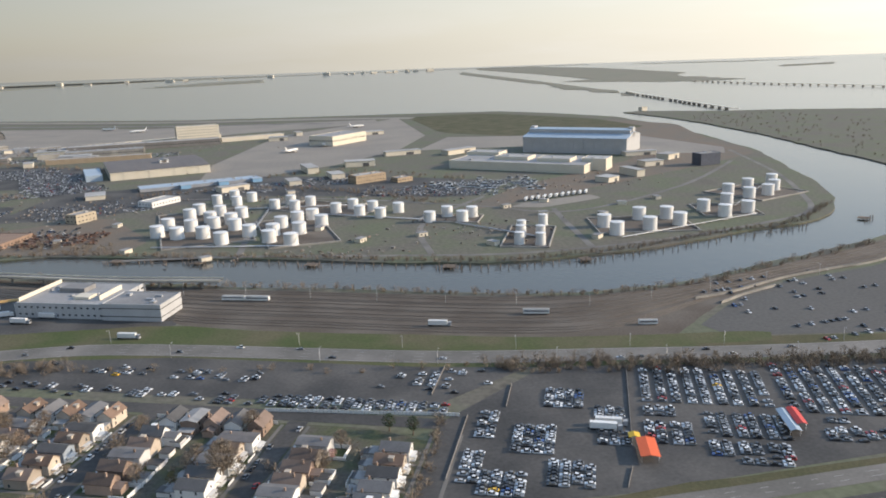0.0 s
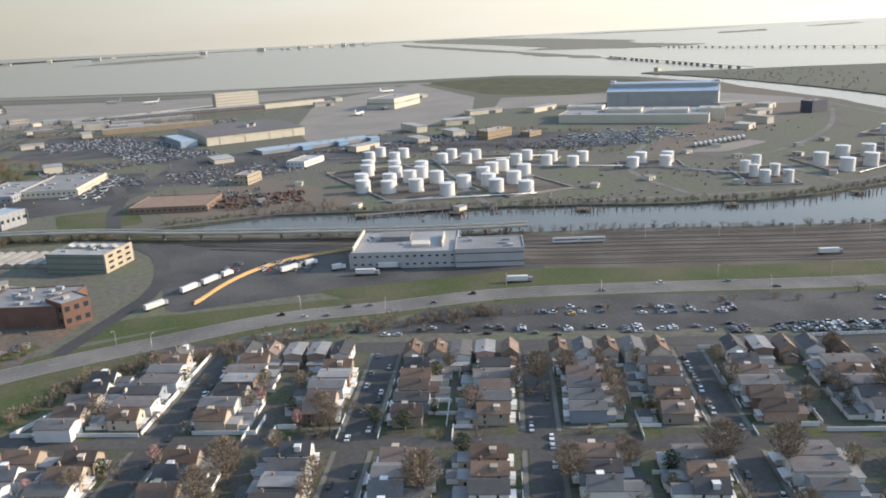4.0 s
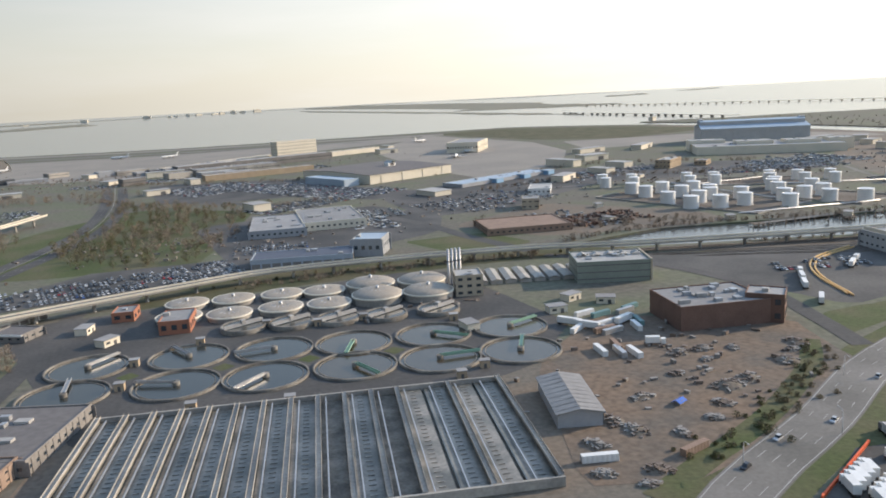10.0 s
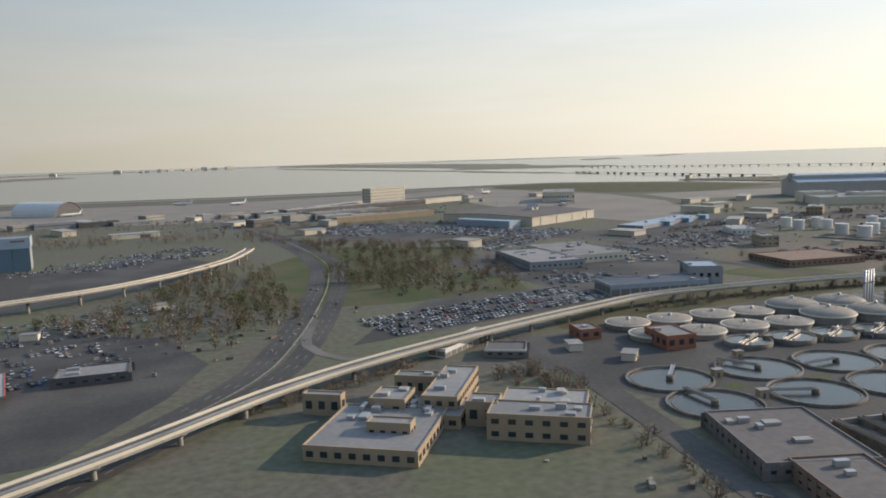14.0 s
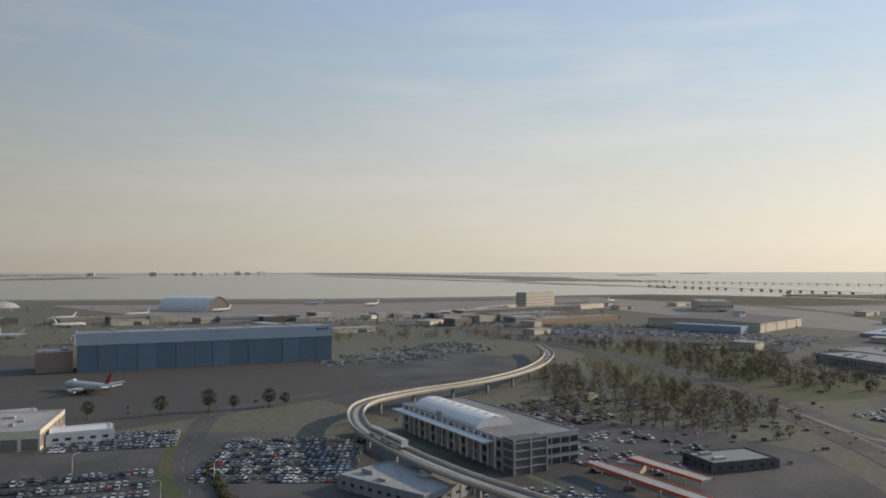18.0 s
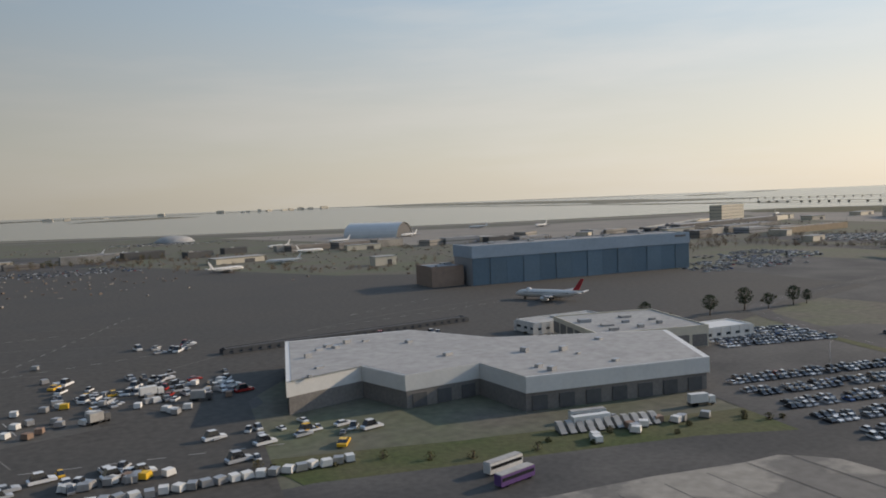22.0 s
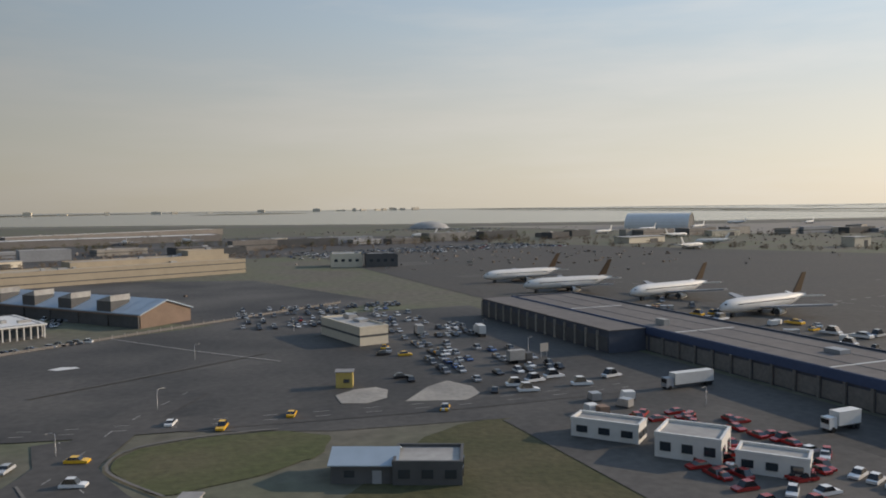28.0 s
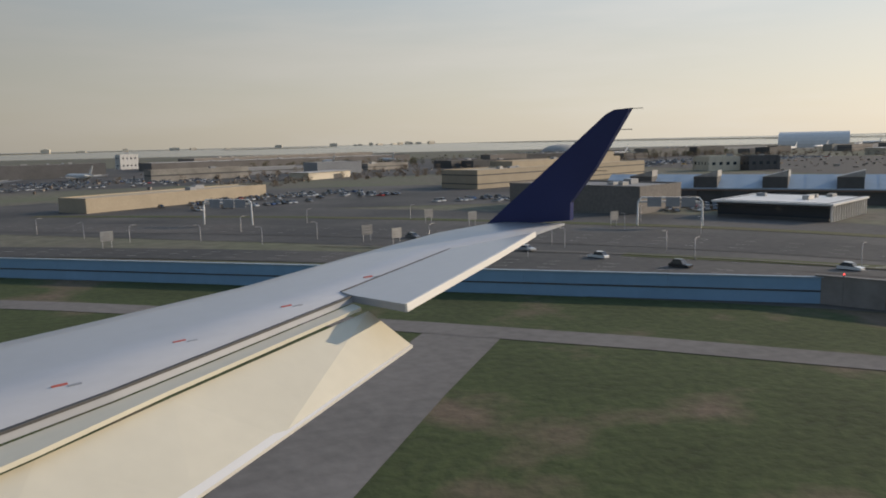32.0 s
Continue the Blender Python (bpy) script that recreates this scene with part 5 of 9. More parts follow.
def lot(cx, cy, w, d, rot, heap, fill=0.85, aisle=5.6, gap=1.28, seed=1, pair=2.6):
    """Rows of cars: pairs of rows along its own x, nose to nose, with aisles between."""
    rnd = random.Random(seed)
    c, s = math.cos(radians(rot)), math.sin(radians(rot))
    y, odd = -d / 2 + 1.2, 0
    while y < d / 2 - 1:
        x = -w / 2 + 0.8
        while x < w / 2 - 0.6:
            if rnd.random() < fill * (0.55 + 0.9 * noise.noise((x * 0.06 + seed, y * 0.06, seed))  if fill < 0.8 else fill):
                park(cx + c * x - s * y, cy + s * x + c * y, radians(rot + 90), rnd, heap)
            x += gap
        y += pair if odd == 0 else aisle
        odd = 1 - odd


def uv(u, v):
    """Places in the house grid's own directions."""
    return -60 + 0.947 * u + 0.32 * v, 197 - 0.32 * u + 0.947 * v


def uvlot(u0, u1, v0, v1, fill, aisle, pair, seed, turn=90):
    x, y = uv((u0 + u1) / 2, (v0 + v1) / 2)
    w, d = (v1 - v0, u1 - u0) if turn else (u1 - u0, v1 - v0)
    lot(x, y, w, d, -18.7 + turn, FAR_CARS, fill, aisle, 1.36, seed, pair)


# car park by the station first, so that its cars are single things
rnd = random.Random(77)
for k in range(4, 20):
    if rnd.random() < 0.8:
        park(-943 + 1.4 * k, 612 + 0.67 * k, 26 + 90, rnd, FAR_CARS)
lot(-599, 396, 50, 42, -11, None, 0.87, 6.0, 1.42, 3)
lot(-595, 441, 46, 42, -11, FAR_CARS, 0.87, 6.0, 1.42, 4)
lot(-540, 374, 34, 36, -28, FAR_CARS, 0.9, 4.8, 1.4, 5)
lot(-541, 452, 34, 42, -28, FAR_CARS, 0.88, 4.4, 1.3, 6)
lot(-572, 490, 30, 22, -14, FAR_CARS, 0.95, 4.0, 1.25, 7)
lot(-512, 390, 24, 32, -28, FAR_CARS, 0.88, 4.4, 1.3, 16)
lot(-857, 594, 16, 52, -2, None, 0.78, 5.6, 1.6, 8)
lot(-866.5, 578, 4, 12, -6, FAR_CARS, 0.8, 4.2, 2.4, 18)
lot(-868, 640, 40, 34, -5, FAR_CARS, 0.7, 6.0, 1.5, 9)
lot(-945, 700, 50, 22, 12, FAR_CARS, 0.75, 5.2, 1.4, 10)
lot(-1000, 735, 60, 30, 20, FAR_CARS, 0.7, 5.2, 1.4, 12)
lot(-932, 660, 26, 20, -15, None, 0.7, 5.2, 1.4, 13)
# storage lots: long ranks under the tree belt, tightly packed blocks before them
for k, row in enumerate([(132, 165, 19, 42, 0.97, 3.8, 3.5), (167, 200, 17, 48, 0.97, 3.8, 3.5), (202, 250, 14, 52, 0.96, 3.8, 3.5), (131, 141, 11, 17, 0.95, 2.7, 2.6), (132, 144, -3, 8, 0.97, 3.4, 2.6), (147, 165.5, 2, 15, 0.97, 3.6, 2.9),
                         (145, 164, -7, 0, 0.9, 3.6, 2.6), (151, 163, -10, -6, 0.9, 2.7, 2.7), (173, 190, 3, 11, 0.9, 3.4, 2.6), (170, 180, 12, 16, 0.7, 3, 2.6), (109, 119, 13, 25, 0.98, 2.5, 2.5), (101, 113, -11, 4, 0.98, 2.6, 2.45),
                         (92.5, 99, -5, 9, 0.95, 2.9, 2.5), (92, 98, -25, -10, 0.95, 2.6, 2.5), (97, 108, -29, -19, 0.97, 2.7, 2.5), (111, 122, -24, -13, 0.95, 2.7, 2.5), (121, 129, 9, 15, 0.95, 2.6, 2.5), (121, 130, -5, 4, 0.9, 2.7, 2.6),
                         (59, 80, 18, 34, 0.75, 5.6, 3.9), (80, 95, 18, 36, 0.7, 5.0, 3.0), (-95, 38, 5, 12, 0.66, 5.6, 3.0), (38, 86, 5, 12.5, 0.96, 3.0, 2.6), (-40, 30, 19, 27, 0.6, 5, 2.8)]):
    uvlot(*row, 30 + k)
lot(200, 243, 140, 66, 9, FAR_CARS, 0.42, 7.5, 2.6, 71, 4.6)
for x, y, w, d, rot, fill in ((-340, 412, 84, 26, 6, 0.85), (-280, 440, 30, 18, -14, 0.8), (-215, 570, 110, 26, 25, 0.85), (-225, 500, 26, 50, 80, 0.8), (-150, 500, 70, 50, 20, 0.5), (-30, 560, 110, 40, 22, 0.6), (60, 500, 90, 36, -15, 0.7),
                              (-262, 690, 66, 60, 22, 0.8), (-215, 630, 46, 90, 20, 0.85), (-60, 560, 110, 12, 18, 0.7), (-400, 640, 60, 50, 10, 0.6), (-300, 790, 110, 30, 12, 0.7), (-180, 790, 60, 30, 12, 0.5), (-140, 300, 30, 16, -20, 0.5), (-150, 420, 30, 50, 0, 0.4),
                              (-450, 470, 60, 40, 10, 0.55), (-470, 420, 40, 40, 10, 0.6), (-445, 620, 60, 40, -5, 0.6), (-620, 1180, 120, 30, -20, 0.5), (-760, 860, 160, 50, 10, 0.4), (-1060, 860, 120, 60, 15, 0.5)):
    lot(x, y, w, d, rot, FAR_CARS, fill, 5.0, 1.5, int(abs(x * y)) % 97)
# white vans and yellow cabs round the taxi yard's islands
rnd = random.Random(91)
for x, y in ((-863, 561.7), (-863, 558.5), (-856, 564), (-855, 558.5), (-848.6, 561), (-859.5, 563)):
    FAR_CARS.add(x, y, radians(rnd.uniform(-20, 10)), 0, 0.3, 1.25)
for x, y in ((-875, 573), (-874.5, 570.7), (-866.3, 567), (-870, 595.2), (-870.4, 592.4), (-867, 560), (-876, 555), (-872, 590), (-869, 588)):
    FAR_CARS.add(x, y, radians(rnd.choice((60, 80, -10))), rnd.choice((6, 1, 6, 3)), 0.1)
# traffic
rnd = random.Random(5)
for line, off in ((HIGHWAY, 2.4), (HIGHWAY, -2.4)):
    pts = curve_line(line, 6)
    for i in range(6, len(pts) - 1):
        if rnd.random() < 0.14:
            d = Vector(pts[i + 1]) - Vector(pts[i])
            nn = Vector((-d.y, d.x)).normalized() * (off + rnd.uniform(-0.8, 0.8))
            park(pts[i][0] + nn.x, pts[i][1] + nn.y, math.atan2(d.y, d.x), rnd, FAR_CARS, 0.07)
for u in (-94, -59, -24, 11.4, 50.6):
    for k in range(26):
        if rnd.random() < 0.6:
            x, y = uv(u + rnd.choice((-1.8, 1.8)), -6 - 3.2 * k)
            park(x, y, radians(71), rnd, FAR_CARS)
for x, y in ((-906, 562), (-901, 558), (-915, 545), (-915, 552), (-921, 552), (-893, 560), (-876, 555), (-942, 545), (-950, 571)):
    park(x, y, radians(rnd.choice((-20, 70))), rnd, None, 0.07, rnd.choice((6, 6, 1, 0)))
for k in range(9):
    x, y = -962 + rnd.uniform(-5, 5) - k * 4.6, 570 + k * 9.5
    park(x, y, radians(110), rnd, FAR_CARS)
for k in range(64):
    x, y = -857 + rnd.uniform(-8, 8), 528 + rnd.uniform(-14, 16)
    park(x, y, radians(rnd.choice((-5, 85, 40))), rnd, FAR_CARS, 0.05, rnd.choice((5, 5, 5, 0)))
for k in range(6):
    park(-852.5 + 0.3 * k, 519 - 1.5 * k, radians(20), rnd, None, 0.05, 0)
FAR_CARS.put("parked_vehicles", "hundreds of small parked cars in dense rows, white, silver and dark", "cars")

# ---- houses and their streets ----
STREETS = (-98, -59, -24, 11.4, 50.6)
patch("yard_ground", [uv(-112, -3), uv(88, -3), uv(88, -70), uv(60, -95), uv(-146, -95), uv(-141, -52), uv(-131, -44), uv(-122, -16)], 0.02, M_YARD, "worn brown yards and lawns between houses", "yard")
road("street", [uv(-125, 1), uv(-60, 0), uv(20, 1), uv(90, 1)], 5.5, 0.05, M_ROADK, "grey residential street behind the lots")
road("street", [uv(-140, -46), uv(-100, -45.5), uv(0, -45.5), uv(92, -45.5)], 5, 0.055, M_ROADK, "grey residential cross street")
for u in STREETS + (88,):
    road("street", [uv(u, -2), uv(u, -50), uv(u, -95)], 5, 0.06, M_ROADK, "narrow residential street lined with parked cars")
    for s in (-3.4, 3.4):
        for v0, v1 in ((-4, -42), (-49, -95)):
            road("pavement", [uv(u + s, v0), uv(u + s, v1)], 0.9, 0.08, M_ROAD, "pale concrete pavement beside the street", "pavement")


def house(w, d, h, rise, wall, roof, label, wing=None, dormer=False, awning=None):
    th = thing("house", label, "house", group="row houses")
    g = Geo().box(0, 0, 0, w, d, h)
    for ex in (-w / 2, w / 2):
        g.face([(ex, -d / 2, h), (ex, d / 2, h), (ex, 0, h + rise)])
    part("wall", g, wall, th)
    roof_part = part("roof", Geo().gable(0, 0, h, w, d, rise, 0.22, 0.12), roof, th)
    part("chimney", Geo().box(-w * 0.25, d * 0.15, h + rise * 0.5, 0.35, 0.35, rise * 0.5 + 0.6), M_SIDING2, roof_part)
    pane = Geo().box(0, 0, 0, 0.42, 0.06, 0.62).box(0, 0.01, -0.06, 0.56, 0.08, 0.06).mesh("window", M_GLASS)
    for z in (0.5, 1.75):
        if z + 0.7 < h:
            for k in (-0.28, 0.22) if z > 1 else (-0.28,):
                part("window", pane, None, th).location = (k * w, -d / 2 - 0.02, z)
            if z > 1:
                part("window", pane, None, th).matrix_basis = pose(w / 2 + 0.02, 0.2 * d, z, 0, 0, 90)
    if wing:
        ww, wd, wh, flat = wing
        g = Geo().box(-w / 2 - ww / 2 + 0.02, 0, 0, ww, wd, wh)
        rear = part("rear_wing", g, wall, th)
        if flat:
            part("wing_roof", Geo().box(-w / 2 - ww / 2 - 0.1, 0, wh + 0.004, ww + 0.2, wd + 0.3, 0.12), M_ROOFG, rear)
        else:
            part("wing_roof", Geo().gable(-w / 2 - ww / 2 - 0.1, 0, wh, ww + 0.1, wd, 0.6, 0.15, 0.1), roof, rear)
        part("window", pane, None, rear).location = (-w / 2 - ww / 2, -wd / 2 - 0.02, 0.4)
    if dormer:
        part("dormer", Geo().box(0.1 * w, -d * 0.27, h + rise * 0.25, 1.1, 1.0, rise * 0.62).box(0.1 * w, -d * 0.27, h + rise * 0.87, 1.3, 1.2, 0.1), wall, roof_part)
    if awning:
        part("awning", Geo().box(w / 2 + 1.35, 0, 1.0, 0.6, d * 0.7, 0.07), awning, th)
    part("porch", Geo().box(w / 2 + 0.55, 0, 0, 1.1, d * 0.6, 0.25).box(w / 2 + 0.55, 0, 1.15, 1.2, d * 0.66, 0.12).tube((w / 2 + 1, -d * 0.27, 0.2), (w / 2 + 1, -d * 0.27, 1.2), 0.06).tube((w / 2 + 1, d * 0.27, 0.2), (w / 2 + 1, d * 0.27, 1.2), 0.06), M_SIDING, th)
    return th


KINDS = [house(6.5, 4.2, 2.7, 1.2, M_SIDING, M_SHINGLE, "pale-sided two-storey house with a dark pitched roof", (2.6, 3.2, 1.5, True)), house(6.0, 3.8, 2.5, 1.5, M_SIDING2, M_SHINGLE_R, "brick two-storey house with a brown pitched roof", (2.0, 2.8, 1.6, False)),
         house(7.4, 4.4, 2.9, 0.7, M_SIDING, M_SHINGLE, "wide pale house with a low dark roof", None, False, M_ROOFW), house(5.4, 3.8, 2.6, 1.6, M_SIDING, M_SHINGLE, "pale narrow house with a steep grey roof", (3.2, 3.0, 2.2, False), True),
         house(6.8, 4.2, 3.0, 0.35, M_SIDING2, M_ROOFG, "flat-topped brown house in a row", (2.2, 3.6, 1.4, True)), house(6.2, 4.0, 2.6, 1.4, M_SIDING_T, M_SHINGLE_O, "tan house with a rust-coloured pitched roof", (2.4, 3.0, 1.5, True), True),
         house(7.0, 4.0, 2.8, 0.9, M_SIDING_B, M_SHINGLE, "blue-grey house with a low dark roof", (1.8, 3.0, 1.4, True)), house(8.6, 4.4, 2.7, 0.3, M_SIDING, M_ROOFD, "long white flat-roofed house behind a walled yard", (2.6, 3.8, 1.3, True), False, M_WHITE),
         house(5.8, 4.4, 2.4, 1.5, M_SIDING_T, M_SHINGLE_R, "tan bungalow with a brown gabled roof", None, True, M_SIDING2)]
rnd = random.Random(21)
placed = set()


def put_house(x, y, rot):
    k = rnd.choices(range(9), (4, 3, 3, 3, 2, 3, 2, 2, 2))[0]
    m = pose(x, y, 0, 0, 0, rot)
    if k in placed:
        copy_thing(KINDS[k], m)
    else:
        KINDS[k].matrix_basis = m
        placed.add(k)


YARD_TREES, garages = [], []
for u in STREETS + (88,):
    for s in (-1, 1):
        if u == 88 and s == 1:
            continue
        v = -16.0 if u > -90 else -12
        while v > (-92 if u < -40 else -68):
            if not (-51 < v < -40) and not (u == 88 and v > -16):
                x, y = uv(u + s * 9.2 + rnd.uniform(-0.5, 0.5), v)
                put_house(x, y, -18.7 + (180 if s > 0 else 0) + rnd.uniform(-1, 1))
                if rnd.random() < 0.72:
                    garages.append(uv(u + s * 15.2 + rnd.uniform(-0.5, 0.5), v + rnd.uniform(-1, 1)))
                if rnd.random() < 0.45:
                    YARD_TREES.append(uv(u + s * (14 + rnd.uniform(-1, 2)), v + 2.6))
                elif rnd.random() < 0.2:
                    YARD_TREES.append(uv(u + s * 4.4, v + 2.6))
            v -= 5.0 + rnd.uniform(0, 0.7)
for k in range(14):
    u, v = (-119.5, -21.5 - 5.4 * k) if k < 5 else (-127 if k < 10 else -119, -55 - 5.6 * ((k - 5) % 5))
    x, y = uv(u + rnd.uniform(-0.6, 0.6), v)
    put_house(x, y, -18.7 + (180 if k < 5 or k > 9 else 0) + rnd.uniform(-1, 1))
road("street", [uv(-136, -49), uv(-137, -70), uv(-138, -95)], 4, 0.06, M_ROADK, "narrow residential street lined with parked cars")
for k in range(30):
    u = -108 + 5.6 * k
    if all(abs(u - q) > 5.5 for q in STREETS) and u < 82:
        x, y = uv(u, -7.6)
        put_house(x, y, 71.3 + 180 * 0)
shed = thing("garage", "small pale yard garage with a flat roof", "garage", group="yard garages")
part("wall", Geo().box(0, 0, 0, 2.4, 3.0, 1.2), M_SIDING, shed)
part("roof", Geo().box(0, 0, 1.21, 2.7, 3.3, 0.12), M_SHINGLE, shed)
part("door", Geo().box(1.22, 0, 0, 0.06, 2.2, 0.95), M_WHITE, shed)
shed.matrix_basis = pose(*garages[0], 0, 0, 0, -18.7)
for x, y in garages[1:]:
    copy_thing(shed, pose(x, y, 0, 0, 0, -18.7 + rnd.choice((0, 90, 180))))
fence_lengths, lawns, slabs, drives = Geo(), Geo(), Geo(), Geo()


def fence_between(a, b, h):
    (x0, y0), (x1, y1) = uv(*a), uv(*b)
    fence_lengths.box((x0 + x1) / 2, (y0 + y1) / 2, 0.02, math.hypot(x1 - x0, y1 - y0), 0.12, h, math.atan2(y1 - y0, x1 - x0))


def yard_sheet(g, u, v, w, d, z):
    x, y = uv(u, v)
    g.box(x, y, 0.01, w, d, z, radians(-18.7))


tops = {u: (-92 if u < -40 else -68) for u in STREETS + (88,)}
for u in STREETS + (88,):
    for s in (-1, 1):
        if u == 88 and s == 1:
            continue
        v = -13.4
        while v > tops[u]:
            if not (-52 < v < -41):
                if rnd.random() < 0.62:
                    fence_between((u + s * 12.8, v), (u + s * (17.0 + rnd.uniform(-1, 0.6)), v), rnd.uniform(0.7, 1.0))
                if rnd.random() < 0.4:
                    fence_between((u + s * 16.8, v), (u + s * 16.8, v - 5), rnd.uniform(0.7, 1.0))
                if rnd.random() < 0.5:
                    fence_between((u + s * 4.0, v), (u + s * 4.0, v - rnd.uniform(2.5, 4.6)), rnd.uniform(0.35, 0.55))
                roll = rnd.random()
                if roll < 0.45:
                    yard_sheet(lawns, u + s * 14.9, v - 2.4, 3.6, 3.6, 0.055 + 0.01 * rnd.random())
                elif roll < 0.7:
                    yard_sheet(slabs, u + s * 14.9, v - 2.4, 3.8, 3.4, 0.05 + 0.01 * rnd.random())
                if rnd.random() < 0.35:
                    yard_sheet(drives, u + s * 9.4, v + 0.02, 10.4, 0.9, 0.045)
                if rnd.random() < 0.5:
                    yard_sheet(lawns, u + s * 4.7, v - 2.4, 1.3, 3.4, 0.05)
            v -= 5.4
for a, b in (((-129, -43.4), (-124.2, -31.2)), ((-124.2, -31.2), (-119, -25.6)), ((-119, -25.6), (-112.6, -8.4)), ((-112.6, -8.4), (-107, -4)), ((-129, -43.4), (-123.7, -43.2)), ((-122.6, -43.2), (-102.4, -43.4)), ((-102.2, -4), (-102.2, -42.8)), ((-124, -36), (-115, -36)), ((-120, -29), (-113, -29)),
             ((-92, -42.6), (-79.2, -42.6)), ((-79.2, -42.6), (-79.2, -36)), ((40, -42.4), (28, -42.4)), ((46, -3.8), (14, -3.8))):
    fence_between(a, b, 0.9)
# board fence along the strip lot
for k in range(52):
    u = 40 + 0.95 * k
    fence_between((u, 2.6 + 0.06 * k), (u + 0.8, 2.65 + 0.06 * k), 0.9)
solid_fences = fence_lengths
fence_lengths = Geo()
for a, b in (((91.2, 6), (91.2, -24)), ((100, 12), (100, 26)), ((130.3, 38), (130, -3)), ((129.6, -14), (128.4, -22)), ((80, 17), (80, 36))):
    fence_between(a, b, 0.5)
solid("lot_fences", fence_lengths, M_DIMWALL, "low weathered fences between the storage lots", "fence", "stuff")
fence_lengths = solid_fences
solid("yard_lawns", lawns, M_LAWN, "small green lawns in yards and front gardens", "lawn", "stuff")
solid("yard_slabs", slabs, M_CONC, "pale concrete paving in back yards", "paving", "stuff")
solid("driveways", drives, M_ROAD, "narrow concrete drives between the houses", "driveway", "stuff")
solid("yard_fences", fence_lengths, M_SIDING, "pale board fences between the back yards", "fence", "stuff")


# ---- trees ----
def foliage(g, x, y, z, r, h, count, rnd, size, bare=False):
    """Loose crown of many small tilted leaf clumps with gaps, or of slender twigs pointing up and out."""
    for _ in range(count):
        a, q = rnd.uniform(0, 2 * math.pi), math.sqrt(rnd.random())
        t = rnd.uniform(-1, 1)
        rr = r * q * math.sqrt(max(0.05, 1 - t * t)) * rnd.uniform(0.7, 1.15)
        c = Vector((x + rr * math.cos(a), y + rr * math.sin(a), z + h * t))
        if bare:
            p = Vector((math.cos(a) * q + rnd.uniform(-0.6, 0.6), math.sin(a) * q + rnd.uniform(-0.6, 0.6), rnd.uniform(0.2, 1.3))).normalized()
            w = p.cross(Vector((rnd.uniform(-1, 1), rnd.uniform(-1, 1), rnd.uniform(-1, 1)))).normalized()
            s = size * rnd.uniform(0.7, 1.6)
            g.face([tuple(c - p * s * 1.3), tuple(c + w * s * 0.17), tuple(c + p * s * 1.5), tuple(c - w * s * 0.15)])
            continue
        p, w = Vector((rnd.uniform(-1, 1), rnd.uniform(-1, 1), rnd.uniform(-0.8, 0.8))).normalized(), Vector((rnd.uniform(-1, 1), rnd.uniform(-1, 1), rnd.uniform(-1, 1))).normalized()
        s = size * rnd.uniform(0.6, 1.4)
        g.face([tuple(c - p * s - w * s * 0.5), tuple(c + p * s * 0.9 - w * s * 0.4), tuple(c + p * s * 0.7 + w * s * 0.7), tuple(c - p * s * 0.6 + w * s * 0.6)])


def limbs(g, x, y, h, rnd, r=0.16):
    top = (x + rnd.uniform(-0.2, 0.2), y + rnd.uniform(-0.2, 0.2), h * 0.5)
    g.tube((x, y, 0), top, r, 6, r * 0.6)
    for _ in range(6):
        a, o = rnd.uniform(0, 2 * math.pi), rnd.uniform(0.3, 0.55) * h
        mid = (top[0] + math.cos(a) * o * 0.5, top[1] + math.sin(a) * o * 0.5, h * rnd.uniform(0.6, 0.75))
        g.tube(top, mid, r * 0.5, 4, r * 0.3)
        g.tube(mid, (mid[0] + math.cos(a + 0.4) * o * 0.35, mid[1] + math.sin(a + 0.4) * o * 0.35, h * rnd.uniform(0.85, 1.0)), r * 0.3, 3, 0.02)


def tree(h, crown, label, count, size, seed):
    rnd = random.Random(seed)
    th = thing("tree", label, "tree", group="yard trees")
    g = Geo()
    limbs(g, 0, 0, h, rnd)
    part("trunk", g, M_BARK, th)
    g = Geo()
    foliage(g, 0, 0, h * 0.66, h * 0.42, h * 0.36, count // 2 if crown is M_TWIG else count, rnd, size, crown is M_TWIG)
    part("crown", g, crown, th)
    return th


M_BLOSSOM = mat("pink_blossom", (0.45, 0.27, 0.24), 0.9, var=0.3, coarse=0.5, fine=3)
rnd = random.Random(8)
SORTS = [tree(4.6, M_TWIG, "bare brown street tree among the houses", 1000, 0.25, 1), tree(3.6, M_LEAF, "small tree in early leaf behind a house", 620, 0.12, 2), tree(5.6, M_TWIG, "tall leafless tree beside a yard", 1300, 0.27, 3), tree(3.8, M_CONIFER, "dark evergreen in a back yard", 700, 0.13, 4), tree(3.0, M_BLOSSOM, "small pink blossoming tree beside a house", 560, 0.11, 5),
         tree(8.0, M_TWIG, "large bare spreading street tree over the pavement", 3600, 0.3, 6)]
for k, (x, y) in enumerate(YARD_TREES):
    m = pose(x, y, 0, 0, 0, k * 53) @ Matrix.Scale(rnd.uniform(0.85, 1.2), 4)
    if k < 5:
        SORTS[k].matrix_basis = pose(x, y, 0, 0, 0, k * 53)
    else:
        copy_thing(SORTS[4] if k % 22 == 5 else SORTS[rnd.choices(range(4), (4, 2, 4, 2))[0]], m)
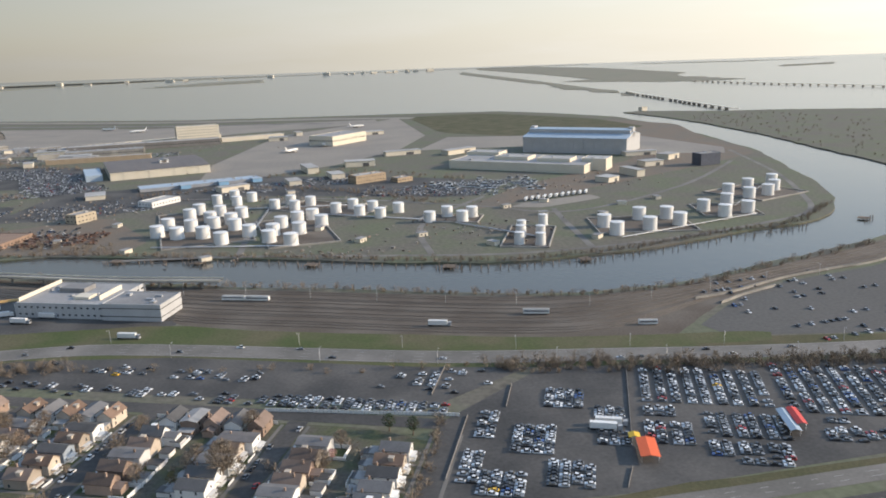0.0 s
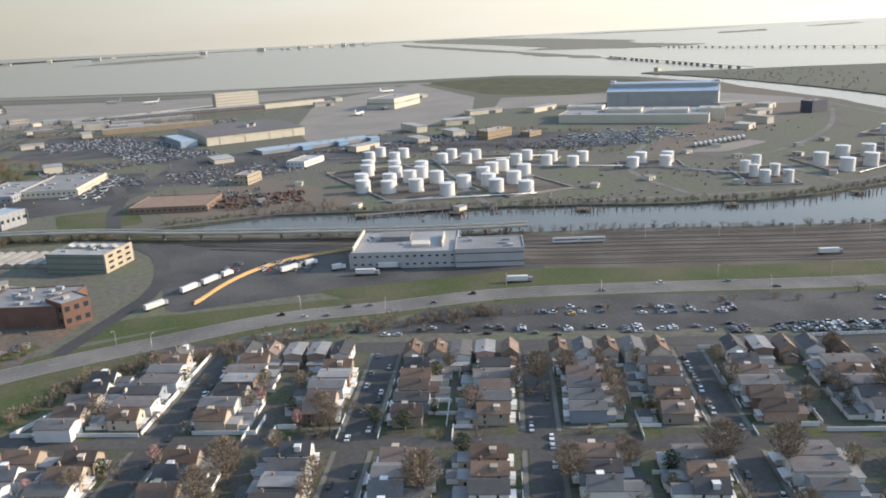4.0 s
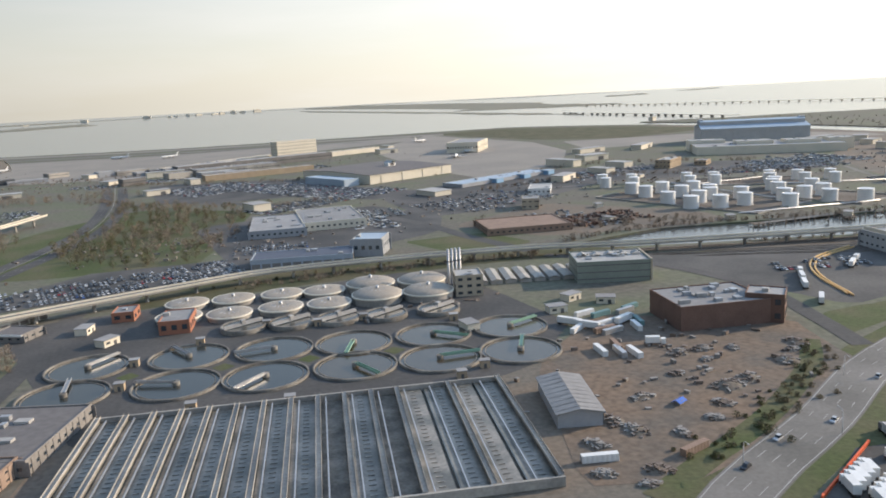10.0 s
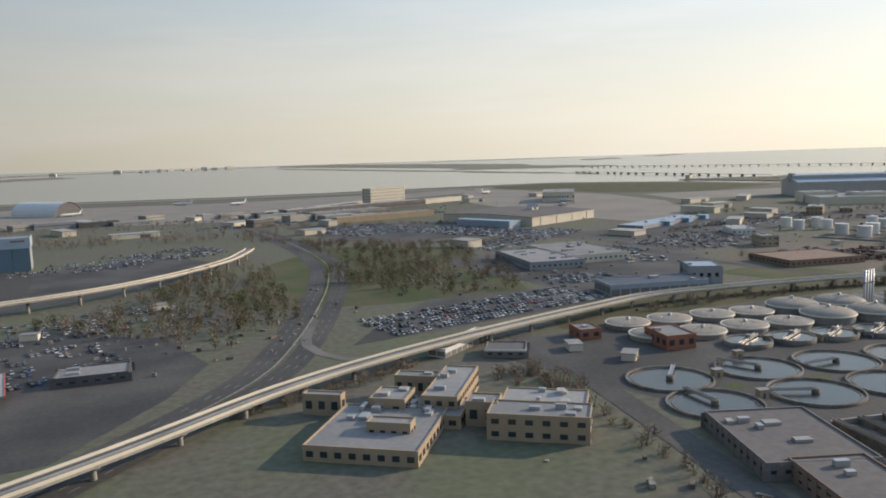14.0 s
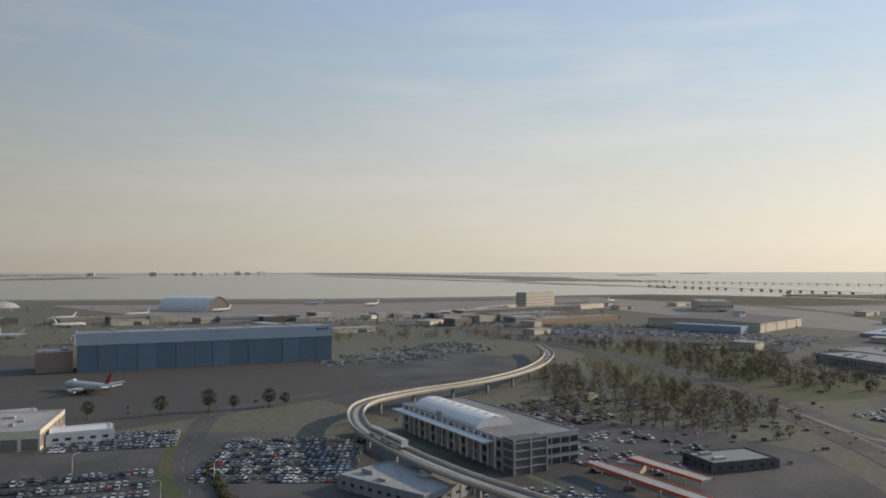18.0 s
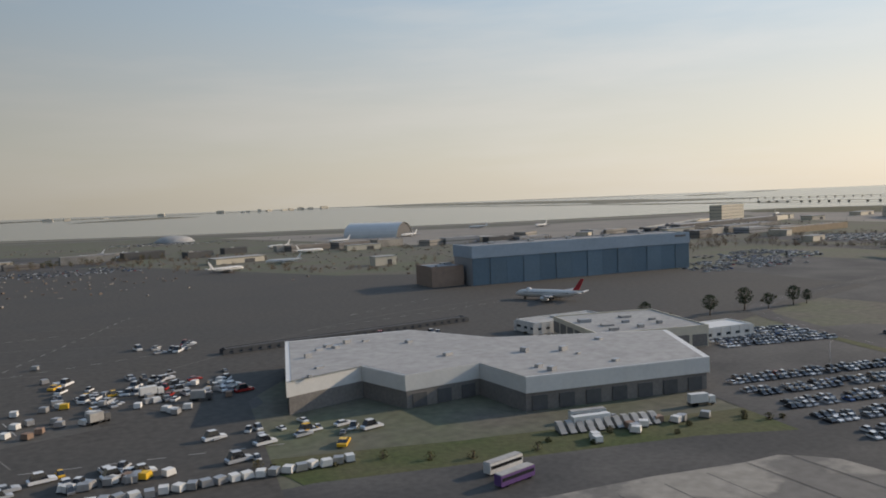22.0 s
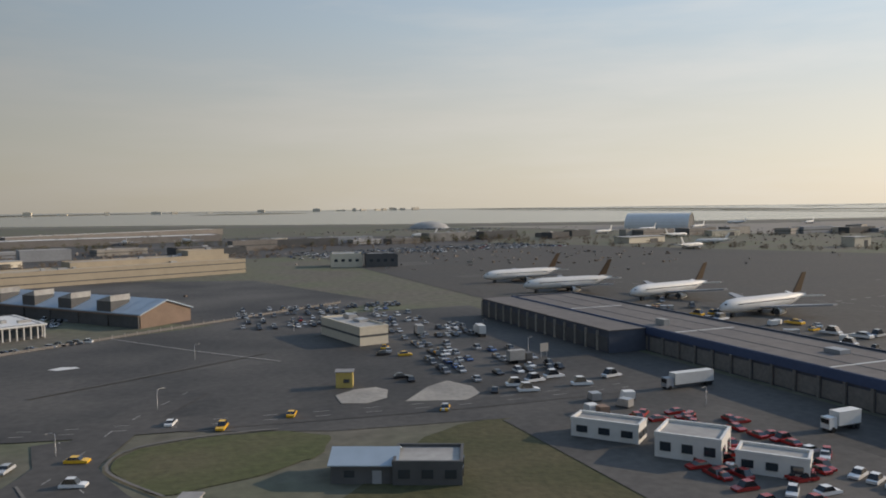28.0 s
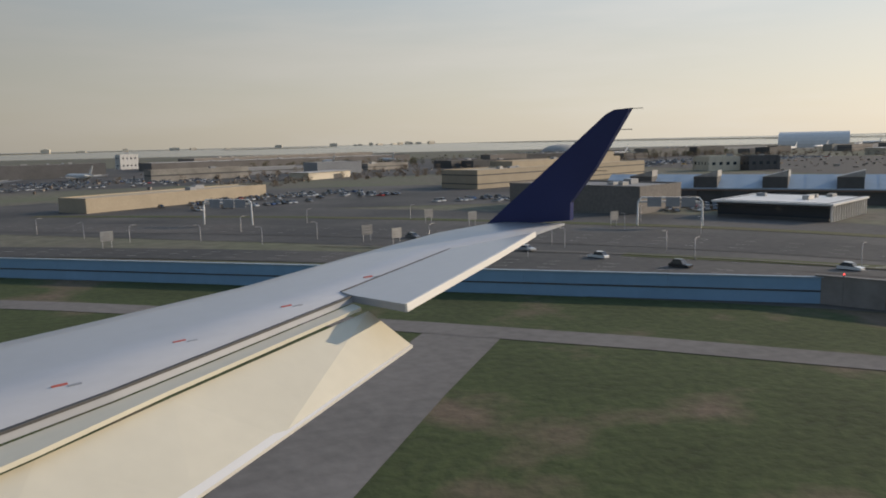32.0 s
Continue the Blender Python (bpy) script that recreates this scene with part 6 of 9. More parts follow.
for k, (u, v) in enumerate(((16.8, -54), (45, -53), (44.6, -30), (-9.4, -55), (-81.4, -67), (-64.7, -42), (-44.5, -64), (-67.3, -36), (-23.8, -22), (-17.5, -19), (-78.8, -60), (-104.7, -64), (-142.8, -62), (-133.6, -60), (6, -55), (14.6, -70), (-20, -60), (54, -60), (-40, -82), (41.8, -9))):
    x, y = uv(u, v)
    m = pose(x, y, 0, 0, 0, k * 77) @ Matrix.Scale((0.95, 0.8, 1.1, 0.7)[k % 4], 4)
    if k == 0:
        SORTS[5].matrix_basis = pose(x, y, 0)
    else:
        copy_thing(SORTS[5], m)
for u, v in ((-82.2, -29), (-71.7, -39.2), (-95.3, -52.3)):
    copy_thing(SORTS[4], pose(*uv(u, v), 0, 0, 0, 40) @ Matrix.Scale(1.1, 4))
for x, y, k in ((-558, 519, 1.5), (-544, 519.4, 1.7), (-537, 517, 1.2), (-526, 517.4, 1.5), (-521, 516.8, 1.1), (-577, 524, 1.3)):
    copy_thing(SORTS[3], pose(x, y, 0, 0, 0, x * 7) @ Matrix.Scale(k, 4))
for u, v in ((-55.9, -40.3), (-50.1, -41.7), (74, -4), (80, -5)):
    copy_thing(SORTS[3], pose(*uv(u, v), 0, 0, 0, 70) @ Matrix.Scale(1.15, 4))


def woods(name, label, spots, material, hlow, hhigh, count, size, seed, low=0.58):
    rnd = random.Random(seed)
    g, t = Geo(), Geo()
    for x, y in spots:
        h = rnd.uniform(hlow, hhigh)
        t.tube((x, y, 0), (x + rnd.uniform(-0.3, 0.3), y, h * 0.6), 0.13, 4, 0.05)
        for _ in range(3):
            a = rnd.uniform(0, 6.3)
            t.tube((x, y, h * 0.35), (x + h * 0.3 * math.cos(a), y + h * 0.3 * math.sin(a), h * 0.8), 0.06, 3, 0.02)
        bare = material is M_TWIG
        foliage(g, x, y, h * low, h * 0.46 * (1.4 if low < 0.5 else 1), h * 0.4, int(count * (1.3 if bare else 2.2)), rnd, size * (1.15 if bare else 0.55), bare)
    th = thing(name, label, "trees", kind="stuff")
    tagged(part("trunks", t, M_BARK, th), kind="stuff")
    tagged(part("crowns", g, material, th), kind="stuff")


def scatter(poly, count, seed):
    rnd = random.Random(seed)
    xs, ys = [p[0] for p in poly], [p[1] for p in poly]
    out = []
    while len(out) < count:
        x, y = rnd.uniform(min(xs), max(xs)), rnd.uniform(min(ys), max(ys))
        if inside(x, y, poly) and noise.noise((x * 0.03, y * 0.03, seed)) > -0.25:
            out.append((x, y))
    return out


def along(line, spread, step, seed):
    rnd = random.Random(seed)
    return [(x + rnd.gauss(0, spread), y + rnd.gauss(0, spread)) for x, y in curve_line(line, step)]


LOOP_WOOD = [(-325, 640), (-262, 560), (-290, 470), (-312, 436), (-352, 442), (-362, 500), (-338, 560)]
WEST_WOOD = [(-375, 540), (-392, 440), (-420, 400), (-470, 470), (-430, 505), (-395, 560)]
woods("bare_woods", "bare brown spring woodland inside the road loop", scatter(LOOP_WOOD, 110, 5) + scatter(WEST_WOOD, 110, 6) + along([(-330, 700), (-420, 720), (-520, 760)], 14, 2.0, 4), M_TWIG, 3.5, 6.5, 60, 0.34, 5)
woods("leafing_woods", "woodland just coming into olive leaf", scatter(LOOP_WOOD, 170, 7) + scatter(WEST_WOOD, 130, 9) + along([(-650, 960), (-760, 930), (-860, 960), (-960, 940)], 9, 2.5, 14), M_LEAF, 3, 5.5, 70, 0.34, 6)
woods("industrial_scrub", "brown scrub and bare trees between industrial yards", along([(-185, 440), (-150, 398), (-110, 385)], 3, 1.6, 41) + along([(-130, 540), (-60, 548), (0, 520), (60, 455)], 3, 2.2, 42) + along([(-100, 580), (0, 610), (90, 540)], 4, 3, 43) + along([(-215, 560), (-300, 610), (-340, 680)], 5, 1.8, 44) + along([(-250, 520), (-310, 470)], 4, 1.4, 45)
      + along([(-300, 380), (-240, 372), (-200, 362)], 2, 2.0, 46) + along([(-120, 640), (-240, 720), (-330, 780)], 6, 2.0, 47) + along([(-480, 700), (-600, 760), (-700, 930)], 10, 2.6, 48) + along([(-1010, 885), (-860, 905), (-700, 925), (-540, 905), (-400, 870), (-280, 850)], 14, 2.4, 53) + along([(-1000, 800), (-940, 830), (-840, 850)], 8, 2.2, 49) + along([uv(-100, -30), uv(80, -30)], 10, 2.4, 50) + along([uv(-100, -70), uv(80, -70)], 10, 2.4, 51), M_TWIG, 1.4, 3.6, 52, 0.26, 17, 0.42)
woods("works_scrub", "bare shrubs and young trees round the tan works buildings", scatter([(-374, 320), (-366, 330), (-366, 348), (-383, 348)], 46, 61) + along([(-371, 345), (-379, 300), (-390, 260)], 1.2, 2.0, 62) + along([(-440, 352), (-415, 356), (-392, 364)], 1.5, 1.4, 63), M_TWIG, 1.2, 3.4, 52, 0.24, 19, 0.42)
woods("roadside_scrub", "brown bare scrub along the expressway and basin", along([(-190, 214), (-165, 224), (-130, 231), (-84, 228)], 2.6, 0.6, 8) + along([(-80, 226), (-20, 211), (38, 203)], 1.2, 7, 28) + along([(44, 202), (80, 195), (120, 188), (220, 173), (300, 160)], 2.6, 0.36, 29) + along([(-128, 336), (-77, 315), (-12, 293), (47, 272), (87, 261), (130, 264), (160, 276), (230, 303)], 1.0, 2.2, 9)
      + along([(-180, 379), (-135, 380), (-85, 364), (-8, 340), (59, 317), (84, 316), (125, 321), (180, 339), (223, 350), (262, 385)], 1.0, 1.8, 10) + along([uv(-116, -4), uv(-128, -24), uv(-136, -42)], 1.6, 0.9, 11) + along([uv(-142, -52), uv(-150, -85)], 1.6, 1.6, 11)
      + along([(22, 173), (10, 134)], 0.8, 2, 12) + scatter([(400, 500), (440, 980), (560, 960), (640, 600), (500, 420)], 260, 13), M_TWIG, 1.2, 3.2, 48, 0.26, 7, 0.45)
woods("green_shrubs", "scattered green shrubs on verges", along([(-205, 205), (-230, 208), (-200, 215)], 3.0, 3.2, 15) + along([(-262, 216), (-245, 223), (-225, 231), (-206, 243)], 2.4, 0.8, 31) + along([(-330, 390), (-250, 380), (-190, 362)], 3, 4, 16) + along([(-640, 520), (-600, 530), (-520, 531)], 2.5, 9, 17) + along([(-560, 345), (-561, 416), (-559, 450)], 0.5, 0.42, 52) + along([(-700, 460), (-650, 446), (-620, 440)], 1.5, 5, 18)
      + along([(-932, 575), (-926, 556), (-930, 540)], 1.2, 1.6, 19) + along([(-941.5, 580), (-939, 575), (-936.5, 569)], 0.4, 0.5, 29) + along([(-929, 547.5), (-923.5, 544.5)], 0.7, 0.35, 20), M_LEAF, 0.7, 1.6, 70, 0.2, 8, 0.38)
bush = thing("forsythia_bush", "bright yellow flowering hedge beside the road", "bush", -933.4, 566.8, 0, -45)
g = Geo()
rnd = random.Random(3)
for x, y, r, h in ((-3.0, 0.1, 0.9, 0.62), (-1.9, -0.2, 1.2, 0.8), (-0.6, 0.1, 1.45, 1.0), (0.7, -0.1, 1.3, 0.85), (1.8, 0.2, 1.25, 0.95), (3.0, 0.0, 0.9, 0.55)):
    foliage(g, x, y, h * 0.95, r, h, 420, rnd, 0.1)
part("blossom", g, M_FORSYTHIA, bush)
g = Geo()
for k in range(12):
    g.tube((-3.2 + 0.6 * k, 0, 0), (-3.2 + 0.6 * k + rnd.uniform(-0.4, 0.4), rnd.uniform(-0.4, 0.4), 1.6), 0.03, 4)
part("stems", g, M_BARK, bush)

# ---- rails and trains ----
tracks = Geo()
for k in range(13):
    line = [(-185 + 2 * k, 357 - 2.4 * k), (-128, 331 - 3.3 * k * 0.55), (-60, 304 - 3.1 * k), (-12, 288 - 3.3 * k), (47, 267 - 3.2 * k), (86, 259 - 2.8 * k), (136, 266 - 1.25 * k), (166, 276 - 1.05 * k), (214, 293 - 1.25 * k), (262, 315 - 1.2 * k)]
    wander, whole = 0.9 * math.sin(k * 2.3), curve_line(line, 12)
    whole = whole[(k * 5) % 7:len(whole) - (k * 3) % 8] if k % 3 else whole
    for s in (-0.36, 0.36):
        tracks.ribbon([(x, y + s + wander) for x, y in whole], 0.12, 0.14, thick=0.1)
solid("rail_tracks", tracks, M_RAIL, "many parallel steel rails across the yard", "rails", "stuff")


def train(cars, label, body):
    th = thing("train", label, "train", group="trains")
    for k in range(cars):
        c = part("carriage", Geo().box(k * 9.2, 0, 0.45, 8.8, 1.5, 1.45), body, th)
        part("carriage_roof", Geo().box(k * 9.2, 0, 1.91, 8.6, 1.3, 0.12), M_ROOFW, c)
        part("window_band", Geo().box(k * 9.2, 0, 1.15, 8.2, 1.54, 0.4), M_GLASS, c)
        for e in (-3, 3):
            part("bogie", Geo().box(k * 9.2 + e, 0, 0.12, 1.6, 1.2, 0.34), M_DKSTEEL, c)
    return th


train(2, "two-car white train standing in the yard", M_WHITE).matrix_basis = pose(-40, 285, 0.05, 0, 0, -17)
train(2, "two-car white train waiting on the viaduct beside the station", M_WHITE).matrix_basis = pose(-522.4, 433, 4.62, 0, 0, 90)
train(1, "single white rail car near the yard's end", M_WHITE).matrix_basis = pose(64, 244, 0.05, 0, 0, -14)
# Ochre base colour carries the low sun's glow on the curving siding.
M_OCHRE = mat("sunlit_ochre", (0.62, 0.4, 0.17), 0.7, var=0.15)
siding = Geo()
for s in (-0.9, 0.9):
    siding.ribbon([(x, y + s) for x, y in curve_line([(-164, 268), (-162, 271), (-155, 284), (-145, 296), (-132, 304), (-112, 308)], 4)], 0.4, 0.5, thick=0.45)
solid("depot_siding", siding, M_OCHRE, "low walls curving along the depot siding, sun glow put into their ochre", "wall", "structure")


def truck(box_len, label, box_mat, cab_mat):
    th = thing("truck", label, "truck", group="parked trucks")
    part("cargo_box", Geo().box(0, 0, 0.55, box_len, 1.25, 1.45), box_mat, th)
    cab = part("cab", Geo().box(box_len / 2 + 0.75, 0, 0.3, 1.1, 1.15, 1.2, 0, 0.96), cab_mat, th)
    part("windscreen", Geo().box(box_len / 2 + 1.29, 0, 0.85, 0.06, 1.0, 0.5), M_CARGLASS, cab)
    part("chassis", Geo().box(0.3, 0, 0.3, box_len + 1.2, 0.7, 0.24), M_DKSTEEL, th)
    for x in (-box_len / 2 + 0.5, -box_len / 2 + 1.1, box_len / 2 + 0.75):
        g = Geo().tube((x, -0.5, 0.27), (x, 0.5, 0.27), 0.06, 6)
        for s in (-0.55, 0.55):
            g.tube((x, s - 0.12, 0.27), (x, s + 0.12, 0.27), 0.27, 10)
        part("wheel_axle", g, M_TYRE, th)
    return th


TRUCKS = [truck(3.2, "white box truck in the truck lot", M_WHITE, M_WHITE), truck(6.2, "white articulated trailer with its cab", M_WHITE, M_GREYW), truck(2.6, "small grey-white delivery truck", M_ROOFW, M_DARK)]
spots = [(-232 + 2.0 * k, 208 - 0.6 * k, 62, 0 if k % 3 else 2) for k in range(8)] + [(-219 - 1.25 * k, 201.5 - 1.5 * k, -25, 0) for k in range(6)] + [(-230, 201, -10, 0), (-229.5, 197.5, -10, 2), (-238, 203, 10, 0)]
spots += [(-246 - 1.6 * k, 201 - 0.5 * k, 62, 0) for k in range(5)] + [(-241 + 1.7 * k, 192 - 0.7 * k, 62, k % 2 * 2) for k in range(5)] + [(-247 - 1.7 * k, 196 - 0.5 * k, 62, 0) for k in range(4)]
spots += [(-166, 281, 48, 1), (-160, 287, 48, 1), (-155, 292, 48, 0), (-135, 290, 30, 1), (-128, 294, 25, 0), (-175, 268, 40, 1), (-112, 276, -18, 1), (-104, 280, -18, 1), (-120, 285, 10, 0), (-240, 288, -60, 1), (-238, 283, -60, 1), (-228, 282, 20, 1), (-233, 265, -30, 0),
         (-841, 502, 180, 0), (-842.5, 496, 180, 1), (-841, 530, 180, 0), (-842.5, 552, 180, 1), (-856, 575, 0, 2), (-628, 452, -14, 0), (-718, 500, 30, 2), (-708, 515, 10, 0), (-700, 506, -20, 2), (-650, 452, -10, 1), (30, 240, -16, 1), (-70, 251, -16, 1), (-860, 605, 80, 2), (-850, 600, 80, 0), (60, 162, -20, 1), (58, 160, -20, 1)]
seen = set()
for x, y, rot, k in spots:
    if k in seen:
        copy_thing(TRUCKS[k], pose(x, y, 0.05, 0, 0, rot))
    else:
        TRUCKS[k].matrix_basis = pose(x, y, 0.05, 0, 0, rot)
        seen.add(k)


def bus(label, paint=M_WHITE):
    th = thing("bus", label, "bus", group="buses")
    part("body", Geo().box(0, 0, 0.25, 6.0, 1.3, 1.35), paint, th)
    part("window_band", Geo().box(0, 0, 0.85, 5.7, 1.34, 0.45), M_CARGLASS, th)
    part("roof", Geo().box(0, 0, 1.61, 5.8, 1.2, 0.1), M_ROOFW, th)
    for x in (-2, 2.1):
        for s in (-0.55, 0.55):
            part("wheel", Geo().tube((x, s - 0.12, 0.25), (x, s + 0.12, 0.25), 0.25, 10), M_TYRE, th)
    return th


first = bus("white shuttle bus on a grass-edged yard")
first.matrix_basis = pose(-671, 443, 0.06, 0, 0, 14)
M_PURPLE = mat("purple_bus_paint", (0.13, 0.07, 0.2), 0.4, var=0.1)
b2 = bus("purple shuttle bus with a pale roof", M_PURPLE)
b2.matrix_basis = pose(-672, 438.5, 0.06, 0, 0, 14)
copy_thing(first, pose(96, 226, 0.05, 0, 0, -12))
copy_thing(first, pose(-648, 455.5, 0.05, 0, 0, -12))

# ---- inner airport paving ----
patch("apron", [(-828, 462), (-700, 440), (-692, 500), (-672, 526), (-612, 516), (-575, 502), (-540, 514), (-470, 532), (-464, 612), (-600, 720), (-690, 900), (-822, 905), (-825, 660)], 0.03, M_TARMAC, "wide grey-brown asphalt aircraft apron", "apron")
patch("truck_court", [(-856, 470), (-834, 470), (-834, 640), (-852, 640)], 0.035, M_ROADK, "dark asphalt truck court along the dock doors", "yard paving")
M_PATCHY = mat("patched_concrete", (0.3, 0.275, 0.235), 0.85, var=0.3, coarse=0.09, fine=0.5, second=(0.15, 0.14, 0.125), sharp=0.04)
patch("apron", [(-606, 536), (-585, 517), (-520, 520), (-470, 535), (-474, 552), (-520, 560), (-560, 552)], 0.045, M_PATCHY, "pale patched concrete before the blue hangar", "apron")
patch("apron", [(-796, 800), (-745, 840), (-712, 900), (-685, 815), (-727, 700), (-772, 692)], 0.045, M_PATCHY, "pale concrete taxi pads beyond the apron", "apron")
# Darker grass material puts the huts' shade into the lawn's colour.
patch("verge", [(-928, 520), (-900, 527), (-880, 548), (-850, 552), (-848, 535), (-868, 528), (-868, 505), (-920, 490)], 0.03, M_GRASS, "lawn round the small huts, dull green for the shadows there", "verge")
road("verge", [(-566.5, 345), (-569, 400), (-567.5, 450), (-558, 488)], 2.2, 0.075, M_GREEN, "mown strip beside the airport road", "verge")
patch("car_park_paving", [(-634, 386), (-620, 466), (-582, 497), (-540, 485), (-503, 430), (-500, 345), (-590, 348)], 0.03, M_ASPH, "dark asphalt of the long-stay car parks", "car park")
patch("yard", [(-632, 427), (-631, 386), (-700, 396), (-682, 434)], 0.07, M_PATCHY, "cracked pale concrete yard", "yard")
for k in range(9):
    road("joint", [(-636 - 7 * k, 428), (-637 - 7 * k, 388)], 0.14, 0.1, M_ROADK, "dark tarred joint between concrete slabs", "joint")
patch("service_paving", [(-724, 452), (-704, 392), (-632, 378), (-616, 430), (-640, 440), (-694, 452)], 0.02, M_ASPH, "dark asphalt service road before the freight building", "paving")
patch("cabin_yard", [(-872, 548), (-846, 552), (-846, 500), (-872, 504)], 0.06, M_ASPH, "dark yard crowded with red ground vehicles", "paving")
patch("verge", [(-694, 446), (-640, 436), (-618, 432), (-618, 446), (-660, 455), (-700, 466)], 0.04, M_GREEN, "green grass verge before the freight building", "verge")
patch("truck_yard", [(-738, 522), (-690, 514), (-690, 494), (-735, 480)], 0.045, M_ASPH, "dark service yard full of ground vehicles", "yard")
road("airport_road", [(-562, 340), (-564, 374), (-566, 416), (-564, 452), (-553, 491), (-540, 518), (-508, 532), (-440, 545)], 6, 0.06, M_ROADK, "two-lane airport road between car parks", lanes=2)
patch("car_park_paving", [(-924, 567), (-930, 580), (-938, 597), (-944, 608), (-917, 625), (-880, 641), (-852, 640), (-852, 545), (-890, 552)], 0.04, M_ASPH, "worn dark car park with faint bay lines", "car park")
patch("car_park_paving", [(-1040, 720), (-960, 690), (-880, 625), (-850, 660), (-870, 730), (-1000, 790)], 0.03, M_ASPH, "asphalt car parks round the offices", "car park")
patch("field", [(-1300, 720), (-1110, 698), (-1052, 645), (-987, 588), (-976, 560), (-966, 470), (-1080, 450), (-1300, 560)], 0.025, M_FIELD, "rough green and brown airfield grass", "field")
patch("road_paving", [(-990, 470), (-1004, 640), (-1100, 735), (-1050, 765), (-944, 645), (-930, 600), (-926, 568), (-938, 500), (-935, 470)], 0.015, M_ASPH, "worn dark asphalt between the airport roads", "paving")
patch("verge", [(-911.8, 551.4), (-909.5, 554.2), (-903.2, 555.3), (-895.5, 554.6), (-890.7, 550.4), (-893.6, 544.3), (-900.5, 540.9), (-908.0, 539.4), (-910.4, 543.8), (-912.1, 548.0)], 0.05, M_GREEN, "round-cornered green traffic island", "verge")
road("kerb", [(-908, 539.2), (-910.6, 543.8), (-912.4, 548), (-912, 551.6), (-909.5, 554.5), (-903.2, 555.7), (-895.5, 555)], 0.3, 0.16, M_ROAD, "pale kerb round the grass island", "kerb", step=1.5)
road("airport_road", [(-917, 560), (-915.5, 548), (-912, 537), (-908, 529), (-900, 518), (-890, 508)], 5.2, 0.085, M_ROADK, "dark slip road between lawns", lanes=2, step=3)
road("kerb", [(-919.6, 547), (-917.4, 539.5), (-914.6, 534), (-910.8, 527.5)], 0.25, 0.16, M_ROAD, "pale kerb along the slip road", "kerb", step=2)
patch("verge", [(-919.8, 546), (-917.6, 539.5), (-914.8, 534), (-911, 527), (-913, 512), (-932, 512), (-936, 530), (-928, 545)], 0.05, M_GREEN, "green lawn beside the slip road", "verge")
road("verge", [(-948, 500), (-952.5, 545), (-955, 560), (-957, 569), (-961, 581), (-968, 597), (-984, 618)], 2.6, 0.1, M_GREEN, "long yellow-green grass strip between carriageways", "verge")
road("airport_road", [(-953, 500), (-956, 545), (-958.6, 560), (-960.5, 569), (-965, 583), (-974, 602), (-990, 622)], 6, 0.064, M_ROADK, "slip carriageway between kerb and grass strip", lanes=2, step=5)
patch("verge", [(-938, 545), (-936, 570), (-926, 574), (-922, 552), (-930, 530)], 0.05, M_GREEN, "planted verge beside the car park", "verge")
M_PERIM = mat("worn_perimeter_asphalt", (0.15, 0.14, 0.13), 0.9, var=0.25, coarse=0.12, fine=1.2, bump=0.1)
M_GREYPANEL = mat("grey_barrier_panel", (0.27, 0.255, 0.24), 0.85, var=0.2, coarse=0.15, fine=1.2)
road("perimeter_path", [(-990, 480), (-987, 520), (-985.5, 550), (-987, 562), (-991, 569), (-998, 577), (-1006, 586), (-1016, 596), (-1040, 618), (-1090, 655)], 3.2, 0.06, M_PERIM, "grey perimeter track across the grass", "path")
road("verge", [(-1050, 722), (-1004, 686), (-975, 655), (-956, 630), (-947, 612), (-941, 596), (-938, 580)], 3.0, 0.05, M_GREEN, "narrow grass verge behind the airport road", "verge")
# Small flat white patch on the car park.
patch("puddle", [(-921, 601), (-919.2, 602.4), (-917, 601.6), (-916.6, 600.4), (-919.4, 599.6)], 0.08, M_WHITE, "pale patch on the car park surface", "paving patch")
road("perimeter_path", [(-1015.5, 593.5), (-1023.5, 584.5), (-1031.5, 575), (-1050, 550)], 5.6, 0.065, M_PERIM, "grey track branching over the grass", "path")
road("airport_road", [(-935, 470), (-942, 520), (-946, 548), (-948.5, 570), (-955, 594), (-970, 621), (-994, 649), (-1031, 683), (-1090, 723)], 12.5, 0.07, M_ROADK, "dark dual carriageway at the airport's edge", lanes=4, step=5)
road("airport_road", [(-960, 470), (-964, 520), (-967, 550), (-970, 572), (-978, 594), (-994, 616), (-1022, 642), (-1062, 672), (-1120, 712)], 8.5, 0.07, M_ROADK, "dark carriageway along the blue barrier", lanes=4, step=5)
road("kerb", [(-955.5, 520), (-958.5, 550), (-961, 572), (-968, 594), (-984, 618), (-1012, 645)], 0.45, 0.2, M_ROAD, "concrete median kerb", "kerb")
road("airport_road", [(-850, 556), (-872, 557), (-900, 561), (-925, 566), (-945, 577)], 6, 0.075, M_ROADK, "airport road past the taxi yard", lanes=3, step=5)
road("airport_road", [(-903, 577), (-912, 562), (-917, 548), (-927, 528), (-940, 500)], 6, 0.08, M_ROADK, "slip road curving round the grass island", lanes=2, step=5)
road("path", [(-922, 582), (-905, 591), (-889, 600)], 0.8, 0.12, M_CARPARK, "pale worn track across the car park", "path")
road("kerb", [(-912.5, 627), (-900, 608), (-888, 592)], 0.25, 0.125, M_LINE, "white line dividing the car park", "kerb")
road("apron_marking", [(-730, 481), (-745, 530), (-770, 620), (-800, 720)], 0.25, 0.06, M_ROAD, "faded taxi guide line on the apron", "marking")
road("apron_marking", [(-700, 540), (-640, 580), (-560, 596)], 0.25, 0.06, M_ROAD, "faded taxi guide line before the hangar", "marking")
for k in range(5):
    road("apron_marking", [(-752 + 6 * k, 560 + 16 * k), (-722 + 6 * k, 548 + 16 * k)], 0.2, 0.058, M_ROAD, "faded stand line on the apron", "marking")

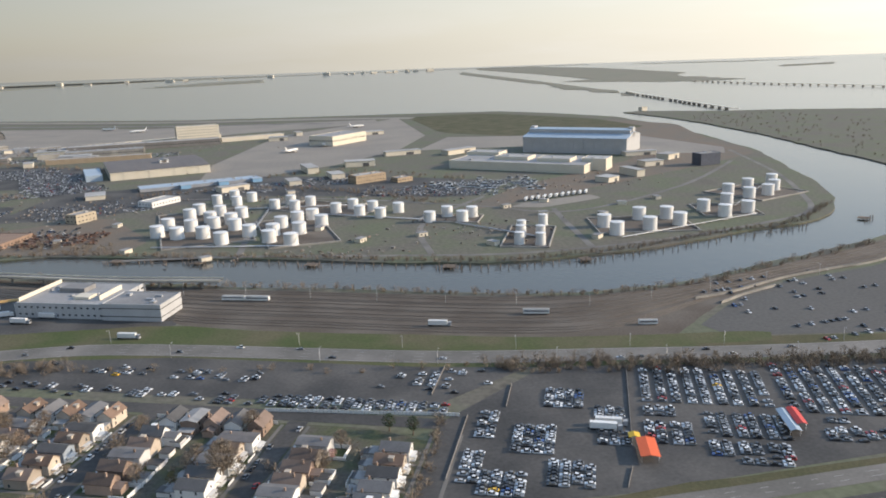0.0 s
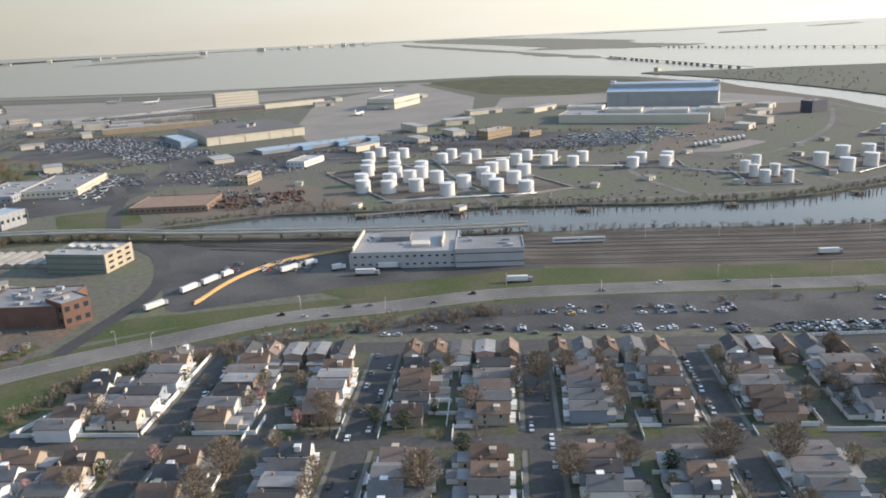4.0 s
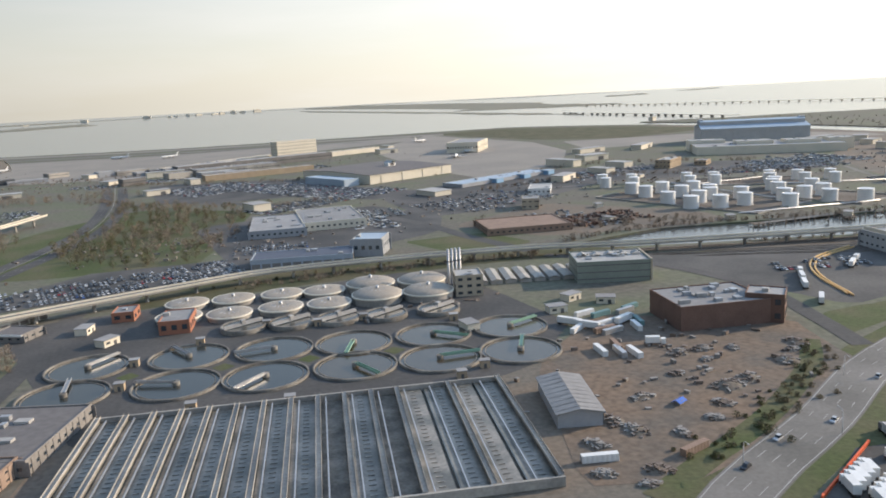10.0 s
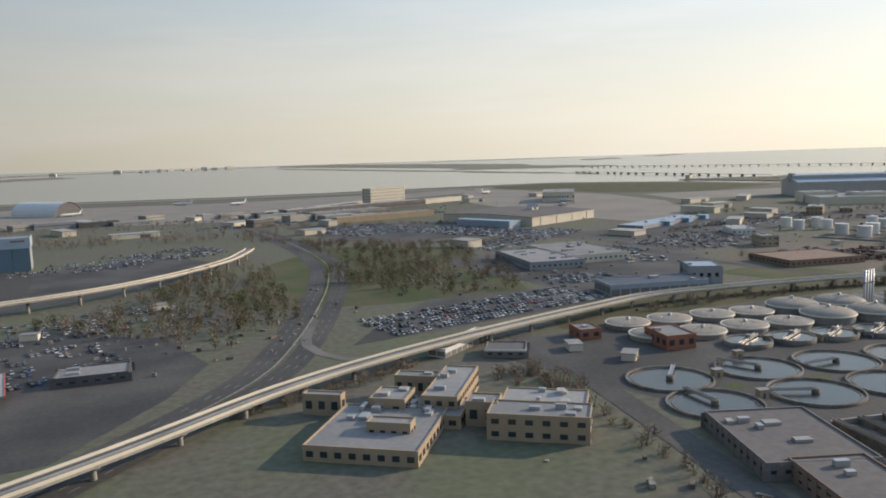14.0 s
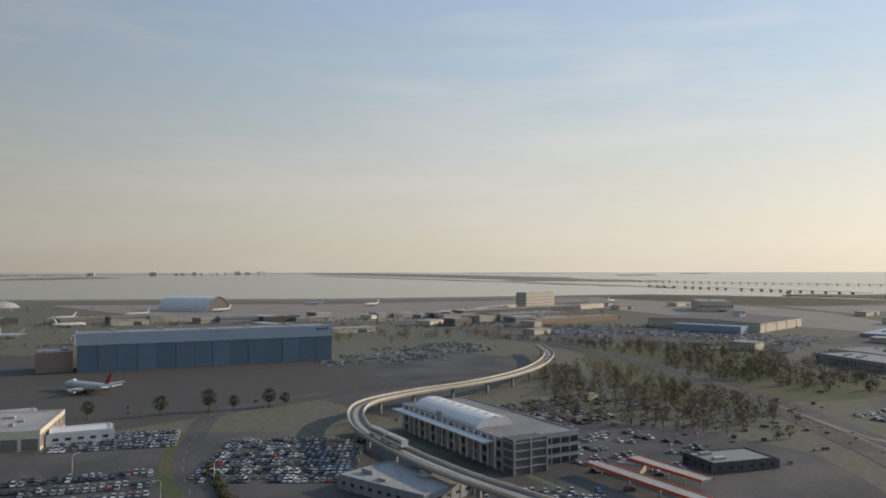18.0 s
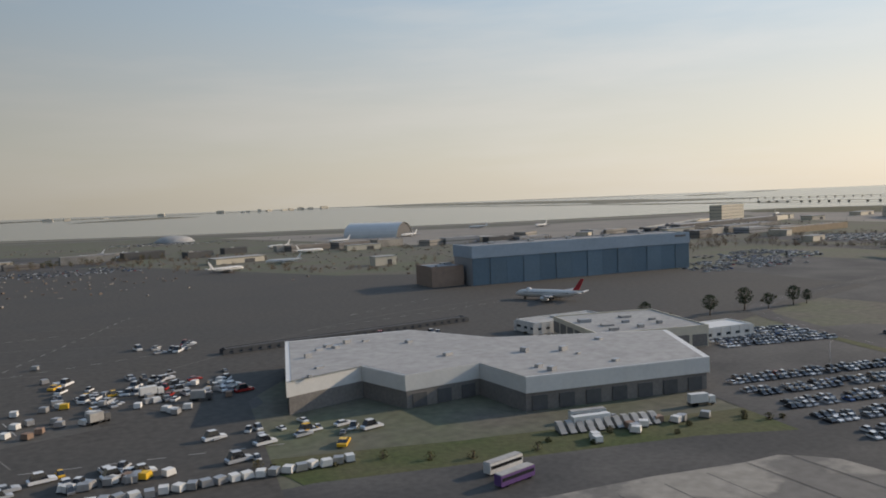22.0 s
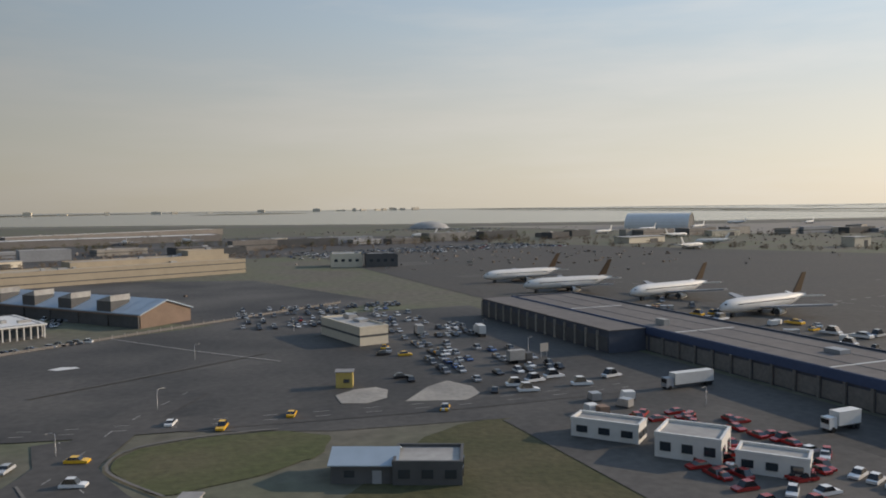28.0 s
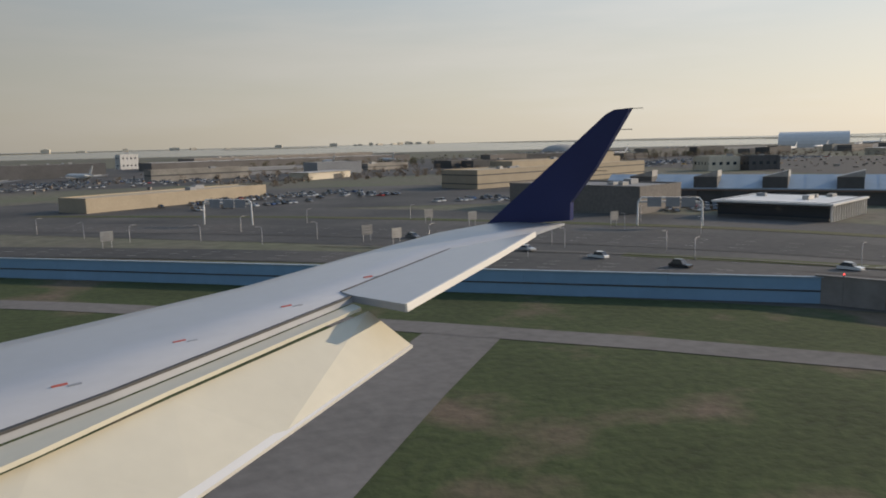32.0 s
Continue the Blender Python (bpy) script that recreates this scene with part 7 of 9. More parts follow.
M_PAD = mat("worn_apron_slab", (0.1, 0.093, 0.082), 0.85, var=0.3, coarse=0.08, fine=0.8, second=(0.075, 0.07, 0.063), each=0.2)
rnd = random.Random(63)
for k in range(34):
    x, y = rnd.uniform(-815, -665), rnd.uniform(495, 780)
    if x > -720 and y > 590 or x > -690 and y < 530:
        continue
    w, d, a = rnd.uniform(8, 30), rnd.uniform(5, 16), radians(12)
    patch("apron_slab", [(x + math.cos(a) * u - math.sin(a) * v, y + math.sin(a) * u + math.cos(a) * v) for u, v in ((-w / 2, -d / 2), (w / 2, -d / 2), (w / 2, d / 2), (-w / 2, d / 2))], 0.04, M_PAD, "newer slab of paler apron paving", "apron")
dashes = Geo()
for x0, y0, x1, y1, m in ((-760, 470, -735, 560, 16), (-735, 560, -700, 640, 14), (-800, 540, -700, 560, 18), (-740, 480, -690, 470, 9), (-790, 600, -720, 610, 12), (-730, 500, -780, 700, 30), (-660, 570, -560, 590, 16), (-640, 590, -600, 610, 6)):
    for k in range(m):
        t0, t1 = k / m, (k + 0.45) / m
        dashes.ribbon([(x0 + (x1 - x0) * t0, y0 + (y1 - y0) * t0), (x0 + (x1 - x0) * t1, y0 + (y1 - y0) * t1)], 0.22, 0.085)
solid("apron_marking", dashes, M_LINE, "faded dashed guide lines over the apron", "marking", "structure")
crew = Heap()
for cx, cy, wx, wy, count in ((-708, 522, 18, 14, 60), (-700, 565, 10, 6, 14), (-725, 470, 12, 5, 16), (-800, 590, 12, 40, 26), (-650, 540, 20, 10, 16), (-690, 475, 14, 10, 20)):
    for _ in range(count):
        crew.add(cx + rnd.uniform(-wx, wx), cy + rnd.uniform(-wy, wy), radians(rnd.choice((12, 102, 60))), rnd.choices((0, 1, 2, 5, 6), (9, 5, 4, 1, 1.5))[0], rnd.choice((0.0, 0.3)), rnd.uniform(0.9, 1.7))
for _ in range(70):
    x = rnd.uniform(-809, -774)
    crew.add(x, 531 + rnd.gauss(0, 3.6), radians(rnd.choice((5, 95))), rnd.choices((5, 0, 2, 1), (6, 2, 2, 1))[0], rnd.choice((0.0, 0.3)), rnd.uniform(0.8, 1.4))
for x, y in ((-800, 548), (-793, 555), (-777, 559), (-806, 551), (-783, 585), (-790, 566), (-770, 575), (-764, 560)):
    patch("apron_slab", [(x - 1.2, y - 0.5), (x + 1.0, y - 0.8), (x + 1.5, y + 0.5), (x - 0.9, y + 0.7)], 0.05, M_APRON, "small pale repaired patch in the apron", "apron")
crew.put("ground_vehicles", "white and grey ground service vehicles crowded on the apron", "vehicles")

# ---- aircraft ----
def aircraft(L, label, tail, engines=2, hump=False):
    """Parked airliner, nose to its own +x, standing on its wheels."""
    th = thing("airliner", label, "aircraft", group="parked airliners")
    r, zc = L * 0.055, L * 0.085
    prof = [(-0.5, 0.12, 0.55), (-0.42, 0.4, 0.4), (-0.3, 0.85, 0.1), (-0.2, 1, 0), (0.3, 1, 0), (0.4, 0.88, -0.03), (0.46, 0.6, -0.12), (0.495, 0.22, -0.22)]
    g, sides = Geo(), 16
    for x, k, dz in prof:
        g.v += [(x * L, r * k * math.cos(2 * math.pi * i / sides), zc + r * dz + r * k * math.sin(2 * math.pi * i / sides)) for i in range(sides)]
    for a in range(len(prof) - 1):
        for i in range(sides):
            j = (i + 1) % sides
            g.f.append((a * sides + i, a * sides + j, (a + 1) * sides + j, (a + 1) * sides + i))
            g.s.append(True)
    g.f += [tuple(range(sides)), tuple((len(prof) - 1) * sides + i for i in range(sides))]
    g.s += [False, False]
    if hump:
        g.dome(L * 0.3, 0, zc + r * 0.5, r * 0.8, r * 0.95, 16, 4)
    part("fuselage", g, M_WHITE, th)
    part("window_line", Geo().box(0.03 * L, 0, zc + r * 0.22, 0.66 * L, 2 * r * 0.985, 0.06 * r + 0.05), M_CARGLASS, th)
    part("cockpit_window", Geo().box(0.455 * L, 0, zc + r * 0.22, 0.02 * L, r * 0.9, r * 0.2), M_CARGLASS, th)
    for s in (-1, 1):
        g = Geo()
        top = [(0.12 * L, s * r * 0.6, zc - r * 0.4), (-0.08 * L, s * r * 0.6, zc - r * 0.4), (-0.2 * L, s * 0.46 * L, zc + 0.02 * L), (-0.15 * L, s * 0.46 * L, zc + 0.02 * L)]
        low = [(x, y, z - 0.012 * L) for x, y, z in top]
        g.face(top).face(low[::-1])
        for i in range(4):
            g.face([top[i], top[(i + 1) % 4], low[(i + 1) % 4], low[i]])
        part("wing", g, M_GREYW, th)
        g = Geo()
        top = [(-0.4 * L, s * r * 0.2, zc + r * 0.4), (-0.47 * L, s * r * 0.2, zc + r * 0.4), (-0.5 * L, s * 0.17 * L, zc + r * 0.7), (-0.47 * L, s * 0.17 * L, zc + r * 0.7)]
        low = [(x, y, z - 0.008 * L) for x, y, z in top]
        g.face(top).face(low[::-1])
        for i in range(4):
            g.face([top[i], top[(i + 1) % 4], low[(i + 1) % 4], low[i]])
        part("stabiliser", g, M_WHITE, th)
        for k in range(engines // 2):
            y = s * (0.15 + 0.13 * k) * L
            x = (0.06 - 0.07 * k) * L
            e = part("engine", Geo().tube((x, y, zc - r * 0.95 + 0.012 * L * k), (x - 0.09 * L, y, zc - r * 0.95 + 0.012 * L * k), 0.028 * L, 14, 0.018 * L), M_WHITE, th)
            part("intake", Geo().tube((x + 0.002 * L, y, zc - r * 0.95 + 0.012 * L * k), (x + 0.004 * L, y, zc - r * 0.95 + 0.012 * L * k), 0.023 * L, 14), M_DKSTEEL, e)
    g = Geo()
    fin = [(-0.34 * L, zc + r * 0.9), (-0.43 * L, zc + r * 0.7 + 0.02 * L), (-0.5 * L, zc + r + 0.15 * L), (-0.455 * L, zc + r + 0.15 * L)]
    drawn_out(g, fin, 0.006 * L, 0.004 * L)
    part("tail_fin", g, tail, th)
    for x, y in ((0.36 * L, 0), (-0.03 * L, 0.06 * L), (-0.03 * L, -0.06 * L)):
        part("landing_gear", Geo().tube((x, y, 0.02 * L), (x, y, zc - r * 0.6), 0.008 * L, 6).tube((x, y - 0.012 * L, 0.018 * L), (x, y + 0.012 * L, 0.018 * L), 0.018 * L, 10), M_DKSTEEL, th)
    return th


M_BROWNTAIL = mat("brown_tail_paint", (0.09, 0.055, 0.03), 0.4, var=0.1)
M_NAVY = mat("navy_paint", (0.035, 0.045, 0.14), 0.35, var=0.08, coarse=0.5, fine=3)
M_REDTAIL = mat("red_tail_paint", (0.35, 0.03, 0.04), 0.4, var=0.1)
M_NAVYT = mat("blue_tarpaulin", (0.03, 0.12, 0.45), 0.5, var=0.15)
a1 = aircraft(28, "white cargo airliner with a dark brown tail", M_BROWNTAIL)
a1.matrix_basis = pose(-784, 598, 0.06, 0, 0, 188)
for x, y, rot in ((-783, 630, 190), (-797, 655, 180), (-795, 685, 184)):
    copy_thing(a1, pose(x, y, 0.06, 0, 0, rot))
a2 = aircraft(25, "four-engined white airliner with a red and blue tail", M_REDTAIL, 4, True)
a2.matrix_basis = pose(-573, 577, 0.06, 0, 0, 123)
a3 = aircraft(22, "white airliner parked far across the field", M_WHITE)
a3.matrix_basis = pose(-420, 1040, 0.06, 0, 0, 200)
for x, y, rot in ((-690, 960, 185), (30, 1000, 30), (-300, 1120, 160), (-560, 985, 200), (-866, 1030, 100), (-905, 1028, 95), (-1045, 905, 120), (-1075, 880, 110), (-560, 900, 10), (-600, 820, 170), (-640, 790, 20), (-500, 1010, 190), (-250, 1070, 200), (-700, 1010, 185), (-40, 760, 60), (-10, 800, 100)):
    copy_thing(a3, pose(x, y, 0.06, 0, 0, rot))

# ---- ground vehicles, containers and yard clutter ----
rnd = random.Random(31)
box_kinds = []
for mtl, words in ((M_WHITE, "pale aircraft cargo container on the apron"), (M_STEEL, "grey metal cargo container on the apron"), (M_RUST, "faded red baggage trailer on the apron"), (M_YELLOWP, "yellow ground support cart on the apron")):
    th = thing("cargo_container", words, "container", group="cargo containers")
    part("body", Geo().prism([(-0.8, -0.6), (0.8, -0.6), (0.8, 0.6), (-0.8, 0.6)], 0.2, 1.05, [(-0.8, -0.6), (0.55, -0.6), (0.55, 0.6), (-0.8, 0.6)], True), mtl, th)
    part("base", Geo().box(0, 0, 0.08, 1.7, 1.25, 0.12), M_DKSTEEL, th)
    box_kinds.append(th)
spots = []
for cx, cy, wx, wy, count in ((-712, 508, 20, 12, 34), (-800, 560, 12, 26, 22), (-803, 520, 5, 24, 16), (-735, 545, 14, 20, 10), (-640, 447, 14, 1.5, 10), (-716, 466, 8, 1, 12), (-858, 548, 4, 3, 5)):
    spots += [(cx + rnd.uniform(-wx, wx), cy + rnd.uniform(-wy, wy)) for _ in range(count)]
spots += [(-724 + 1.75 * k, 459.5 - 0.1 * k + rnd.uniform(-0.3, 0.3)) for k in range(22)] + [(-810 + 1.5 * k, 617 - 0.7 * k) for k in range(9)]
for k, (x, y) in enumerate(spots):
    q = k if k < 4 else rnd.choices(range(4), (8, 6, 1.2, 0.6))[0]
    m = pose(x, y, 0.05, 0, 0, rnd.uniform(0, 180))
    if k < 4:
        box_kinds[k].matrix_basis = m
    else:
        copy_thing(box_kinds[q], m)
heap = Geo()
for cx, cy, wx, wy, count in ((-245, 250, 26, 24, 40), (40, 490, 120, 40, 260), (-160, 500, 60, 50, 150), (60, 380, 60, 30, 60), (-20, 350, 60, 10, 50), (-300, 470, 60, 40, 120), (-430, 440, 50, 40, 120), (-330, 820, 120, 60, 200), (-500, 840, 140, 120, 260), (-740, 800, 90, 90, 160), (110, 500, 80, 30, 120), (-395, 275, 16, 20, 24),
                              (-640, 1150, 160, 60, 160), (-150, 860, 100, 60, 120), (-960, 880, 130, 60, 200), (-260, 325, 14, 8, 30), (-225, 262, 20, 16, 22)):
    for _ in range(count):
        heap.box(cx + rnd.gauss(0, wx * 0.5), cy + rnd.gauss(0, wy * 0.5), 0.02, rnd.uniform(0.4, 1.4) * rnd.choice((1, 1, 1.8)), rnd.uniform(0.3, 1.0), rnd.uniform(0.2, 0.9), rnd.uniform(0, 3.1))
M_SCRAP = mat("rusty_scrap", (0.13, 0.075, 0.055), 0.9, var=0.5, coarse=0.3, fine=1.2, second=(0.09, 0.08, 0.075), sharp=0.05)
scrap, rnd_s = Geo(), random.Random(12)
for _ in range(190):
    scrap.box(rnd_s.uniform(-160, -120), rnd_s.uniform(399, 426), 0.06, rnd_s.uniform(0.6, 3.2), rnd_s.uniform(0.5, 1.6), rnd_s.uniform(0.3, 1.5), rnd_s.uniform(0, 3))
solid("scrap_heaps", scrap, M_SCRAP, "rusty heaps of scrap metal beside the basin", "scrap", "stuff")
m_clutter = mat("weathered_clutter", (0.27, 0.25, 0.225), 0.7, var=0.6, coarse=0.25, fine=0.9, second=(0.13, 0.1, 0.08), sharp=0.03)
solid("yard_clutter", heap, m_clutter, "scattered sheds, crates, skips and stored goods", "clutter", "stuff")
SHEDS = [(95, 430), (110, 405), (40, 372), (10, 368), (-120, 440), (-140, 405), (70, 345), (120, 440), (160, 420), (-30, 520), (120, 345), (-10, 400), (185, 430), (140, 395), (-220, 300), (-236, 300), (-226, 308), (-345, 340), (-350, 355), (-262, 300), (-480, 405), (-455, 395), (-470, 455), (-430, 480), (-60, 350), (-100, 375)]
sh = thing("yard_shed", "small flat-roofed utility shed with a door", "shed", *SHEDS[0], 0, 20, "utility sheds")
part("wall", Geo().box(0, 0, 0, 5, 3.4, 1.8), M_CREAM, sh)
part("roof", Geo().box(0, 0, 1.81, 5.4, 3.8, 0.14), M_ROOFG, sh)
part("door", Geo().box(1, -1.72, 0, 0.9, 0.06, 1.2), M_DARK, sh)
part("window", Geo().box(-1.2, -1.72, 0.7, 1.2, 0.06, 0.6), M_GLASS, sh)
for k, (x, y) in enumerate(SHEDS[1:]):
    copy_thing(sh, pose(x, y, 0, 0, 0, 25 * k))
# works and airport pieces
hut = thing("hut", "small dark hut with a pale pitched roof", "hut", -891, 537.5, 0, -25)
part("wall", Geo().box(0, 0, 0, 5.6, 4.6, 1.7), M_DARK, hut)
part("roof", Geo().gable(0, 0, 1.7, 5.6, 4.6, 0.8, 0.25, 0.1), M_ROOFB, hut)
part("door", Geo().box(1.2, -2.32, 0, 0.8, 0.06, 1.2), M_GREYW, hut)
part("window", Geo().box(-1.2, -2.32, 0.6, 0.9, 0.06, 0.6), M_GLASS, hut)
bo = thing("guard_booth", "small pale guard booth beside the slip road", "booth", -906.2, 535, 0, -25)
part("wall", Geo().box(0, 0, 0, 1.5, 1.2, 1.3), M_GREYW, bo)
part("roof", Geo().box(0, 0, 1.31, 1.8, 1.5, 0.12), M_ROOFW, bo)
part("window", Geo().box(0, -0.62, 0.7, 0.9, 0.05, 0.4), M_GLASS, bo)
M_KIOSK = mat("faded_yellow_panel", (0.5, 0.38, 0.12), 0.6, var=0.15, coarse=0.5, fine=3)
yh = thing("kiosk", "small bright yellow kiosk at the taxi yard", "kiosk", -883.5, 571.5, 0, -20)
part("wall", Geo().box(0, 0, 0, 2.2, 1.8, 2.1), M_KIOSK, yh)
part("roof", Geo().box(0, 0, 2.11, 2.5, 2.1, 0.1), M_ROOFG, yh)
part("window", Geo().box(0.3, -0.92, 0.7, 0.8, 0.05, 0.5), M_GLASS, yh)
KIOSKS = [(-332, 283), (-314, 276), (-279, 270), (-306, 332), (-282, 323), (-294, 325), (-340, 318), (-344, 303), (-272, 273), (-262, 309), (-324, 326)]
kk = thing("pump_kiosk", "small tan brick pump kiosk between settling tanks", "kiosk", *KIOSKS[0], 0, -16, "pump kiosks")
part("wall", Geo().box(0, 0, 0, 2.0, 1.6, 1.7), M_TANBRICK, kk)
part("roof", Geo().box(0, 0, 1.71, 2.3, 1.9, 0.12), M_ROOFG, kk)
part("door", Geo().box(0, -0.82, 0, 0.6, 0.05, 1.1), M_DARK, kk)
for x, y in KIOSKS[1:]:
    copy_thing(kk, pose(x, y, 0, 0, 0, -16))
building("valve_house", "red-brick valve house beside the small domes", -327, 345, 8, 12, 3.4, -16, M_BRICK, M_ROOFG, 1, 3, 1, near=True)
building("valve_house", "small red-brick store by the elevated line", -339, 364, 6, 8, 2.6, -16, M_BRICK, M_ROOFG, 1, 2, 1, near=True)
for x, y in ((-342, 311), (-322, 305.5), (-303.5, 300), (-284.5, 294.5), (-266, 289)):
    patch("grass_plot", [(x - 2.6, y + 0.8), (x + 0.8, y + 2.6), (x + 2.6, y - 0.8), (x - 0.8, y - 2.6)], 0.03, M_GREEN, "small grass plot between settling tanks", "grass")
low = building("concourse", "long low grey pavilion with blue kiosks on its front", -97, 580, 84, 18, 1.9, 17.5, M_GREYW, M_ROOFB, 1, 20, 4, front="")
for x, y in ((-106, 568), (-81, 576), (-58, 583)):
    th = thing("blue_pavilion", "small blue pavilion on the long low building", "pavilion", x, y, 0, 23, "blue pavilions")
    part("wall", Geo().box(0, -0.5, 0, 7, 6.4, 2.6), M_BLUEFENCE, th)
    part("roof", Geo().box(0, -0.5, 2.61, 7.6, 7, 0.3), M_ROOFB, th)
building("hangar_annex", "blue-roofed annex beside the dark hangar", -190, 648, 12, 46, 4.4, 18, M_ROOFB, M_ROOFB, 1, 4, 0, front="")
patch("yard", [(98, 431), (116, 424), (156, 442), (153, 456), (108, 441)], 0.06, M_APRON, "pale concrete pad with parked trailers", "yard")
for k in range(11):
    copy_thing(TRUCKS[1], pose(111 + 4.1 * k, 447 + 1.3 * k, 0.1, 0, 0, 65))
rnd = random.Random(77)
field = Heap()
for _ in range(150):
    x, y = rnd.uniform(62, 136), rnd.gauss(512, 11)
    field.add(x, y, radians(rnd.choice((-20, -20, 70))), rnd.choice((0, 0, 0, 1)), 0.3, rnd.uniform(1.3, 2.2))
for _ in range(60):
    x, y = rnd.uniform(-237, -217), rnd.uniform(455, 530)
    field.add(x, y, radians(rnd.choice((0, 90))), rnd.choice((0, 0, 1)), 0.3, rnd.uniform(1.2, 2.0))
field.put("stored_vans", "crowded rows of white vans and trucks in the storage lots", "vans")
fence_run = thing("barrier_fence", "orange plastic barrier fence beside the truck lot", "fence")
for k in range(22):
    part("panel", Geo().box(-257 + 0.95 * k, 200 + 0.38 * k, 0.05, 0.9, 0.3, 0.55, radians(22)), M_ORANGE, fence_run)
for k, (x, y, size) in enumerate(((-237, 238, 3.2), (-231, 239, 2.6), (-217, 242, 3.0), (-206, 249, 2.6), (-244, 232, 1.8), (-250, 228, 1.6), (-226, 257, 2.4), (-232, 257.5, 2.6), (-220, 254, 1.5),
                                (-259, 226, 1.6), (-271, 218, 2.2), (-275, 215, 1.4), (-241, 248, 1.6), (-255, 242, 2.0), (-266, 236, 2.2), (-265, 231, 2.4), (-274, 230, 2.2), (-279, 221, 1.8), (-211, 246, 1.8), (-230, 251, 1.4))):
    th = thing("rubble_pile", "heap of broken concrete and scrap on bare dirt", "rubble pile", x, y, 0, 30 * k, "rubble piles")
    part("mound", Geo().cyl(0, 0, 0, size, size * 0.3, 9, size * 0.3), M_DIRT, th)
    g = Geo()
    for _ in range(46):
        r, a = size * rnd.uniform(0, 1) ** 0.6, rnd.uniform(0, 6.28)
        g.box(r * math.cos(a) * 1.2, r * math.sin(a) * 0.8, size * 0.28 * (1 - r / size) - 0.05, rnd.uniform(0.3, 1.2), rnd.uniform(0.15, 0.6), rnd.uniform(0.2, 0.5), a * 3)
    tagged(part("debris", g, m_clutter, th), kind="stuff")
road("verge", [(-277, 211.5), (-262, 217), (-248, 221.5), (-233, 228), (-214, 238.5), (-202, 249)], 4.6, 0.062, M_GREEN, "rough grass slope along the expressway", "verge", step=3)
M_TEALBOX = mat("faded_teal_steel", (0.12, 0.22, 0.22), 0.6, var=0.25, coarse=0.3, fine=2.0)
crate_kinds = []
for mtl, words in ((M_WHITE, "white site trailer standing in the works yard"), (M_TEALBOX, "faded teal shipping container in the works yard"), (M_RUST, "rusty brown shipping container in the works yard"), (M_STEEL, "grey shipping container in the works yard")):
    th = thing("shipping_container", words, "container", group="yard containers")
    side = [(-3 + 0.2 * k, 0.6 if k % 4 < 2 else 0.55) for k in range(31)]
    part("body", Geo().prism([(x, -y) for x, y in side] + side[::-1], 0.05, 1.3, None, True), mtl, th)
    part("door", Geo().box(3.02, 0, 0.12, 0.06, 1.1, 1.1), M_GREYW, th)
    crate_kinds.append(th)
for k, (x, y, rot) in enumerate(((-232, 293, 8), (-227, 284, 12), (-236, 279, 5), (-243, 264, 74), (-235, 277, 8), (-233, 283, 8), (-225, 280, 70), (-228, 277, 70), (-241, 268, 70), (-240.5, 262, 78), (-229, 290, 10), (-222, 289, 12), (-241, 283, 30), (-219, 291, 15), (-246, 267, 76), (-262, 220, 10), (-277, 225, 160))):
    m = pose(x, y, 0.04, 0, 0, rot)
    if k < 4:
        crate_kinds[k].matrix_basis = m
    else:
        copy_thing(crate_kinds[(0, 2, 0, 1, 3, 0, 1)[k % 7]], m)
tp = thing("tarpaulin", "blue tarpaulin thrown over stored goods", "tarpaulin", -251, 236, 0, 20)
part("cargo_heap", Geo().box(0, 0, 0, 2.0, 1.2, 0.8), M_DIMWALL, tp)
part("cover", Geo().gable(0, 0, 0.6, 2.4, 1.6, 0.4, 0.1, 0.06), M_NAVYT, tp)
for k in range(9):
    park(-878 + 1.7 * k + rnd.uniform(-0.4, 0.4), 590 - 3.0 * k + rnd.uniform(-1.5, 1.5), radians(rnd.choice((-20, 70))), rnd, None, 0.06, rnd.choice((6, 6, 6, 5)))
patch("traffic_island", [(-886.4, 562.8), (-886, 567), (-883, 569), (-880, 569.2), (-879, 567), (-880.5, 563), (-883.5, 561.4)], 0.1, M_CONC, "pale concrete traffic island by the kiosk", "paving")
patch("traffic_island", [(-879, 560.4), (-873.7, 566.4), (-870, 568.6), (-868.3, 564), (-869, 560.2), (-872, 557.8)], 0.1, M_CONC, "pale concrete traffic island at the taxi yard", "paving")
BLOCKS = [(-300, 690), (-270, 740), (-230, 770), (-320, 800), (-280, 830), (-240, 900), (-330, 880), (-60, 880), (-40, 930), (40, 900), (60, 700), (110, 690), (20, 640), (-20, 620), (250, 620), (262, 590), (235, 560), (205, 520), (180, 500), (-30, 560), (0, 580), (-70, 545), (-160, 545), (-260, 560),
          (-400, 760), (-440, 820), (-420, 900), (-520, 900), (-560, 760), (-620, 860), (-760, 980), (-820, 960), (-1000, 900), (-960, 840), (-1100, 900)]
rnd = random.Random(91)
blk = thing("service_block", "low pale airport service building with a flat roof", "building", *BLOCKS[0], 0, 14, "service blocks")
part("wall", Geo().box(0, 0, 0, 16, 8, 3.2), M_CREAM, blk)
part("roof", Geo().box(0, 0, 3.21, 16.6, 8.6, 0.25), M_ROOFW, blk)
part("loading_door", Geo().box(3, -4.05, 0, 3.4, 0.1, 2.2), M_DARK, blk)
for x, y in BLOCKS[1:]:
    copy_thing(blk, pose(x, y, 0, 0, 0, 14 + rnd.choice((0, 90, 20, -10)))).scale = (rnd.uniform(0.7, 2.2), rnd.uniform(0.8, 1.6), rnd.uniform(0.7, 1.5))
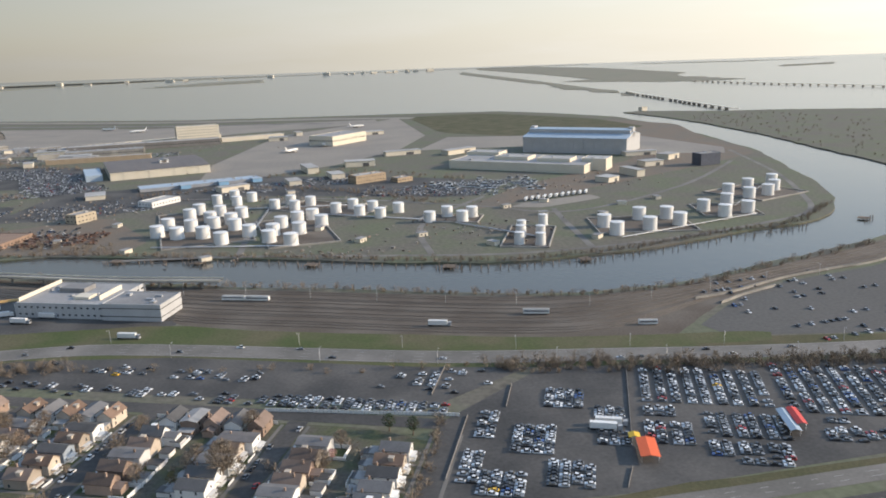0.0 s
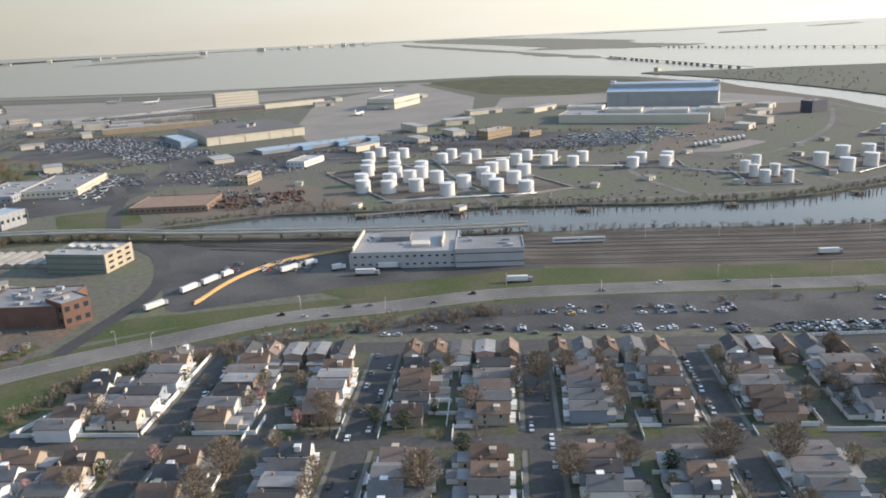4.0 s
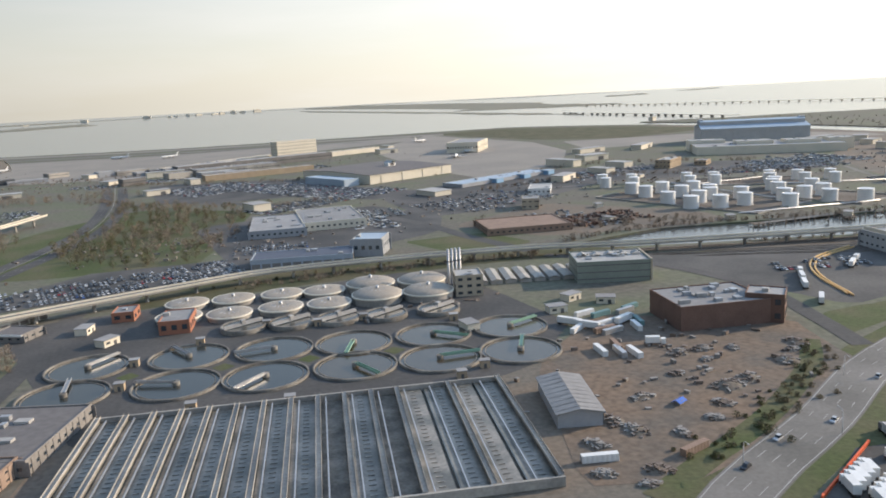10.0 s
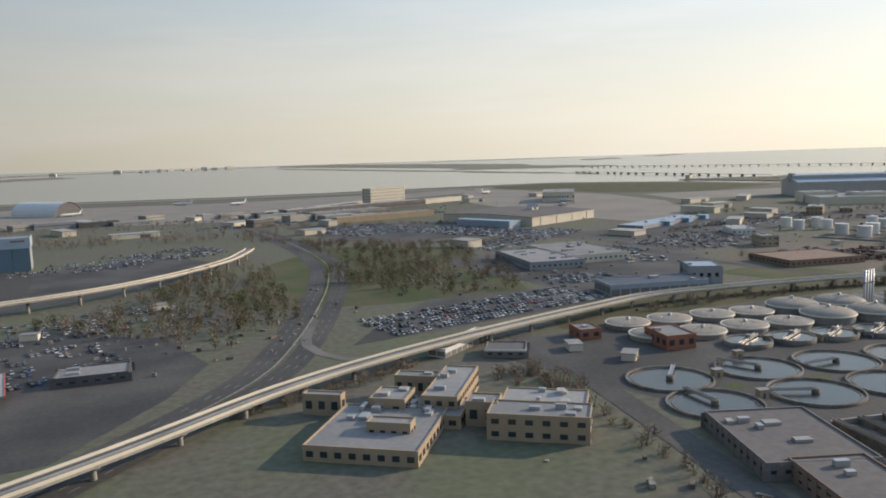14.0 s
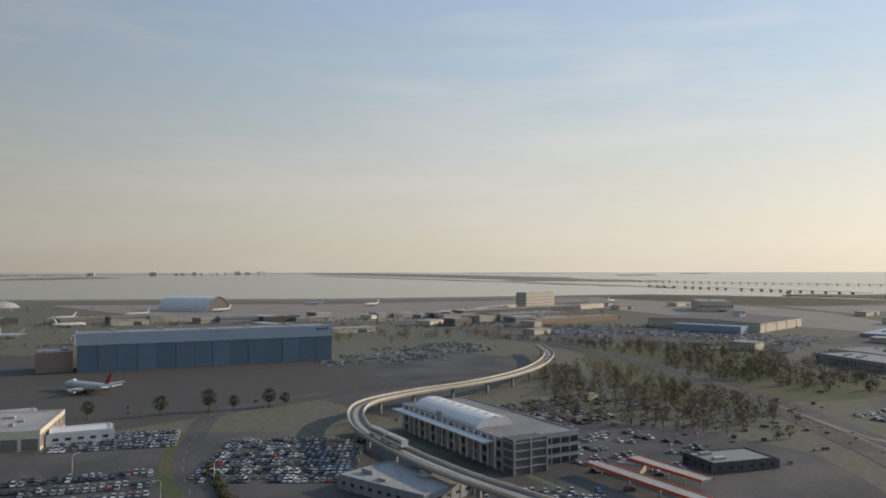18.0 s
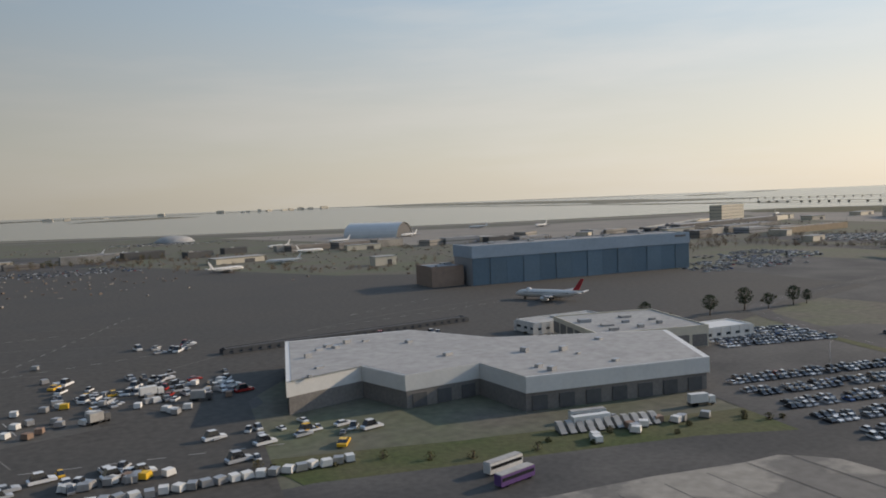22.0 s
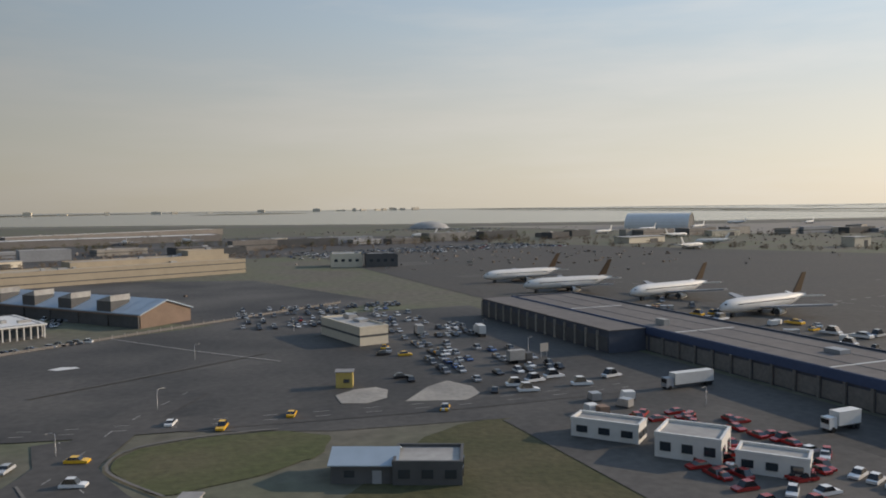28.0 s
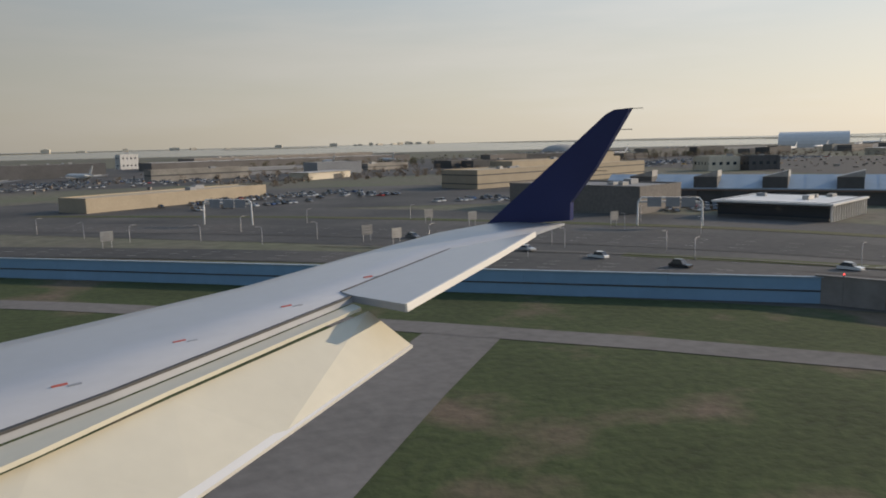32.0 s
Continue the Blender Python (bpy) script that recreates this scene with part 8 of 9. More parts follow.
for x, y, w, rot, m in ((-205, 905, 170, 30, M_CREAM), (-215, 760, 90, 8, M_TANBRICK), (-90, 905, 70, 20, M_CREAM)):
    building("concourse", "long narrow terminal pier with a pale roof", x, y, w, 9, 4.2, rot, m, M_ROOFW, 1, 20, 6, front="")
road("verge", [(-568, 350), (-570, 416), (-568, 455), (-558, 490)], 1.6, 0.07, M_GREEN, "narrow grass strip beside the airport road", "verge")
# tank farm dikes and tracks
dikes = Geo()
for x, y, w, d, rot in ((-72, 425, 44, 92, 12), (-22, 400, 34, 66, 10), (-5, 458, 60, 32, -36), (60, 408, 32, 20, -20), (90, 356, 22, 44, -20), (150, 366, 48, 36, -8), (206, 388, 30, 32, -10), (248, 432, 44, 40, 25)):
    for a, b2, sx, sy in ((0, -d / 2, w, 0.6), (0, d / 2, w, 0.6), (-w / 2, 0, 0.6, d), (w / 2, 0, 0.6, d)):
        c, s = math.cos(radians(rot)), math.sin(radians(rot))
        dikes.box(x + c * a - s * b2, y + s * a + c * b2, 0, sx, sy, 0.7, radians(rot))
for x, y, w, d, rot in ((-72, 425, 44, 92, 12), (-22, 400, 34, 66, 10), (-5, 458, 60, 32, -36), (60, 408, 32, 20, -20), (90, 356, 22, 44, -20), (150, 366, 48, 36, -8), (206, 388, 30, 32, -10), (248, 432, 44, 40, 25)):
    c, s = math.cos(radians(rot)), math.sin(radians(rot))
    patch("gravel_bed", [(x + c * a - s * b2, y + s * a + c * b2) for a, b2 in ((-w / 2, -d / 2), (w / 2, -d / 2), (w / 2, d / 2), (-w / 2, d / 2))], 0.03, M_BALLAST, "stained gravel bed inside the tank walls", "ground")
for x0, y0, x1, y1 in ((-90, 380, -20, 365), (-45, 392, -40, 480), (-10, 440, 50, 405), (60, 395, 95, 350), (130, 340, 215, 372), (215, 395, 262, 450), (-60, 470, 20, 462)):
    pr = thing("pipe_rack", "run of grey fuel pipes on low stands", "pipes")
    for o in (0, 0.5, 1.0):
        part("pipe", Geo().tube((x0 + o, y0 + o, 0.7), (x1 + o, y1 + o, 0.7), 0.16, 6), M_STEEL, pr)
    for k in range(6):
        part("stand", Geo().box(x0 + (x1 - x0) * (k + 0.5) / 6 + 0.5, y0 + (y1 - y0) * (k + 0.5) / 6 + 0.5, 0, 1.8, 0.3, 0.6), M_CONC, pr)
solid("dike_walls", dikes, M_CONC, "low concrete containment walls round the tanks", "wall", "structure")
for line in ([(-100, 360), (-40, 352), (30, 335), (80, 326), (140, 332), (200, 350), (244, 372), (270, 420), (300, 500), (330, 620)], [(-100, 520), (0, 490), (80, 440), (130, 410), (220, 470), (300, 560)], [(-46, 350), (-44, 430), (-30, 500)], [(40, 335), (44, 400), (90, 470)], [(112, 328), (116, 380), (120, 420)]):
    road("service_road", line, 3.2, 0.05, M_ROAD, "pale gravel service track between tanks")
patch("lot_ground", [(60, 420), (150, 470), (260, 540), (345, 600), (360, 740), (390, 860), (340, 960), (300, 760), (240, 600), (120, 500)], 0.022, M_DIRT, "dry tan ground by the point", "field")

for x, y, length in ((-488.5, 388, 40), (-478, 396.5, 21)):
    th = thing("fuel_canopy", "long flat canopy with a bright red fascia", "canopy", x, y, 0, 90, "red canopies")
    part("canopy_roof", Geo().box(0, 0, 2.2, length, 3.4, 0.3), M_ROOFW, th)
    part("fascia", Geo().box(0, -1.75, 2.1, length + 0.3, 0.12, 0.55).box(0, 1.75, 2.1, length + 0.3, 0.12, 0.55), M_ORANGE, th, "bright red fascia strip")
    for k in range(5):
        part("column", Geo().tube((-length * 0.42 + k * length * 0.21, 0, 0), (-length * 0.42 + k * length * 0.21, 0, 2.2), 0.14, 8), M_STEEL, th)
patch("lot_ground", [(-500, 345), (-500, 430), (-470, 470), (-436, 430), (-432, 396), (-446, 372), (-470, 345)], 0.028, M_ASPH, "dark asphalt of the rental lots", "car park")
patch("lot_ground", [(-480, 505), (-500, 480), (-510, 540), (-470, 600), (-400, 640), (-385, 585), (-420, 535)], 0.022, M_ASPH, "grey car park inside the viaduct's curve", "car park")
building("shed", "long dark rental office with a red stripe", -458, 398, 16, 10, 2.1, -11, M_DARK, M_ROOFG, 1, 6, 2)
building("shed", "white portable cabin with a double roof", -861, 530, 6, 5, 2.1, -52, M_WHITE, M_ROOFW, 1, 3, 0, near=True)
building("shed", "long white portable cabin with two roofs", -865, 538, 7, 3, 1.7, -52, M_WHITE, M_ROOFW, 1, 3, 0, near=True)
building("shed", "white portable cabin beside red vehicles", -858, 523, 6, 3, 1.7, -52, M_WHITE, M_ROOFW, 1, 3, 0, near=True)
building("store", "dark boxy store beside the apron", -814, 767, 11, 10, 5, -14, M_DARK, M_ROOFG, 1, 4, 1)
building("store", "pale boxy store beside the apron", -826, 775, 11, 12, 5, -14, M_CREAM, M_ROOFW, 1, 4, 1)
building("concourse", "long pale airport concourse with white roof", -906, 1140, 190, 16, 5, 34, M_DIMWALL, M_WHITE, 1, 40, 9, front="")
patch("apron", [(-1300, 880), (-1100, 820), (-850, 840), (-700, 910), (-640, 1000), (-760, 1090), (-1000, 1100), (-1300, 1200)], 0.02, M_ROADK, "grey apron and stands round the far terminal", "apron")
building("control_tower_base", "white round-cornered tower beside the concourse", -1021, 1081, 10, 8, 9, 20, M_WHITE, M_ROOFW, 2, 3, 1)
building("shed", "low dark concrete culvert wall across the apron", -652, 553, 70, 3, 1.2, 5, M_DARK, M_DARK, 1, 4, 0)
for k in range(11):
    th = thing("stored_steps", "stored white boarding steps in a row", "boarding steps", -655.5 + 1.5 * k, 452 - 0.35 * k, 0.05, -12, "boarding steps")
    part("stair", Geo().prism([(-0.5, -1.4), (0.5, -1.4), (0.5, 1.4), (-0.5, 1.4)], 0.25, 1.5, [(-0.5, 0.6), (0.5, 0.6), (0.5, 1.4), (-0.5, 1.4)], True), M_ROOFW, th)
    part("chassis", Geo().box(0, 0, 0.05, 0.9, 2.6, 0.2), M_DKSTEEL, th)

# ---- lamp posts, signs, barrier ----
lp = thing("street_lamp", "tall grey street lamp with a curved arm", "street lamp", group="street lamps")
part("pole", Geo().tube((0, 0, 0), (0, 0, 4.0), 0.07, 7, 0.045), M_STEEL, lp)
part("arm", Geo().tube((0, 0, 4.0), (0.5, 0, 4.35), 0.045, 6).tube((0.5, 0, 4.35), (1.3, 0, 4.4), 0.04, 6), M_STEEL, lp)
part("lantern", Geo().box(1.4, 0, 4.32, 0.5, 0.2, 0.12), M_ROOFW, lp)
LAMPS = [(-998, 641), (-994, 622), (-981, 649), (-976, 644), (-970, 599), (-958, 600), (-964, 590), (-963, 586), (-958, 577), (-957, 574), (-986, 630), (-969, 638), (-954, 567), (-955, 560), (-952, 554), (-953, 545), (-935, 551), (-940, 577), (-850, 582), (-848, 543), (-848, 603),
         (-565, 399), (-585, 460), (-600, 420), (-560, 440), (-548, 400), (-620, 410), (-590, 380), (-907, 570), (-917, 555), (-900, 600), (-880, 620), (-930, 600), (-1040, 673), (-1034, 664), (-1025, 659), (-1018, 668), (-1018, 651), (-1006, 675), (-1010, 653), (-989, 671), (-986, 627), (-960, 646), (-978, 618), (-980, 611), (-964, 628), (-1047, 685), (-1053, 690)]
short = Matrix.Scale(0.56, 4)
lp.matrix_basis = pose(-572, 430, 0, 0, 0, 200)
for k, (x, y) in enumerate(LAMPS):
    m = pose(x, y, 0, 0, 0, 200 if k % 2 else 20)
    copy_thing(lp, m @ short if x < -840 else m)
for i, (x, y) in enumerate(curve_line(HIGHWAY, 16)):
    if 3 < i:
        copy_thing(lp, pose(x + (5.6 if i % 2 else -2.5), y + (5.4 if i % 2 else -5.6), 0, 0, 0, 250 if i % 2 else 70))
for k in range(11):
    copy_thing(lp, pose(-60 + 24 * k, 296 - 8 * k + (k > 6) * (k - 6) * 12, 0, 0, 0, 90))


def sign(w, h, up, label, face):
    th = thing("road_sign", label, "road sign", group="road signs")
    for s in (-0.35, 0.35):
        part("post", Geo().tube((s * w, 0, 0), (s * w, 0, up + h), 0.05, 6), M_STEEL, th)
    panel = part("panel", Geo().box(0, -0.08, up, w, 0.06, h), face, th)
    for k in range(3):
        part("text_bar", Geo().box(0, -0.125, up + h * (0.2 + 0.27 * k), w * (0.7 - 0.12 * k), 0.02, h * 0.1), M_LINE, panel)
    return th


M_SIGNG = mat("green_sign", (0.02, 0.12, 0.07), 0.5, var=0.1)
sg = sign(1.6, 1.3, 1.0, "pale roadside sign on two posts", M_ROOFW)
sg.matrix_basis = pose(-1003, 640, 0, 0, 0, 20)
for x, y in ((-941, 591), (-926, 566), (-944, 569), (-985, 655), (-968, 642), (-850, 577), (-1037, 659), (-1005, 646), (-989, 663)):
    copy_thing(sg, pose(x, y, 0, 0, 0, 10))
sg = sign(3.2, 1.7, 0.5, "wide dark green roadside sign", M_SIGNG)
sg.matrix_basis = pose(-930, 547, 0, 0, 0, 20)
copy_thing(sg, pose(-939, 586, 0, 0, 0, 10))
for x, y, rot in ((-1018, 681, -40), (-961, 638, -40)):
    ga = thing("sign_gantry", "white steel sign gantry over the carriageway", "sign gantry", x, y, 0, rot, "sign gantries")
    for s in (-4.6, 4.6):
        part("leg", Geo().tube((s, 0, 0), (s * 0.98, 0, 3.6), 0.14, 8).tube((s * 0.98, 0, 3.6), (s * 0.88, 0, 4.2), 0.14, 8), M_WHITE, ga)
    part("truss", Geo().tube((-4.1, 0, 4.2), (4.1, 0, 4.2), 0.13, 8).tube((-4.3, 0, 3.6), (4.3, 0, 3.6), 0.13, 8), M_WHITE, ga)
    for k in (-2.2, 0.4, 2.6):
        part("panel", Geo().box(k, -0.25, 2.9, 2.0, 0.08, 1.4), M_GREYW, ga)

M_REDLAMP = mat("red_lamp_glass", (0.5, 0.02, 0.02), 0.3, var=0.05)
lens_node = next(n for n in M_REDLAMP.node_tree.nodes if n.type == "BSDF_PRINCIPLED")
lens_node.inputs["Emission Color"].default_value = (1, 0.05, 0.05, 1)
lens_node.inputs["Emission Strength"].default_value = 4
barrier = thing("blast_barrier", "pale blue panelled jet blast barrier with a dark rail", "barrier")
p0, p1 = Vector((-986.5, 589)), Vector((-1052, 643))
d = (p1 - p0) / 36
ang = math.degrees(math.atan2(d.y, d.x))
low = Geo().box(0, 0, 0, d.length * 0.997, 0.25, 0.95).mesh("lower_panel", M_BLUEFENCE)
upp = Geo().box(0, 0.0, 1.08, d.length * 0.997, 0.25, 1.0).mesh("upper_panel", M_BLUEFENCE)
cap = Geo().box(0, 0.03, 2.07, d.length, 0.34, 0.08).mesh("cap_rail", M_ROOFB)
post = Geo().box(0, -0.3, 0, 0.16, 0.3, 2.05).mesh("post", M_STEEL)
for k in range(50):
    c = p0 + d * (k + 0.5)
    for name, me in (("lower_panel", low), ("upper_panel", upp), ("cap_rail", cap), ("post", post)):
        part(name, me, None, barrier).matrix_basis = pose(c.x, c.y, 0, 0, 0, ang)
part("middle_rail", Geo().ribbon([tuple(p0), tuple(p0 + d * 50)], 0.3, 1.05, thick=0.09), M_DKSTEEL, barrier)

wall_line = curve_line([(-987.0, 589.6), (-982.2, 579.5), (-978.4, 569), (-975.6, 558), (-973, 550), (-970.2, 540), (-967.5, 522), (-965.5, 500), (-965, 476)], 2.6)
screen_wall = thing("barrier_wall", "grey panelled barrier wall carrying small red lights", "barrier")
for k, (a, b2) in enumerate(zip(wall_line, wall_line[1:])):
    rot = math.degrees(math.atan2(b2[1] - a[1], b2[0] - a[0]))
    part("panel", Geo().box(0, 0, 0, math.dist(a, b2) * 0.99, 0.2, 2.2).box(0, 0, 2.2, math.dist(a, b2), 0.3, 0.1), M_GREYPANEL, screen_wall).matrix_basis = pose((a[0] + b2[0]) / 2, (a[1] + b2[1]) / 2, 0, 0, 0, rot)
    if k % 3 == 1:
        ob = thing("obstruction_light", "small red lamp on the barrier wall", "warning lamp", a[0], a[1], 2.3, 0, "red warning lamps")
        part("base", Geo().cyl(0, 0, 0, 0.06, 0.14, 8), M_DKSTEEL, ob)
        part("lens", Geo().cyl(0, 0, 0.14, 0.06, 0.09, 8, 0.04), M_REDLAMP, ob, "glowing red lens")

for k in range(16):
    t = k / 15
    x, y = -969.4 + 12.8 * t, 599.4 - 21.6 * t
    solid("hatch_stripe", Geo().box(x, y, 0.1, 1.3, 0.22, 0.012, radians(-15)), M_LINE, "white hatch stripe on the carriageway", "road marking", "structure", "hatch stripes")
park_fence = thing("park_fence", "low dark fence with pale posts along the car park", "fence")
part("rail", Geo().ribbon([(-944.5, 607.5), (-860.2, 658.8)], 0.18, 0.5, thick=0.42), M_DIMWALL, park_fence)
for k in range(40):
    part("post", Geo().box(-944.5 + 84.3 * k / 39, 607.5 + 51.3 * k / 39, 0, 0.24, 0.24, 0.72), M_CONC, park_fence)
for a, b2 in (((-967.6, 568.5), (-963.9, 560.8)), ((-962.9, 556.6), (-961.4, 550.9)), ((-960.7, 548.7), (-959.7, 543.7))):
    block = thing("concrete_barrier", "low pale concrete barrier between carriageways", "barrier", (a[0] + b2[0]) / 2, (a[1] + b2[1]) / 2, 0, math.degrees(math.atan2(b2[1] - a[1], b2[0] - a[0])), "median barriers")
    n_seg = max(1, round(math.dist(a, b2) / 1.8))
    for k in range(n_seg):
        x0 = -math.dist(a, b2) / 2 + math.dist(a, b2) * k / n_seg
        part("segment", Geo().box(x0 + 0.9, 0, 0.08, 1.76, 0.34, 0.16).box(x0 + 0.9, 0, 0.24, 1.74, 0.16, 0.26), M_CONC, block)

# orange canopy, red roof and yellow hut in the lots
for x, y, w, dd, h, m, words in ((63.6, 147.2, 4.0, 8.4, 1.7, M_ORANGE, "bright orange canvas canopy in the car lot"), (102.6, 154.2, 2.2, 8.4, 1.9, M_ORANGE_R, "red canvas canopy between car rows"), (100.2, 153.4, 2.4, 11, 1.5, M_ROOFB, "blue-grey lean-to roof beside the red canopy"), (63.0, 153.6, 2.4, 2.2, 1.4, M_YELLOWP, "yellow canopy beside the orange one")):
    th = thing("canopy", words, "canopy", x, y, 0, -14)
    part("cover", Geo().gable(0, 0, h, dd, w, 0.35, 0.1, 0.08, math.pi / 2), m, th)
    for sx in (-1, 1):
        for sy in (-1, 1):
            part("leg", Geo().tube((sx * w * 0.45, sy * dd * 0.45, 0), (sx * w * 0.45, sy * dd * 0.45, h), 0.06, 6), M_STEEL, th)
# pale retaining walls where the tracks bend towards the car park
for line, words in (([(122, 247), (138, 251), (164, 262.5), (190, 270), (214, 276), (262, 300)], "long pale concrete retaining wall along the bending tracks"), ([(128, 240), (140, 247), (156, 254)], "short concrete ramp wall by the basin car park")):
    bend = thing("retaining_wall", words, "wall")
    part("wall", Geo().ribbon(curve_line(line, 4), 0.4, 0.95, thick=0.95), M_CONC, bend)
    part("coping", Geo().ribbon(curve_line(line, 4), 0.5, 1.06, thick=0.1), M_ROAD, bend)
wt = thing("water_tower", "small white water tank on a pedestal", "water tower", -551, 382)
part("pedestal", Geo().cyl(0, 0, 0, 0.5, 2.4, 10), M_CONC, wt)
part("bowl", Geo().cyl(0, 0, 2.4, 0.6, 0.7, 16, 1.2).cyl(0, 0, 3.1, 1.2, 0.8, 16), M_WHITE, wt)

# ---- basin piers, bridges over the bay, far skyline ----
for x, y, rot in ((-62, 350, -20), (-12, 333, -18), (45, 315, -14), (102, 312, 10), (258, 352, 40), (-100, 362, -15)):
    th = thing("pier", "old timber pier with mooring piles", "pier", x, y, 0, rot, "piers")
    part("deck", Geo().box(0, -2.5, -0.1, 5, 5, 0.25), M_BARK, th)
    for k in range(8):
        part("pile", Geo().cyl(-5 + 1.5 * k, -4.6 - (k % 3) * 0.8, -3, 0.2, 3.9, 6), M_BARK, th)
piles = Geo()
rnd = random.Random(4)
for x, y in along([(-90, 358), (-8, 333), (59, 310), (84, 309), (125, 314), (180, 331), (223, 343)], 0.8, 4.0, 77):
    piles.cyl(x, y - 2, -3, 0.22, 3.2 + rnd.uniform(0.3, 1.2), 6)
solid("mooring_piles", piles, M_BARK, "weathered timber piles along the bank", "piles", "stuff")


def trestle(name, label, line, step):
    th = thing(name, label, "bridge")
    pts = curve_line(line, 20)
    part("deck", Geo().ribbon(pts, 6, 2.6, thick=0.7), M_CREAM, th)
    pier = Geo().box(0, 0, -3, 1.4, 5, 4.95).mesh("pier", M_CONC)
    gone = 0
    for i in range(1, len(pts)):
        gone += math.dist(pts[i], pts[i - 1])
        if gone > step:
            gone = 0
            part("pier", pier, None, th).matrix_basis = pose(*pts[i], 0, 0, 0, math.degrees(math.atan2(pts[i][1] - pts[i - 1][1], pts[i][0] - pts[i - 1][0])))


trestle("bay_bridge", "long low concrete trestle bridge over the bay", [(540, 1000), (548, 1130), (560, 1260), (574, 1440), (584, 1520)], 19)
trestle("bay_bridge", "second long low bridge on many piers", [(1080, 1000), (1068, 1200), (1010, 1430), (944, 1640), (900, 1900)], 19)
building("bridge_house", "small dark house by the trestle's end", 432, 1062, 10, 7, 5, 20, M_CREAM, M_ROOFG, 1, 4, 0, front="")
rnd = random.Random(17)
tw = thing("tower_block", "distant apartment tower on the far shore, paled for haze", "building", 0, 4300, 0, 0, "far towers")
# Pale cladding stands in for the haze that fades the skyline.
part("wall", Geo().box(0, 0, 0, 26, 14, 30), M_CREAM, tw)
part("roof", Geo().box(0, 0, 30, 10, 8, 4), M_CREAM, tw)
for k in range(26):
    x = -2600 + k * 150 + rnd.uniform(-60, 60) if k < 16 else 300 + rnd.uniform(-350, 350)
    y = 3420 + (x + 2600) * 0.27 + rnd.uniform(0, 60)
    c = copy_thing(tw, pose(x, y, -0.5, 0, 0, rnd.uniform(-20, 20)))
    c.scale = (rnd.uniform(0.6, 1.6), 1, rnd.uniform(0.12, 0.5))
tw.matrix_basis = pose(420, 4330, -0.5) @ Matrix.Diagonal((1, 1, 0.45, 1))

# ---- the aircraft's own wing, where it stands when the flight reaches the barrier ----
wing = new("aircraft_wing")
tagged(wing, "airliner's wing, grey-white with lowered flap and blue winglet", "aircraft wing")
seat = aimed(*PATH[-1][1:])
span, chord, up = Vector((0.6258, 0.169, -0.7614)), Vector((0.773, -0.0043, 0.6344)), Vector((-0.1039, 0.9856, 0.1333))
wing.matrix_basis = seat @ Matrix(((span.x, chord.x, up.x, -1.47), (span.y, chord.y, up.y, -0.626), (span.z, chord.z, up.z, -2.7), (0, 0, 0, 1)))
M_WING = mat("wing_paint", (0.35, 0.365, 0.39), 0.32, var=0.05, coarse=1.0, fine=9, spec=0.5)
M_FLAP = mat("flap_cream", (0.54, 0.51, 0.415), 0.5, var=0.05, coarse=1.2, fine=9)


def slab(outline, z0, z1):
    """Thin plate over an outline of span and chord places."""
    g, m = Geo(), len(outline)
    g.face([(x, y, z1) for x, y in outline])
    g.face([(x, y, z0) for x, y in reversed(outline)])
    for i in range(m):
        j = (i + 1) % m
        g.face([(*outline[i], z0), (*outline[j], z0), (*outline[j], z1), (*outline[i], z1)])
    return g


def section(stations, aft):
    """Wing box: rounded nose, crowned top, thin rear; stations of span, nose and rear places."""
    g, prof = Geo(), [(0.0, -0.07), (0.01, -0.02), (0.06, 0.02), (0.25, 0.035), (0.6, 0.02), (1.0, 0.0), (1.0, -0.03), (0.5, -0.14), (0.08, -0.13)]
    m = len(prof)
    for s, nose, rear in stations:
        g.v += [(s, nose + (rear - nose) * a, b2 * (1.0 if s < 4 else 0.6)) for a, b2 in prof]
    for k in range(len(stations) - 1):
        for i in range(m):
            j = (i + 1) % m
            g.f.append((k * m + i, k * m + j, (k + 1) * m + j, (k + 1) * m + i))
            g.s.append(i in (0, 1, 2, 3, 4))
    g.f += [tuple(range(m)), tuple((len(stations) - 1) * m + i for i in range(m))]
    g.s += [False, False]
    return g


part("wing_box", section([(-0.9, -1.95, 0.1), (-0.05, -1.8, -0.01), (0.39, -1.74, -0.07), (1.0, -1.66, -0.2), (2.05, -1.55, -0.43), (3.6, -1.72, -0.98), (4.5, -1.86, -0.72), (5.06, -1.66, -0.78)], 0), M_WING, wing, "pale grey upper skin")
ail = part("aileron", slab([(2.04, -0.42), (2.11, -0.6), (3.62, -0.97), (4.4, -0.7), (3.43, -0.38), (1.92, 0.1)], -0.03, 0.012), M_WING, wing, "pale aileron panel")
part("hinge_gap", slab([(2.11, -0.6), (3.62, -0.97), (3.63, -0.96), (2.11, -0.585)], 0.0125, 0.016), M_DKSTEEL, ail)
part("trailing_edge", slab([(4.45, -0.72), (3.43, -0.385), (1.92, 0.09), (1.92, 0.105), (3.44, -0.365), (4.46, -0.705)], -0.028, 0.016), M_WHITE, ail)
part("trailing_edge", slab([(-0.9, 0.09), (-0.05, -0.03), (0.39, -0.09), (1.0, -0.22), (2.03, -0.445), (2.03, -0.42), (1.0, -0.195), (0.39, -0.065), (-0.05, 0.0), (-0.9, 0.11)], 0.001, 0.012), M_DKSTEEL, wing, "dark seal along the rear edge")
part("flap_cove", slab([(-0.8, 0.11), (-0.05, 0.01), (0.39, -0.055), (1.0, -0.185), (2.02, -0.41), (1.96, -0.28), (0.55, 0.04), (-0.03, 0.2), (-0.7, 0.34)], -0.05, -0.032), M_FLAP, wing)
